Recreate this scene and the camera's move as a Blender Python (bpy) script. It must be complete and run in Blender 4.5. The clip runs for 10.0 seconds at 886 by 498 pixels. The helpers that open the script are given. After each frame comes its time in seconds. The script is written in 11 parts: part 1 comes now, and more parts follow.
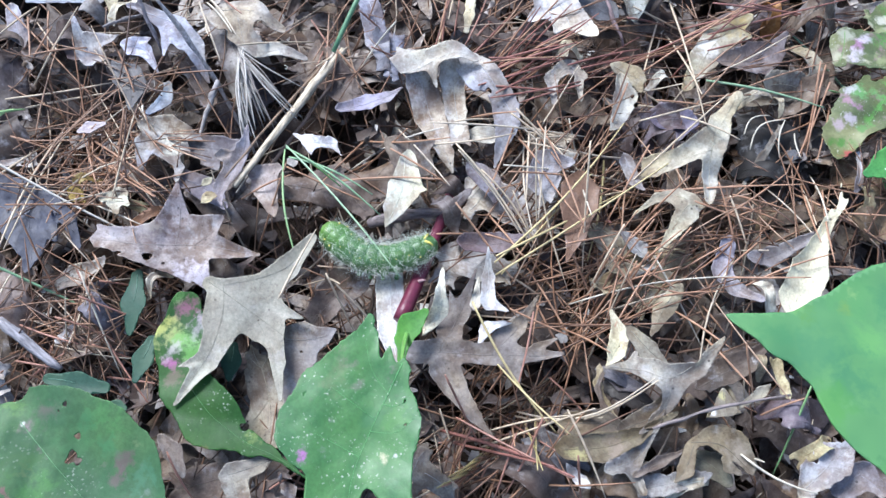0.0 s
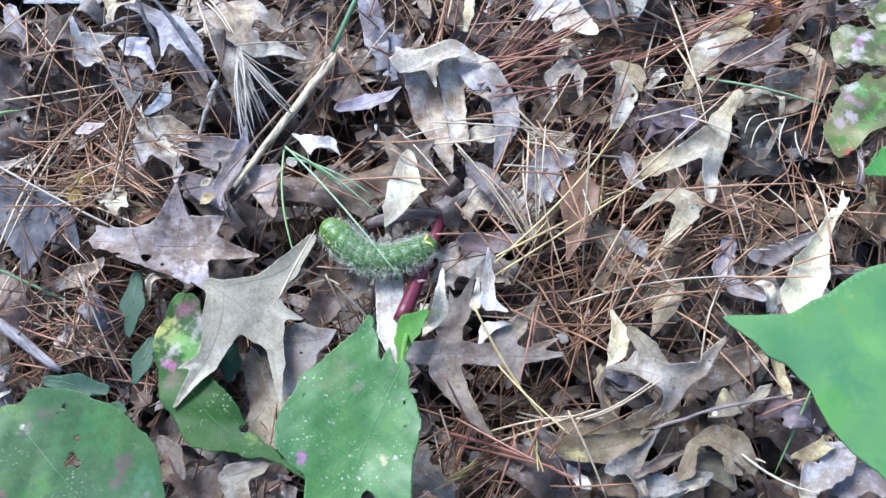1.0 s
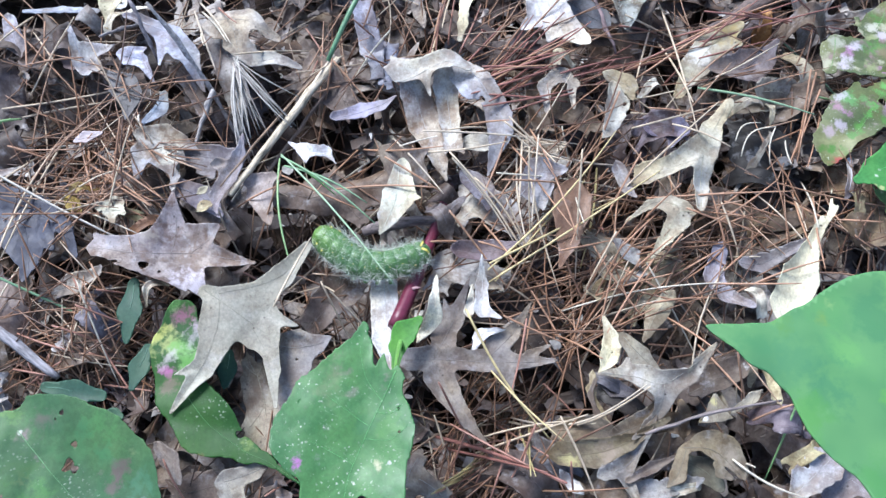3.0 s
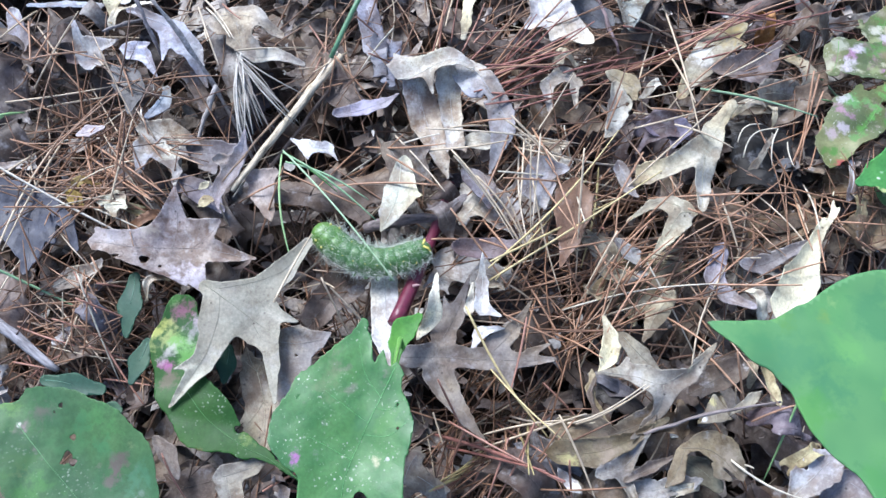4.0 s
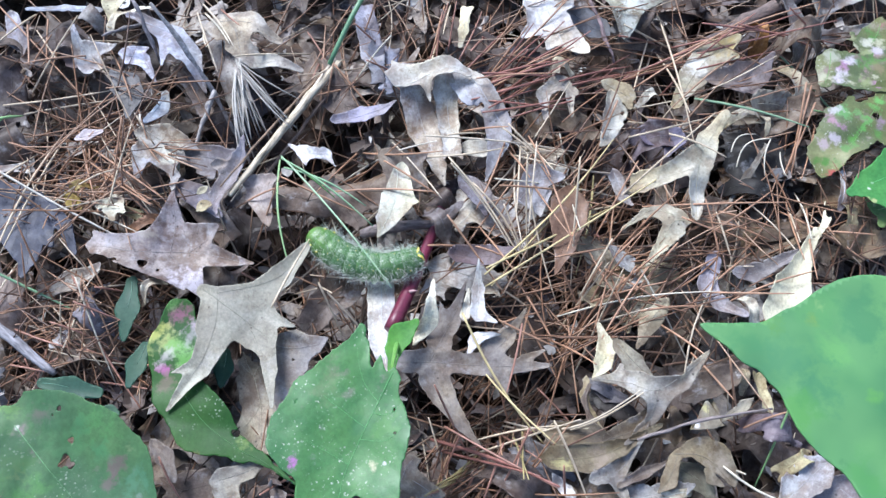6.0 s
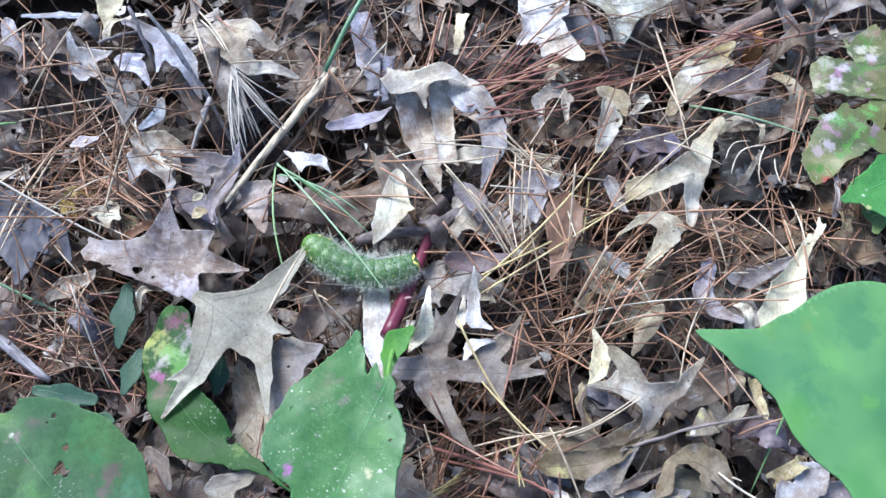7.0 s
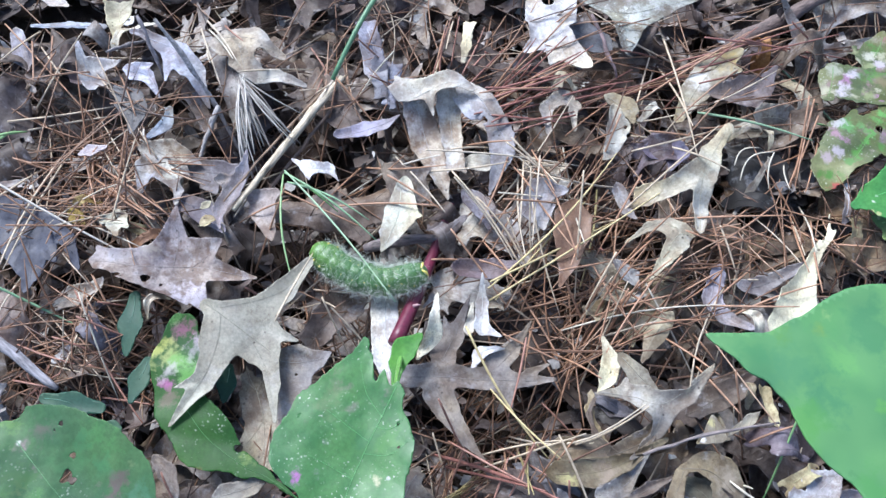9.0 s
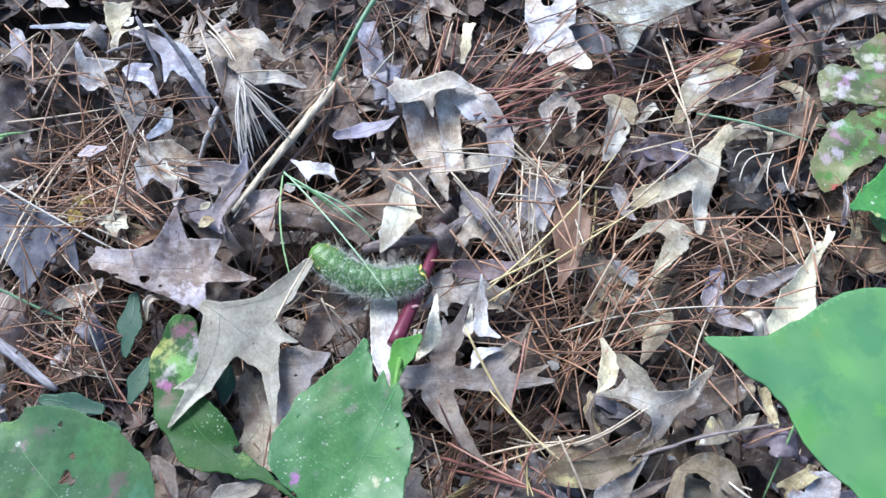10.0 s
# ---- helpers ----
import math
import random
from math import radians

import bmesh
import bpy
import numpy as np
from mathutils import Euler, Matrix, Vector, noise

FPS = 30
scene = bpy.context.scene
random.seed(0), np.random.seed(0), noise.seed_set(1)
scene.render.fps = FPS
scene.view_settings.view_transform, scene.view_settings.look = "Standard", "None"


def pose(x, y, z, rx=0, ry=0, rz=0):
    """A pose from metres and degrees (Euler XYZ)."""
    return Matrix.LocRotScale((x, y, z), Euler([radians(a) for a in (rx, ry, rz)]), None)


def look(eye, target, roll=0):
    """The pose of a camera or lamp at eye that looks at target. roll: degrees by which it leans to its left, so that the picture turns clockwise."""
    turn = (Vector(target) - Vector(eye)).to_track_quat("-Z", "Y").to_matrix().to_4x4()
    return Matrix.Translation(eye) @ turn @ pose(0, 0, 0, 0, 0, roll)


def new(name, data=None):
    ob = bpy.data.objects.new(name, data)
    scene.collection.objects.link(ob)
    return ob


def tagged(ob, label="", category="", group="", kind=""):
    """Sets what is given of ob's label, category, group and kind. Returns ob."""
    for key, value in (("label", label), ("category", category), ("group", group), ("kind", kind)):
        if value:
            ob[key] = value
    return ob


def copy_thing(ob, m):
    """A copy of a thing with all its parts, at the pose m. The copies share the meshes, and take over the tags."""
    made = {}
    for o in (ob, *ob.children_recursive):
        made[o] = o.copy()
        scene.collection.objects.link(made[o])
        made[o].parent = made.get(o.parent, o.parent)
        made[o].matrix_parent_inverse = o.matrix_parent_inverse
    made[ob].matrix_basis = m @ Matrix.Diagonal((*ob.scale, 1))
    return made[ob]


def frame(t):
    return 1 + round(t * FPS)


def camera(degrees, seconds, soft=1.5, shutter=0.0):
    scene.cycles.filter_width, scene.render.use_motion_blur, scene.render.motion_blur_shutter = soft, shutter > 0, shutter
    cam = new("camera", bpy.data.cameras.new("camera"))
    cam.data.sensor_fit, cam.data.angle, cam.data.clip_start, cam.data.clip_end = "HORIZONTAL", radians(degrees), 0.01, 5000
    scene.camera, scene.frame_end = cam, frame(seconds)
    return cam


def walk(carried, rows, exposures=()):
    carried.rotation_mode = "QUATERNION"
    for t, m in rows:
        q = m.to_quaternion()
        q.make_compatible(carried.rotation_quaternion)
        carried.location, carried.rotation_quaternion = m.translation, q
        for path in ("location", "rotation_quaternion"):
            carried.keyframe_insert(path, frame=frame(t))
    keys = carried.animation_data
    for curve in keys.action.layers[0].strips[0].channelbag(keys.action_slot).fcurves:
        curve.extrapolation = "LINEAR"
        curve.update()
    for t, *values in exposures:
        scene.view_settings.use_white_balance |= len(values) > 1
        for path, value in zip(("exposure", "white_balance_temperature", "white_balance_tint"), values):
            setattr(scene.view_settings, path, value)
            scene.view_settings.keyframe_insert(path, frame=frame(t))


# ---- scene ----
cam = camera(53.2, 10.0, soft=1.5)
PATH = [
    (0, (0.00978, -0.17257, 0.41695), (-0.00146, 0.02021, -0.04426), -3.760),
    (0.5, (0.00998, -0.17173, 0.41581), (-0.00226, 0.02055, -0.04558), -4.286),
    (1, (0.01079, -0.17057, 0.41643), (-0.00153, 0.02057, -0.04543), -4.292),
    (1.5, (0.01108, -0.17089, 0.41432), (-0.00189, 0.02149, -0.04700), -4.407),
    (2, (0.01284, -0.17157, 0.41782), (-0.00099, 0.02024, -0.04372), -4.755),
    (2.5, (0.01228, -0.17110, 0.42118), (0.00167, 0.02185, -0.03997), -3.934),
    (4, (0.01299, -0.17333, 0.42024), (0.00117, 0.02152, -0.04008), -3.461),
    (4.5, (0.01070, -0.17320, 0.42123), (0.00084, 0.02021, -0.03974), -2.682),
    (5, (0.01096, -0.17744, 0.42262), (0.00105, 0.01981, -0.03672), -2.664),
    (5.5, (0.00997, -0.17453, 0.42366), (0.00158, 0.02214, -0.03596), -2.133),
    (7, (0.01036, -0.17333, 0.42482), (0.00612, 0.02646, -0.03351), -0.991),
    (7.5, (0.01112, -0.17489, 0.42024), (0.00752, 0.02764, -0.03689), -1.138),
    (8, (0.01066, -0.17270, 0.42196), (0.00638, 0.02800, -0.03597), -1.140),
    (8.5, (0.00993, -0.17335, 0.42360), (0.00485, 0.02976, -0.03326), -1.244),
    (9, (0.00944, -0.17553, 0.42248), (0.00173, 0.03105, -0.03278), -1.949),
    (9.5, (0.00957, -0.17478, 0.42380), (0.00233, 0.03183, -0.03146), -1.798),
    (10, (0.00964, -0.17511, 0.42293), (0.00209, 0.03148, -0.03233), -1.886),
]
walk(cam, [(t, look(eye, target, roll)) for t, eye, target, roll in PATH],
     exposures=[(0, 1.88, 5740, 9.5), (10, 1.84, 5720, 9.5)])

# ---- light: woodland shade under a bright, pale sky ----
world = bpy.data.worlds.new("sky")
scene.world = world
world.use_nodes = True
wn = world.node_tree
sky = wn.nodes.new("ShaderNodeTexSky")
sky.sky_type = "NISHITA"
sky.sun_disc = False
sky.sun_elevation, sky.sun_rotation = radians(52), radians(-40)
sky.air_density, sky.dust_density = 1.0, 2.0
wn.links.new(sky.outputs[0], wn.nodes["Background"].inputs[0])
wn.nodes["Background"].inputs[1].default_value = 0.073
sun = new("sun", bpy.data.lights.new("sun", "SUN"))
sun.data.energy, sun.data.angle, sun.data.color = 1.62, radians(24), (1.0, 0.98, 0.95)
sun.matrix_world = look((-0.6 * math.cos(radians(52)), 0.77 * math.cos(radians(52)), math.sin(radians(52))), (0, 0, 0))


# ---- materials ----
def material(name, roughness=0.6, specular=0.4):
    m = bpy.data.materials.new(name)
    m.use_nodes = True
    b = m.node_tree.nodes["Principled BSDF"]
    b.inputs["Roughness"].default_value = roughness
    b.inputs["Specular IOR Level"].default_value = specular
    return m, m.node_tree, b


def node(nt, kind, **values):
    n = nt.nodes.new("ShaderNode" + kind)
    for k, v in values.items():
        n.inputs[k].default_value = v
    return n


def coords(nt, shift=True):
    """Object coordinates, shifted by a random step for each object."""
    tc, info = nt.nodes.new("ShaderNodeTexCoord"), nt.nodes.new("ShaderNodeObjectInfo")
    if not shift:
        return tc.outputs["Object"], info
    mul = nt.nodes.new("ShaderNodeVectorMath")
    mul.operation = "MULTIPLY_ADD"
    mul.inputs[1].default_value = (3.7, 5.1, 2.3)
    nt.links.new(info.outputs["Random"], mul.inputs[0])
    nt.links.new(tc.outputs["Object"], mul.inputs[2])
    return mul.outputs[0], info


def noise_at(nt, vec, scale, detail=4.0, rough=0.6):
    n = node(nt, "TexNoise", Scale=scale, Detail=detail, Roughness=rough)
    nt.links.new(vec, n.inputs["Vector"])
    return n.outputs["Fac"]


def ramp(nt, fac, stops):
    r = nt.nodes.new("ShaderNodeValToRGB")
    e = r.color_ramp.elements
    while len(e) < len(stops):
        e.new(0.5)
    for el, (at, c) in zip(e, stops):
        el.position = at
        el.color = (*c, 1) if isinstance(c, tuple) else (c, c, c, 1)
    nt.links.new(fac, r.inputs[0])
    return r.outputs[0]


def mix(nt, fac, a, b, how="MIX"):
    m = nt.nodes.new("ShaderNodeMix")
    m.data_type, m.blend_type = "RGBA", how
    for sock, v in ((m.inputs[0], fac), (m.inputs[6], a), (m.inputs[7], b)):
        if isinstance(v, (int, float)):
            sock.default_value = v
        elif isinstance(v, tuple):
            sock.default_value = (*v, 1)
        else:
            nt.links.new(v, sock)
    return m.outputs[2]


def bump(nt, bsdf, height, strength, distance):
    b = node(nt, "Bump", Strength=strength, Distance=distance)
    nt.links.new(height, b.inputs["Height"])
    nt.links.new(b.outputs[0], bsdf.inputs["Normal"])


def translucent(nt, bsdf, colour, amount):
    out = nt.nodes["Material Output"]
    t, m = nt.nodes.new("ShaderNodeBsdfTranslucent"), nt.nodes.new("ShaderNodeMixShader")
    m.inputs[0].default_value = amount
    nt.links.new(colour, t.inputs[0])
    nt.links.new(bsdf.outputs[0], m.inputs[1])
    nt.links.new(t.outputs[0], m.inputs[2])
    nt.links.new(m.outputs[0], out.inputs[0])


def dry_leaf_material(name, worn, bed=False):
    """worn: how strongly the leaf is stained and mouldy."""
    m, nt, b = material(name, 0.5, 0.38)
    v, info = coords(nt)
    base = info.outputs["Color"]
    if bed:
        geo = nt.nodes.new("ShaderNodeNewGeometry")
        base = ramp(nt, geo.outputs["Random Per Island"], [(0.0, (0.07, 0.05, 0.042)), (0.3, (0.13, 0.095, 0.075)), (0.6, (0.18, 0.14, 0.115)), (0.85, (0.25, 0.215, 0.19)), (1.0, (0.34, 0.31, 0.28))])
    drift = ramp(nt, noise_at(nt, v, 24, 3), [(0.36, (0.97, 0.97, 1.05)), (0.5, (1.0, 1.0, 1.0)), (0.64, (1.1, 1.01, 0.82))])
    base = mix(nt, 1.0 if worn > 0.5 else 0.4, base, drift, "MULTIPLY")
    blotch = ramp(nt, noise_at(nt, v, 62, 6, 0.65), [(0.38, 0.0), (0.57, 1.0)])
    dark = mix(nt, 1.0, base, (0.46, 0.41, 0.40), "MULTIPLY")
    c = mix(nt, mix(nt, worn, (1.0, 1.0, 1.0), blotch), dark, base)
    stain = ramp(nt, noise_at(nt, v, 95, 6, 0.7), [(0.47, 0.0), (0.6, 0.75 * worn)])
    c = mix(nt, stain, c, mix(nt, 1.0, base, (0.42, 0.33, 0.28), "MULTIPLY"))
    mould = ramp(nt, noise_at(nt, v, 75, 6, 0.7), [(0.57, 0.0), (0.74, 0.6 * worn)])
    c = mix(nt, mould, c, (0.50, 0.50, 0.53))
    grain = ramp(nt, noise_at(nt, v, 700, 3, 0.7), [(0.28, 0.74), (0.72, 1.18)])
    c = mix(nt, 1.0, c, grain, "MULTIPLY")
    specks = ramp(nt, noise_at(nt, v, 430, 5, 0.75), [(0.53, 0.0), (0.64, 0.6)])
    rotten = ramp(nt, noise_at(nt, v, 48, 3), [(0.42, 0.15), (0.6, 1.0)])
    c = mix(nt, mix(nt, 1.0, specks, rotten, "MULTIPLY"), c, mix(nt, 1.0, base, (0.30, 0.24, 0.21), "MULTIPLY"))
    vor = node(nt, "TexVoronoi", Scale=260.0)
    nt.links.new(v, vor.inputs["Vector"])
    spots = ramp(nt, vor.outputs["Distance"], [(0.10, 1.0), (0.2, 0.0)])
    gate = ramp(nt, noise_at(nt, v, 60, 2), [(0.54, 0.0), (0.64, 0.85)])
    c = mix(nt, mix(nt, 1.0, spots, gate, "MULTIPLY"), c, (0.035, 0.026, 0.022))
    nt.links.new(c, b.inputs["Base Color"])
    nt.links.new(ramp(nt, noise_at(nt, v, 90), [(0.3, 0.42), (0.7, 0.72)]), b.inputs["Roughness"])
    web = node(nt, "TexVoronoi", Scale=620.0)
    web.feature = "DISTANCE_TO_EDGE"
    nt.links.new(v, web.inputs["Vector"])
    h = mix(nt, 0.035, noise_at(nt, v, 110, 5, 0.55), ramp(nt, web.outputs["Distance"], [(0.0, 0.0), (0.1, 1.0)]))
    bump(nt, b, h, 0.5, 0.0015)
    translucent(nt, b, c, 0.14)
    return m


def green_leaf_material(name, pink, flecks, relief=0.3, gloss=0.0, faded=None, sheen=0.45):
    """Living leaf: paler blotches, pink and cream disease marks, small white flecks."""
    m, nt, b = material(name, 0.42, sheen)
    v, info = coords(nt)
    base = info.outputs["Color"]
    faded = pink if faded is None else faded
    c = mix(nt, ramp(nt, noise_at(nt, v, 32 if relief > 0.2 else 55, 4 if relief > 0.2 else 2), [(0.36, 0.0), (0.66, 1.0)]), mix(nt, 1.0, base, (0.8, 0.85, 0.9), "MULTIPLY"), mix(nt, 1.0, base, (1.7, 1.35, 1.25), "MULTIPLY"))
    tan = ramp(nt, noise_at(nt, v, 21, 3), [(0.62 - 0.16 * faded, 0.0), (0.74 - 0.16 * faded, 0.5 + 0.3 * max(faded, 0))])
    c = mix(nt, tan, c, (0.36, 0.37, 0.20))
    rose = ramp(nt, noise_at(nt, v, 72 if pink < 0.5 else 80, 5), [(0.66 - 0.17 * pink, 0.0), (0.82 - 0.19 * pink, 0.8)])
    rose = mix(nt, 1.0, rose, ramp(nt, noise_at(nt, v, 300, 4), [(0.35, 0.35), (0.6, 1.0)]), "MULTIPLY")
    c = mix(nt, rose, c, (0.34, 0.17, 0.25))
    fleck = ramp(nt, noise_at(nt, v, 780, 3, 0.5), [(0.74 - 0.1 * flecks, 0.0), (0.79 - 0.1 * flecks, 0.9)])
    where = ramp(nt, noise_at(nt, v, 70, 3), [(0.48, 0.0), (0.6, 0.85)])
    c = mix(nt, mix(nt, 1.0, fleck, where, "MULTIPLY"), c, (0.68, 0.70, 0.60))
    if relief > 0.2:
        c = mix(nt, 1.0, c, ramp(nt, noise_at(nt, v, 600, 3), [(0.25, 0.8), (0.75, 1.15)]), "MULTIPLY")
    nt.links.new(c, b.inputs["Base Color"])
    nt.links.new(ramp(nt, noise_at(nt, v, 80), [(0.3, 0.4 - gloss), (0.7, 0.62 - gloss)]), b.inputs["Roughness"])
    web = node(nt, "TexVoronoi", Scale=420.0)
    web.feature = "DISTANCE_TO_EDGE"
    nt.links.new(v, web.inputs["Vector"])
    h = mix(nt, 0.08, noise_at(nt, v, 60, 4), ramp(nt, web.outputs["Distance"], [(0.0, 0.0), (0.15, 1.0)]))
    bump(nt, b, h, relief, 0.0009)
    translucent(nt, b, c, 0.22)
    return m


def marked(mat, marks):
    """A copy of a leaf material with its own stains, or painted sheen, light and shade: (x, y, radius) in mm on the
    blade, colour and strength (below 0: scattered flecks).
    """
    m = mat.copy()
    nt = m.node_tree
    b = nt.nodes["Principled BSDF"]
    c = b.inputs["Base Color"].links[0].from_socket
    at = nt.nodes.new("ShaderNodeTexCoord").outputs["Object"]
    warp = node(nt, "TexNoise", Scale=170.0, Detail=6.0, Roughness=0.7)
    nt.links.new(at, warp.inputs["Vector"])
    shaken = nt.nodes.new("ShaderNodeVectorMath")
    shaken.operation = "MULTIPLY_ADD"
    fine = node(nt, "TexNoise", Scale=900.0, Detail=2.0)
    nt.links.new(at, fine.inputs["Vector"])
    nt.links.new(fine.outputs["Color"], shaken.inputs[0])
    shaken.inputs[1].default_value = (0.0012, 0.0012, 0.0)
    nt.links.new(at, shaken.inputs[2])
    warped = shaken.outputs[0]
    for x, y, r, colour, strength in marks:
        d = nt.nodes.new("ShaderNodeVectorMath")
        d.operation = "DISTANCE"
        nt.links.new(at, d.inputs[0])
        d.inputs[1].default_value = (x * 0.001, y * 0.001, 0)
        near = nt.nodes.new("ShaderNodeMath")
        near.operation = "MULTIPLY_ADD"
        nt.links.new(d.outputs["Value"], near.inputs[0])
        near.inputs[1].default_value = 500.0 / r
        near.inputs[2].default_value = -1.15
        add = nt.nodes.new("ShaderNodeMath")
        add.operation = "MULTIPLY_ADD"
        add.inputs[1].default_value = 2.3
        nt.links.new(near.outputs[0], add.inputs[2])
        nt.links.new(warp.outputs["Fac"], add.inputs[0])
        spread = ramp(nt, add.outputs[0], [(0.15, abs(strength)), (0.5, 0.0)])
        if strength < 0:
            dots = node(nt, "TexVoronoi", Scale=620.0)
            nt.links.new(warped, dots.inputs["Vector"])
            spread = mix(nt, 1.0, spread, ramp(nt, dots.outputs["Distance"], [(0.22, 1.0), (0.34, 0.0)]), "MULTIPLY")
            spread = mix(nt, 1.0, spread, ramp(nt, noise_at(nt, at, 330, 2), [(0.46, 0.0), (0.58, 1.0)]), "MULTIPLY")
        c = mix(nt, spread, c, colour)
    nt.links.new(c, b.inputs["Base Color"])
    for q in nt.nodes:
        if q.bl_idname == "ShaderNodeBsdfTranslucent":
            nt.links.new(c, q.inputs[0])
    return m


def fibre_material(name, rough=0.5, stretch=(1, 1, 1), low=0.65, high=1.25):
    """Needles, grass, twigs: the object's colour, streaked."""
    m, nt, b = material(name, rough, 0.45)
    v, info = coords(nt)
    mp = nt.nodes.new("ShaderNodeMapping")
    mp.inputs["Scale"].default_value = stretch
    nt.links.new(v, mp.inputs[0])
    c = mix(nt, 1.0, info.outputs["Color"], ramp(nt, noise_at(nt, mp.outputs[0], 260, 5, 0.7), [(0.28, low), (0.72, high)]), "MULTIPLY")
    nt.links.new(c, b.inputs["Base Color"])
    bump(nt, b, noise_at(nt, mp.outputs[0], 420, 4), 0.4, 0.0008)
    return m


def litter_needle_material(name, gain):
    m, nt, b = material(name, 0.45, 0.5)
    geo = nt.nodes.new("ShaderNodeNewGeometry")
    v, _ = coords(nt, False)
    c = ramp(nt, geo.outputs["Random Per Island"], [(0.0, (0.09, 0.05, 0.036)), (0.25, (0.19, 0.10, 0.06)), (0.55, (0.32, 0.17, 0.095)),
                                                    (0.8, (0.45, 0.28, 0.18)), (0.95, (0.60, 0.50, 0.37))])
    c = mix(nt, 1.0, c, ramp(nt, noise_at(nt, v, 260, 3), [(0.3, 0.7 * gain), (0.7, 1.2 * gain)]), "MULTIPLY")
    nt.links.new(c, b.inputs["Base Color"])
    return m


def soil_material():
    m, nt, b = material("soil", 0.9, 0.2)
    v, _ = coords(nt, False)
    c = ramp(nt, noise_at(nt, v, 60, 8, 0.7), [(0.3, (0.018, 0.013, 0.011)), (0.55, (0.06, 0.042, 0.032)), (0.8, (0.13, 0.1, 0.08))])
    nt.links.new(c, b.inputs["Base Color"])
    bump(nt, b, noise_at(nt, v, 140, 8, 0.7), 0.9, 0.006)
    return m


def caterpillar_material():
    m, nt, b = material("caterpillar_skin", 0.42, 0.5)
    v, info = coords(nt)
    c = info.outputs["Color"]
    c = mix(nt, ramp(nt, noise_at(nt, v, 240, 4), [(0.35, 0.0), (0.7, 0.8)]), c, mix(nt, 1.0, c, (1.7, 1.5, 1.1), "MULTIPLY"))
    c = mix(nt, 1.0, c, ramp(nt, noise_at(nt, v, 800, 3), [(0.3, 0.7), (0.7, 1.2)]), "MULTIPLY")
    nt.links.new(c, b.inputs["Base Color"])
    b.inputs["Subsurface Weight"].default_value = 0.10
    b.inputs["Subsurface Scale"].default_value = 0.002
    bump(nt, b, noise_at(nt, v, 500, 4), 0.4, 0.0006)
    return m


DRY = dry_leaf_material("dry_leaf", 1.0)
DRY_SMOOTH = dry_leaf_material("smooth_dry_leaf", 0.8)
DRY_FINE = dry_leaf_material("fine_dry_leaf", 0.4)
DRY_OLD = dry_leaf_material("mouldy_dry_leaf", 1.3)
LEAF_BED = dry_leaf_material("leaf_bed", 1.0, True)
GREEN = green_leaf_material("green_leaf", -0.6, -0.5, sheen=0.2)
SMOOTH = green_leaf_material("smooth_leaf", -1.0, -1.5, 0.04)
BLUSHED = green_leaf_material("blushed_leaf", 0.1, -0.1, 0.25, -0.15, -0.2)
SPOTTED = green_leaf_material("spotted_leaf", 0.25, 1.0, 0.3, 0.0, 0.0)
PATCHY = green_leaf_material("patchy_leaf", 0.55, 0.9, 0.3, 0.0, 0.25)
NEEDLE = fibre_material("pine_needle", 0.45)
GRASS = fibre_material("grass_blade", 0.4, (1, 1, 1), 0.75, 1.2)
WOOD = fibre_material("dead_wood", 0.75, (0.3, 2.2, 2.2), 0.2, 1.7)
STEM = fibre_material("fleshy_stem", 0.35, (0.3, 1, 1), 0.7, 1.25)
LITTER = litter_needle_material("litter_needle", 0.6)
FRESH = litter_needle_material("fresh_needle", 0.85)
SOIL = soil_material()
DRY_VEIN = fibre_material("dry_vein", 0.6)
GREEN_VEIN = fibre_material("green_vein", 0.5, (1, 1, 1), 0.85, 1.1)
SKIN = caterpillar_material()


# ---- building helpers ----
def link(name, mesh, mat, parent=None, colour=None, label=""):
    ob = new(name, mesh)
    if not mesh.materials:
        mesh.materials.append(mat)
    if parent is not None:
        ob.parent = parent
    if colour is not None:
        ob.color = (*colour, 1)
    if label:
        ob["label"] = label
    return ob


def mesh_from(name, verts, faces, smooth=True):
    me = bpy.data.meshes.new(name)
    me.from_pydata([tuple(v) for v in verts], [], faces)
    me.polygons.foreach_set("use_smooth", [smooth] * len(me.polygons))
    me.update()
    return me


# height of the litter on a grid of 2.5 mm cells, so that later things lie on earlier ones
CELL, HALF = 0.0025, 0.5
TOP = np.full((400, 400), -0.045)


def raise_top(points):
    i = ((points[:, 0] + HALF) / CELL).astype(int)
    j = ((points[:, 1] + HALF) / CELL).astype(int)
    ok = (i >= 0) & (i < 400) & (j >= 0) & (j < 400)
    np.maximum.at(TOP, (i[ok], j[ok]), points[ok, 2])


def top_at(x, y):
    i = np.clip(((np.asarray(x) + HALF) / CELL).astype(int), 0, 399)
    j = np.clip(((np.asarray(y) + HALF) / CELL).astype(int), 0, 399)
    return TOP[i, j]


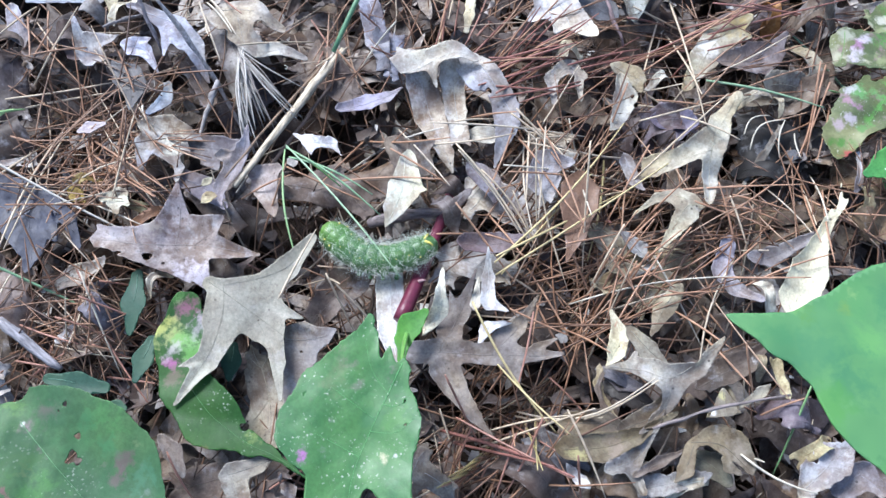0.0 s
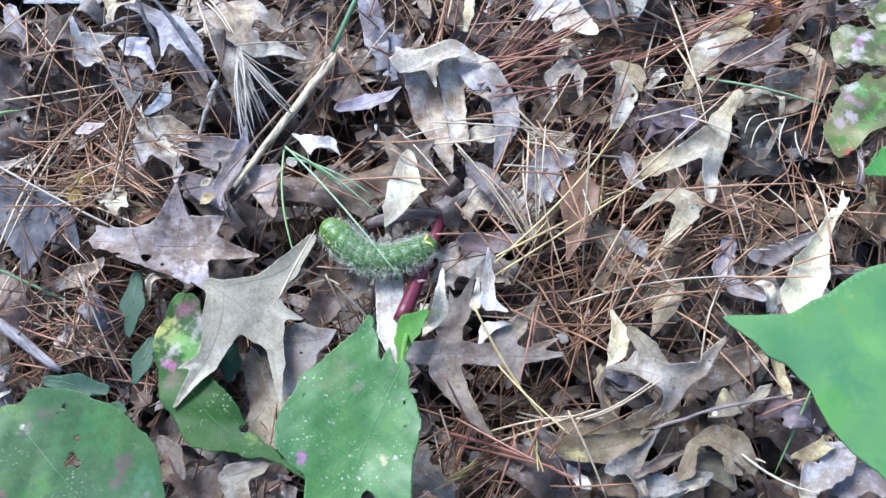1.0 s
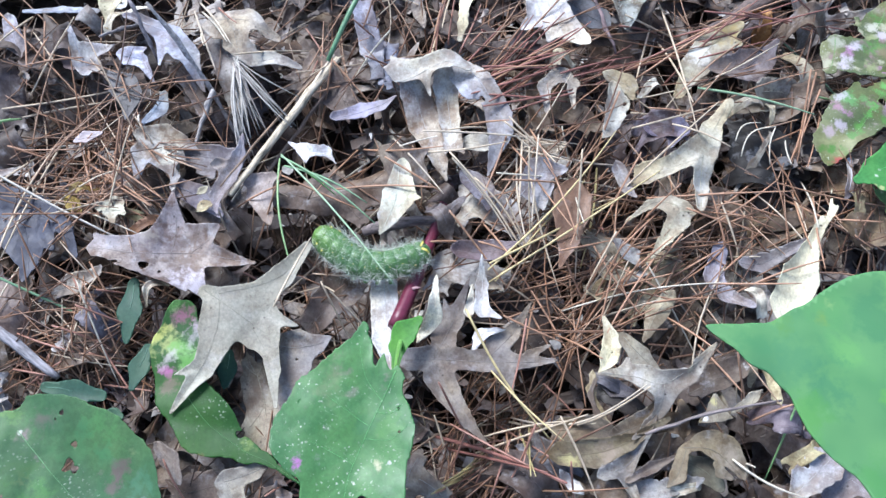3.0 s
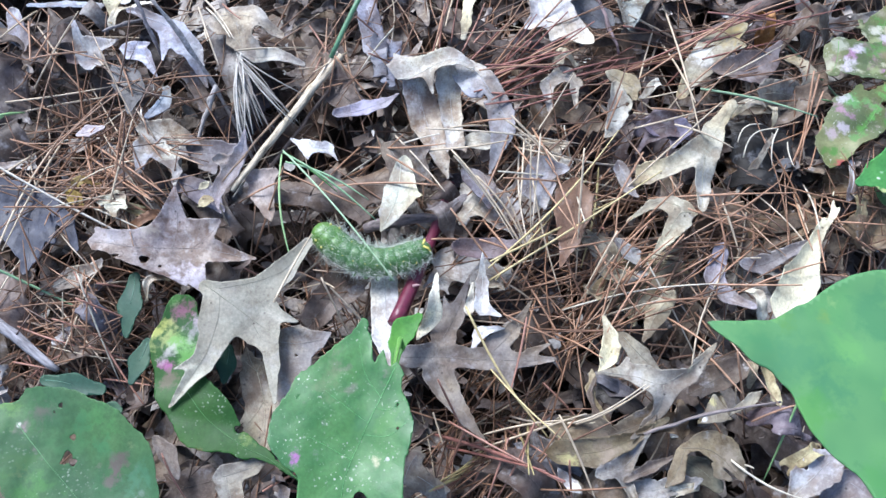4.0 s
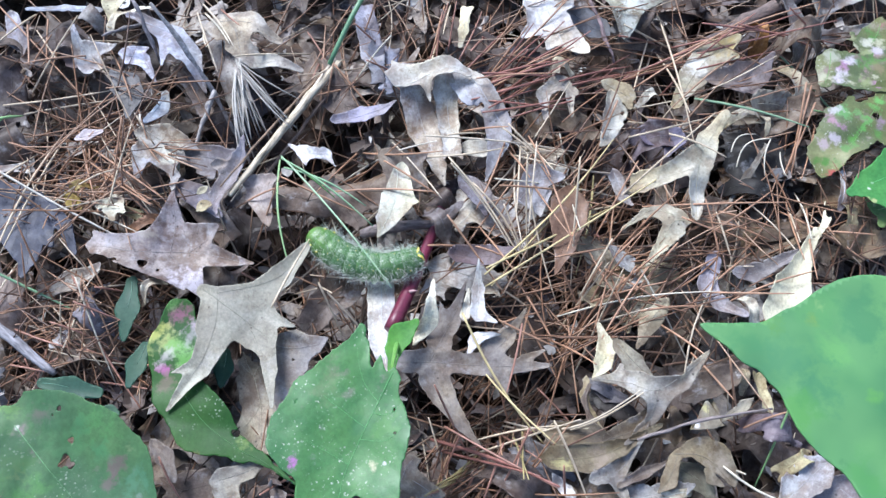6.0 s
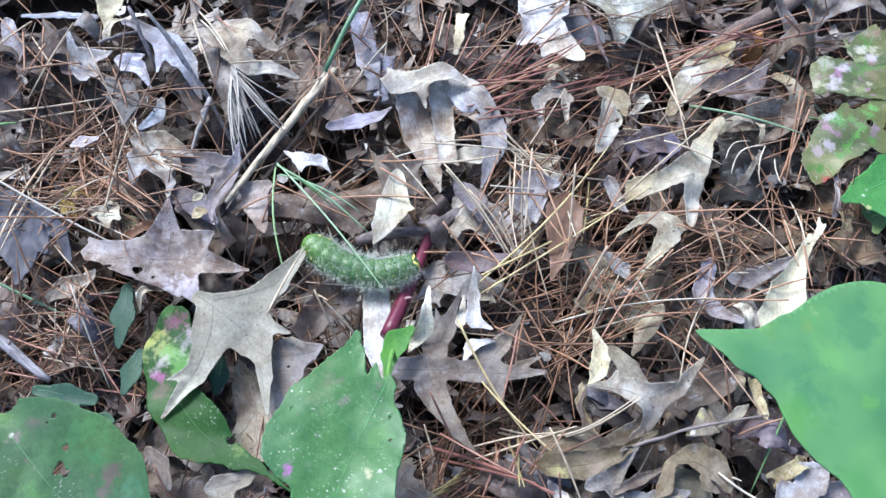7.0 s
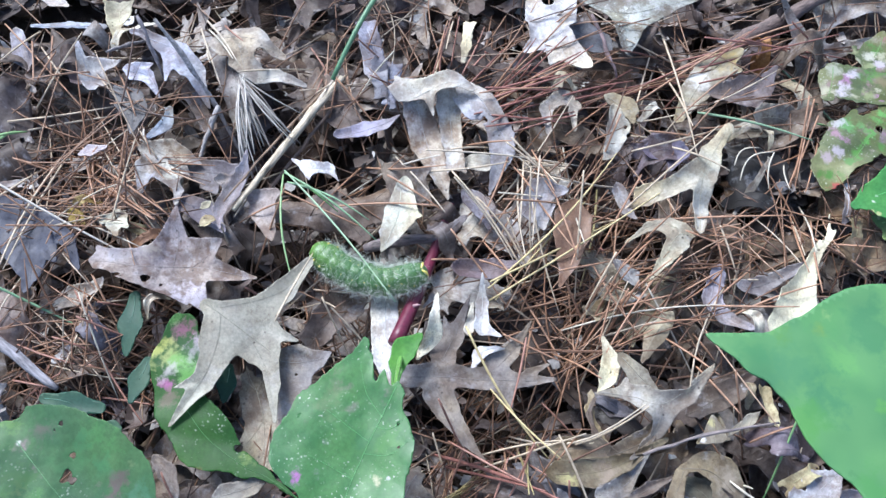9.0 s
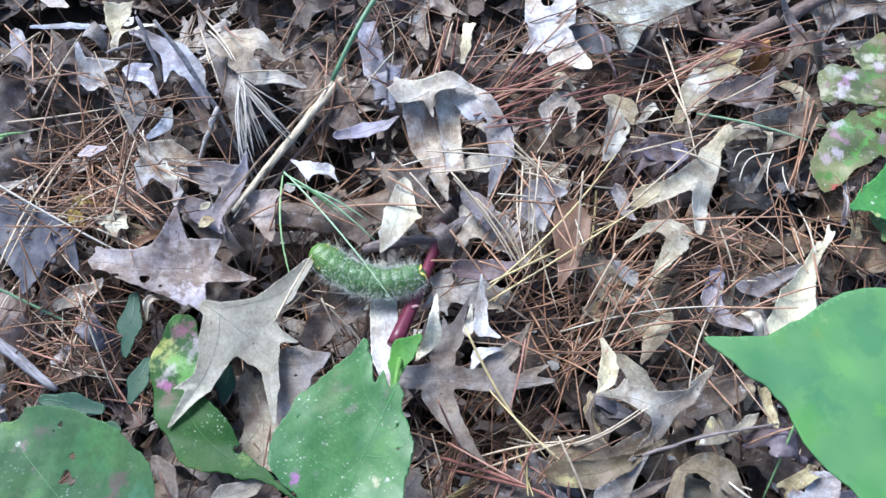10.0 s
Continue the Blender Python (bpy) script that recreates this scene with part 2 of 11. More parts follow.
def tube(points, radii, sides=5, squash=1.0):
    """Verts and faces of a tube along points, closed at both ends."""
    pts = [Vector(p) for p in points]
    verts, faces = [], []
    n = len(pts)
    for k, p in enumerate(pts):
        d = (pts[min(k + 1, n - 1)] - pts[max(k - 1, 0)]).normalized()
        side = d.cross(Vector((0, 0, 1)))
        side = side.normalized() if side.length > 1e-4 else Vector((1, 0, 0))
        up = side.cross(d)
        for a in range(sides):
            w = 2 * math.pi * a / sides
            verts.append(p + (math.cos(w) * side + squash * math.sin(w) * up) * float(radii[k]))
    for k in range(n - 1):
        for a in range(sides):
            b = (a + 1) % sides
            faces.append((k * sides + b, k * sides + a, (k + 1) * sides + a, (k + 1) * sides + b))
    faces.append(tuple(range(sides)))
    faces.append(tuple(range((n - 1) * sides, n * sides))[::-1])
    return verts, faces


def leaf_shape(strokes, k, jag, holes, seed, cuts=(), sharp=0.0):
    """How far a place (mm) lies outside the blade: tapering lobes, round-ended or pointed (sharp), that melt into one another, rounded bays (cuts), a ragged edge, and holes."""
    rng = np.random.RandomState(seed)
    waves = [(rng.uniform(-1, 1, 2), rng.uniform(0, 6.3), w) for w in (1.1, 1.7, 2.6, 4.2)]

    def off(x, y, stroke, tip=0.0):
        x0, y0, x1, y1, w0, w1 = stroke
        ax, ay = x1 - x0, y1 - y0
        long = math.hypot(ax, ay) + 1e-6
        s = ((x - x0) * ax + (y - y0) * ay) / long
        t = np.clip(s / long, 0, 1)
        past = np.abs(s - t * long)
        aside = np.abs((x - x0) * ay - (y - y0) * ax) / long
        return (1 - tip) * np.hypot(past, aside) + tip * (past + aside) - (w0 + (w1 - w0) * t)

    def outside(x, y):
        d = None
        for stroke in strokes:
            e = off(x, y, stroke, sharp)
            if d is None:
                d = e
            else:
                h = np.clip(0.5 + 0.5 * (d - e) / k, 0, 1)
                d = d + (e - d) * h - k * h * (1 - h)
        for stroke in cuts:
            d = np.maximum(d, -off(x, y, stroke))
        for (wx, wy), ph, w in waves:
            u = (x * wx + y * wy) * 2.2 / w + ph
            d = d + jag * (0.14 * np.sin(u) + 0.5 * (np.abs(np.sin(u * 0.7 + 1.3)) - 0.64))
        for hx, hy, r in holes:
            d = np.maximum(d, r * (1 + 0.18 * np.sin(3 * np.arctan2(y - hy, x - hx) + hx)) - np.hypot(x - hx, y - hy))
        return d
    return outside


def leaf_relief(strokes, outside, arch, fold, curl, wave, seed, quilt=0.0, lifts=()):
    """Height (mm) of the blade: arched along the midrib, folded across it, waved, bent up or down in places (lifts), and curled along its edge."""
    rng = np.random.RandomState(seed + 500)
    x0, y0, x1, y1 = strokes[0][:4]
    length = math.hypot(x1 - x0, y1 - y0) + 1e-6
    ux, uy = (x1 - x0) / length, (y1 - y0) / length
    waves = [(rng.uniform(0, 6.3), rng.uniform(0, 6.3), w, a) for w, a in ((70, 1.0), (45, 0.8), (24, 0.45), (13, 0.12))]
    turn = rng.uniform(0, 6.3)

    def height(x, y):
        s = ((x - x0) * ux + (y - y0) * uy) / length
        v = -(x - x0) * uy + (y - y0) * ux
        z = arch * (1 - (2 * np.clip(s, -0.4, 1.4) - 1) ** 2) + fold * np.sqrt(v * v + 4)
        for ang, ph, w, a in waves:
            z = z + wave * a * np.sin((x * math.cos(ang) + y * math.sin(ang)) * 6.28 / w + ph)
        for lx, ly, r, h in lifts:
            z = z + h * np.exp(-((x - lx) ** 2 + (y - ly) ** 2) / (r * r))
        if quilt:
            z = z + quilt * np.abs(np.sin(math.pi * 6.5 * (s - np.abs(v) / (1.28 * length))))
        edge = np.exp(np.clip(outside(x, y), -40, 0) / 3.2)
        return z + curl * edge * (0.5 + 0.5 * np.sin(x * 0.09 + turn) * np.cos(y * 0.08 + turn * 2))
    return height


def blade(name, strokes, cell=1.4, k=3.0, jag=0.4, holes=(), arch=0.0, fold=0.0, curl=3.0, wave=1.5, seed=0, thick=0.35, floor=None, quilt=0.0, cuts=(), lifts=(), sharp=0.0):
    """A thin leaf blade as a mesh in metres, from lobes in mm. Returns the mesh and its height function."""
    outside = leaf_shape(strokes, k, jag, holes, seed, cuts, sharp)
    relief = leaf_relief(strokes, leaf_shape(strokes, k, 0.0, (), seed, cuts, sharp), arch, fold, curl, wave, seed, quilt, lifts)
    s = np.array(strokes)
    level = float(np.mean(relief((s[:, 0] + s[:, 2]) / 2, (s[:, 1] + s[:, 3]) / 2))) if floor is not None else 0.0

    def height(x, y):
        z = relief(x, y) - level
        return z if floor is None else np.where(z < floor, floor + (z - floor) * 0.25, z)

    pad = s[:, 4:].max() + 4
    xs = np.arange(min(s[:, 0].min(), s[:, 2].min()) - pad, max(s[:, 0].max(), s[:, 2].max()) + pad, cell)
    ys = np.arange(min(s[:, 1].min(), s[:, 3].min()) - pad, max(s[:, 1].max(), s[:, 3].max()) + pad, cell)
    X, Y = np.meshgrid(xs, ys, indexing="ij")
    D = outside(X, Y)
    inside = D < 0
    pts, index, faces = [], {}, []

    def corner(i, j):
        if (i, j) not in index:
            index[i, j] = len(pts)
            pts.append((xs[i], ys[j]))
        return index[i, j]

    def crossing(i, j, i2, j2):
        key = (i, j, i2, j2) if (i, j) < (i2, j2) else (i2, j2, i, j)
        if key not in index:
            t = min(max(D[i, j] / (D[i, j] - D[i2, j2]), 0.03), 0.97)
            index[key] = len(pts)
            pts.append((xs[i] + t * (xs[i2] - xs[i]), ys[j] + t * (ys[j2] - ys[j])))
        return index[key]

    some = inside[:-1, :-1] | inside[1:, :-1] | inside[1:, 1:] | inside[:-1, 1:]
    for i, j in zip(*np.nonzero(some)):
        ring = ((i, j), (i + 1, j), (i + 1, j + 1), (i, j + 1))
        face = []
        for (a, b), (c, d) in zip(ring, ring[1:] + ring[:1]):
            if inside[a, b]:
                face.append(corner(a, b))
            if inside[a, b] != inside[c, d]:
                face.append(crossing(a, b, c, d))
        if len(face) > 2:
            faces.append(tuple(face))
    p = np.array(pts)
    z = height(p[:, 0], p[:, 1])
    n = len(p)
    top = np.column_stack([p, z])
    low = np.column_stack([p, z - thick])
    count = {}
    for f in faces:
        for a, b in zip(f, f[1:] + f[:1]):
            count[a, b] = True
    rim = [(b, a, a + n, b + n) for a, b in count if (b, a) not in count]
    allf = faces + [tuple(v + n for v in f[::-1]) for f in faces] + rim
    return mesh_from(name, np.vstack([top, low]) * 0.001, allf), height


def vein(points_mm, height, r0, r1):
    p = [(x, y, float(height(np.array(x), np.array(y))) + 0.12) for x, y in points_mm]
    rr = np.linspace(r0, r1, len(p))
    v, f = tube(p, rr, 5, 0.8)
    return mesh_from("vein", np.array([tuple(q) for q in v]) * 0.001, f)


def line_mm(stroke, upto=0.9, bend=0.04, n=9):
    x0, y0, x1, y1 = stroke[:4]
    return [(x0 + (x1 - x0) * t * upto - (y1 - y0) * bend * math.sin(3.1 * t), y0 + (y1 - y0) * t * upto + (x1 - x0) * bend * math.sin(3.1 * t))
            for t in np.linspace(0, 1, n)]


def eased(run, n=6):
    """A smooth line through the given places."""
    p = [np.array(q) for q in (run[0], *run, run[-1])]
    out = []
    for a, b, c, d in zip(p, p[1:], p[2:], p[3:]):
        for t in np.linspace(0, 1, n, endpoint=False):
            out.append(tuple(0.5 * (2 * b + (c - a) * t + (2 * a - 5 * b + 4 * c - d) * t * t + (3 * b - a - 3 * c + d) * t ** 3)))
    return out + [tuple(run[-1])]


def leaf_thing(name, label, category, group, at, yaw, tone, strokes, mat, vein_tone, side_veins=True, midrib=True, marks=(), veins=(), **shape):
    """One leaf on the litter: an Empty with its blade, its midrib and its side veins."""
    thing = tagged(new(name), label, category, group)
    me, height = blade("blade", strokes, **shape)
    link("blade", me, marked(mat, marks) if marks else mat, thing, tone)
    vein_mat = DRY_VEIN if mat in (DRY, DRY_SMOOTH, DRY_FINE, DRY_OLD) else GREEN_VEIN
    for k, run in enumerate(veins):
        thick = (0.2 if k == 0 else 0.14) if vein_mat is DRY_VEIN else (0.17 if k == 0 else 0.1)
        link("side_vein" if k else "midrib", vein(eased(run), height, thick, thick * 0.45), vein_mat, thing, vein_tone)
    if midrib and not veins:
        link("midrib", vein(line_mm(strokes[0], 0.97), height, 0.22, 0.12), vein_mat, thing, vein_tone)
    if veins:
        side_veins = False
    if side_veins == "pinnate":
        outside = leaf_shape(strokes, shape.get("k", 3.0), 0.0, (), 0)
        x0, y0, x1, y1 = strokes[0][:4]
        for k in range(1, 6):
            for side in (-1, 1):
                bx, by = x0 + (x1 - x0) * k / 6.5, y0 + (y1 - y0) * k / 6.5
                a = math.atan2(y1 - y0, x1 - x0) + side * radians(52)
                run = [(bx + d * math.cos(a - side * d * 0.006), by + d * math.sin(a - side * d * 0.006)) for d in np.arange(0, 60, 3.0)]
                run = [q for q in run if outside(np.array(q[0]), np.array(q[1])) < -2.0]
                if len(run) > 3:
                    link("side_vein", vein(run, height, 0.13, 0.07), vein_mat, thing, vein_tone)
    elif side_veins:
        for s in strokes[1:]:
            if math.hypot(s[2] - s[0], s[3] - s[1]) < 8 or max(s[4:]) < 2:
                continue
            ends = any(math.hypot(s[2] - o[0], s[3] - o[1]) < 2 for o in strokes if o is not s)
            link("side_vein", vein(line_mm(s, 1.0 if ends else 0.85), height, 0.17, 0.17 if ends else 0.09), vein_mat, thing, vein_tone)
    thing.matrix_basis = pose(at[0], at[1], at[2], 0, 0, yaw)
    co = np.array([v.co for v in me.vertices])
    m = np.array(thing.matrix_basis)
    raise_top(co @ m[:3, :3].T + m[:3, 3])
    return thing


def pointed(strokes, rng, plain):
    """Draws the free ends of lobes out to bristle tips, and bites small pieces out of their edge."""
    more, bites = [], []
    for n, (x0, y0, x1, y1, w0, w1) in enumerate(strokes):
        for ex, ey, w, a, first in ((x1, y1, w1, math.atan2(y1 - y0, x1 - x0), False), (x0, y0, w0, math.atan2(y0 - y1, x0 - x1), True)):
            if w < 0.7 or (first and n):
                continue
            if any(math.hypot(ex - o[0], ey - o[1]) < w * 0.8 or math.hypot(ex - o[2], ey - o[3]) < w * 0.6 for m, o in enumerate(strokes) if m != n):
                continue
            if w < 2.6:
                b = a + rng.uniform(-0.3, 0.3)
                more.append((ex, ey, ex + 2.2 * w * math.cos(b), ey + 2.2 * w * math.sin(b), w * 0.85, 0.25))
                continue
            for turn in (-0.8, 0.75) if plain else (-0.75, 0.1, 0.8):
                b = a + turn + rng.uniform(-0.25, 0.25)
                r = w * (rng.uniform(1.0, 1.4) if plain else rng.uniform(1.15, 1.7))
                more.append((ex, ey, ex + r * math.cos(b), ey + r * math.sin(b), w * 0.5, 0.3))
            b = a + rng.uniform(-0.4, 0.4)
            bites.append((ex + w * 1.1 * math.cos(b), ey + w * 1.1 * math.sin(b), w * rng.uniform(0.25, 0.45)))
    keep = 0.92 if plain else 0.9
    thin = [(x0, y0, x1, y1, w0 if w0 < 3.4 else w0 * keep, w1 if w1 < 2.6 else w1 * keep * 0.92) for x0, y0, x1, y1, w0, w1 in strokes]
    return thin + more, bites


def oak_leaf(label, at, yaw, tone, strokes, mat=None, plain=False, **shape):
    shape.setdefault("seed", int(abs(at[0] * 7919 + at[1] * 104729) * 100) % 10000)
    rng = random.Random(shape["seed"])
    up = shape.get("curl", 4.0) > 0 and (plain or rng.random() < 0.65)
    shape["curl"] = abs(shape.get("curl", 4.0)) * (1.5 if up else -1.1)
    shape.setdefault("arch", rng.uniform(-1, 6))
    shape.setdefault("fold", rng.uniform(-0.1, 0.2))
    shape.setdefault("floor", -2.5 if up else -7.0)
    shape["wave"] = shape.get("wave", 1.5) * 1.3
    shape.setdefault("jag", 0.75)
    shape.setdefault("sharp", 0.6)
    strokes, bites = pointed(strokes, rng, plain)
    shape["holes"] = [*shape.get("holes", ()), *bites]
    return leaf_thing("oak_leaf", label, "fallen leaf", "fallen oak leaves", at, yaw, tone, strokes, mat or DRY, tuple(c * 0.85 for c in tone), **shape)


def lobed_leaf(label, at, yaw, tone, strokes, mat, **shape):
    """A leaf whose lobes, bays, veins and bends are all given."""
    shape.setdefault("seed", int(abs(at[0] * 7919 + at[1] * 104729) * 100) % 10000)
    shape.setdefault("cell", 1.0)
    shape.setdefault("sharp", 0.7)
    shape.setdefault("fold", random.Random(shape["seed"]).choice((-0.16, 0.1, 0.16)))
    shape["curl"], shape["wave"] = shape.get("curl", 1.5) * 2.3, shape.get("wave", 0.7) * 1.5
    return leaf_thing("oak_leaf", label, "fallen leaf", "fallen oak leaves", at, yaw, tone, strokes, mat, tuple(c * 0.78 for c in tone), **shape)


def green_leaf(label, at, yaw, tone, strokes, mat, **shape):
    shape.setdefault("seed", int(abs(at[0] * 7919 + at[1] * 104729) * 100) % 10000)
    shape.setdefault("jag", 0.3)
    shape.setdefault("curl", 1.0)
    shape.setdefault("side_veins", "pinnate")
    return leaf_thing("green_leaf", label, "green leaf", "", at, yaw, tone, strokes, mat, tuple(c * 1.9 for c in tone) if mat is SMOOTH else (0.15, 0.29, 0.08) if mat is PATCHY else tuple(min(c * 1.9 + 0.01, 0.8) for c in tone), **shape)


def lie_on(x0, y0, x1, y1, lift, n, bow):
    """A line of n places that lies on the litter between two places, bowed sideways by that share of its length."""
    t = np.linspace(0, 1, n)
    x = x0 + (x1 - x0) * t - (y1 - y0) * bow * np.sin(math.pi * t)
    y = y0 + (y1 - y0) * t + (x1 - x0) * bow * np.sin(math.pi * t)
    h = top_at(x, y)
    a, b = np.polyfit(t, h, 1)
    fit = a * t + b
    fit = fit + max(0.0, np.percentile(h - fit, 75))
    return np.column_stack([x, y, fit + lift + 0.0012 * np.sin(math.pi * t)])


def strand(name, label, category, group, ends, tone, width, mat, bow=0.0, lift=0.001, n=9, taper=0.5, z=None):
    """A needle, blade of grass or thin stalk (ends and width in mm) lying on the litter, or between the two heights z (mm)."""
    x0, y0, x1, y1 = (v * 0.001 for v in ends)
    p = lie_on(x0, y0, x1, y1, lift, n, bow)
    if z:
        p[:, 2] = np.linspace(z[0], z[1], n) * 0.001 + 0.004 * np.sin(np.linspace(0, math.pi, n))
    mid = p.mean(axis=0)
    r = np.interp(np.linspace(0, 1, n), (0, 0.12, 0.6, 1), (0.75, 1, 0.95, taper)) * width * 0.0005
    if mat is WOOD:
        rng = random.Random(int(abs(ends[0] * 31 + ends[1] * 17)))
        r = r * np.array([rng.uniform(0.86, 1.1) if width > 4.5 else rng.uniform(0.7, 1.3) for _ in range(n)])
        p = p + np.array([[rng.gauss(0, width * (0.00006 if width > 4.5 else 0.00012)) for _ in range(3)] for _ in range(n)])
    along = math.atan2(y1 - y0, x1 - x0)
    v, f = tube(p - mid, r, 9 if mat is WOOD else 5)
    back = Matrix.Rotation(-along, 3, "Z")
    ob = link(name, mesh_from(name, [tuple(back @ q) for q in v], f), mat, None, tone)
    ob.location, ob.rotation_euler = mid, (0, 0, along)
    return tagged(ob, label, category, group)


# ---- ground ----
def ground():
    n = 90
    axis = np.sinh(np.linspace(-6.2, 6.2, n)) / math.sinh(6.2) * 30
    v = [(x, y, -0.055 + 0.008 * noise.noise((x * 14, y * 14, 0)) * (abs(x) < 1.5 and abs(y) < 1.5)) for x in axis for y in axis]
    f = [(i * n + j, (i + 1) * n + j, (i + 1) * n + j + 1, i * n + j + 1) for i in range(n - 1) for j in range(n - 1)]
    tagged(link("ground", mesh_from("ground", v, f), SOIL), "dark crumbly forest soil under leaf litter", "ground", kind="structure")


ground()


# ---- the under-layer of fallen leaves ----
def oak_lobes(rng, length):
    """Strokes of a red-oak leaf of that length (mm): a midrib and pairs of pointed lobes."""
    s = [(-length / 2, 0, length / 2, rng.uniform(-3, 3), 4, 3)]
    for at, reach in ((-0.26, 0.28), (-0.02, 0.42), (0.22, 0.32)):
        for side in (-1, 1):
            x = (at + rng.uniform(-0.04, 0.04)) * length
            r = reach * length * rng.uniform(0.75, 1.1)
            s.append((x, 0, x + r * rng.uniform(0.45, 0.8), side * r * 0.85, length * rng.uniform(0.055, 0.085), 0.6))
            if rng.random() < 0.6:
                s.append((x + r * 0.35, side * r * 0.5, x + r * 0.2, side * r * 0.92, length * 0.035, 0.5))
    return s


DRY_TONES = ((0.20, 0.165, 0.135), (0.27, 0.23, 0.19), (0.14, 0.11, 0.092), (0.18, 0.15, 0.15), (0.34, 0.30, 0.26), (0.095, 0.075, 0.068), (0.25, 0.235, 0.24), (0.44, 0.41, 0.36))


def under_leaves(count=300, deep=168):
    rng = random.Random(11)
    kinds = []
    for i in range(12):
        kinds.append(leaf_thing("oak_leaf", "dry brown fallen oak leaf in the litter", "fallen leaf", "fallen oak leaves", (0, 0, -0.015), 0, DRY_TONES[i % 8],
                                oak_lobes(rng, rng.uniform(75, 120)), DRY, tuple(c * 0.7 for c in DRY_TONES[i % 8]), side_veins=False, cell=2.4, k=4, jag=1.0,
                                arch=rng.uniform(-8, 14), fold=rng.uniform(-0.35, 0.5), curl=rng.uniform(3, 12), wave=3.2, seed=i + 40))
    TOP[:] = -0.045
    labels = ("dry brown fallen oak leaf in the litter", "curled grey-brown dead oak leaf in the litter", "pale weathered oak leaf among pine needles")
    bed_verts, bed_faces = [], []
    for i in range(count):
        src = kinds[i % 12]
        x, y = rng.uniform(-0.36, 0.36), rng.uniform(-0.24, 0.30)
        z = -0.046 + 0.034 * i / count
        m = pose(x, y, z, rng.gauss(0, 20), rng.gauss(0, 20), rng.uniform(0, 360))
        tone = rng.choice(DRY_TONES)
        f = rng.uniform(0.75, 1.2)
        me = src.children[0].data
        co = np.array([v.co for v in me.vertices])
        mm = np.array(m)
        co = co @ mm[:3, :3].T + mm[:3, 3]
        raise_top(co)
        if i < deep:
            b = len(bed_verts)
            bed_verts += co.tolist()
            bed_faces += [tuple(v + b for v in p.vertices) for p in me.polygons]
            continue
        if i < deep + 12:
            ob = src
            ob.matrix_basis = m
        else:
            ob = copy_thing(src, m)
        ob["label"] = labels[0] if max(tone) < 0.22 else labels[1] if max(tone) < 0.3 else labels[2]
        for part in ob.children:
            shade = f * (0.7 if part.name.startswith("midrib") else 1.0)
            part.color = (*(c * shade for c in tone), 1)
    tagged(link("leaf_bed", mesh_from("leaf_bed", bed_verts, bed_faces), LEAF_BED), "old rotting oak leaves packed under the top layer", "leaf litter", kind="stuff")


under_leaves()


def outer_leaves(count=1900):
    """The same litter going on all round, plain and low."""
    rng = random.Random(77)
    kinds = []
    for i in range(5):
        me, _ = blade("outer_leaf", oak_lobes(rng, rng.uniform(80, 120)), cell=7.0, k=4, arch=rng.uniform(-4, 10), curl=6, wave=3, seed=i)
        kinds.append((np.array([v.co for v in me.vertices]), [tuple(p.vertices) for p in me.polygons]))
        bpy.data.meshes.remove(me)
    verts, faces = [], []
    while count:
        x, y = rng.gauss(0, 0.85), rng.gauss(0, 0.85)
        if abs(x) < 0.38 and -0.26 < y < 0.32:
            continue
        count -= 1
        co, fs = kinds[count % 5]
        m = np.array(pose(x, y, -0.045 + rng.uniform(0, 0.02), rng.gauss(0, 12), rng.gauss(0, 12), rng.uniform(0, 360)))
        b = len(verts)
        verts += (co @ m[:3, :3].T + m[:3, 3]).tolist()
        faces += [tuple(v + b for v in f) for f in fs]
    tagged(link("outer_litter", mesh_from("outer_litter", verts, faces), LEAF_BED), "dead oak leaves strewn over the forest floor", "leaf litter", kind="stuff")


outer_leaves()


def litter_needles(name, count, seed, box, lift, mat=None, along=None, spread=0.3, length=(0.03, 0.11), label="loose rusty-brown pine needles scattered through the litter"):
    """Loose pine needles too many to count over a stretch of the leaves; along: the way most of them lie (degrees)."""
    rng = random.Random(seed)
    verts, faces = [], []
    for _ in range(count):
        x, y = rng.uniform(box[0], box[2]), rng.uniform(box[1], box[3])
        if x > 0.05 and y < -0.065 and rng.random() < 0.75:
            continue
        a = rng.uniform(0, math.pi) if along is None else rng.gauss(radians(along), spread)
        l = rng.uniform(*length) / 2
        p = lie_on(x - l * math.cos(a), y - l * math.sin(a), x + l * math.cos(a), y + l * math.sin(a), lift - rng.uniform(0, 0.006), 7, rng.gauss(0, 0.045))
        r = rng.uniform(0.0003, 0.00052)
        v, f = tube(p, [r * 0.8] + [r] * 5 + [r * 0.4], 4)
        b = len(verts)
        verts += v
        faces += [tuple(q + b for q in g) for g in f]
    tagged(link(name, mesh_from(name, verts, faces), mat or LITTER), label, "pine needles", kind="stuff")


litter_needles("pine_litter", 950, 5, (-0.33, -0.2, 0.33, 0.24), 0.0)


def crumb_material():
    m, nt, b = material("leaf_crumb", 0.55, 0.4)
    geo = nt.nodes.new("ShaderNodeNewGeometry")
    v, _ = coords(nt, False)
    c = ramp(nt, geo.outputs["Random Per Island"], [(0.0, (0.07, 0.055, 0.05)), (0.35, (0.17, 0.13, 0.11)), (0.65, (0.28, 0.235, 0.20)), (0.85, (0.40, 0.37, 0.34)), (0.97, (0.58, 0.56, 0.52))])
    c = mix(nt, 1.0, c, ramp(nt, noise_at(nt, v, 400, 4), [(0.3, 0.6), (0.7, 1.25)]), "MULTIPLY")
    nt.links.new(c, b.inputs["Base Color"])
    bump(nt, b, noise_at(nt, v, 300, 4), 0.4, 0.0008)
    return m


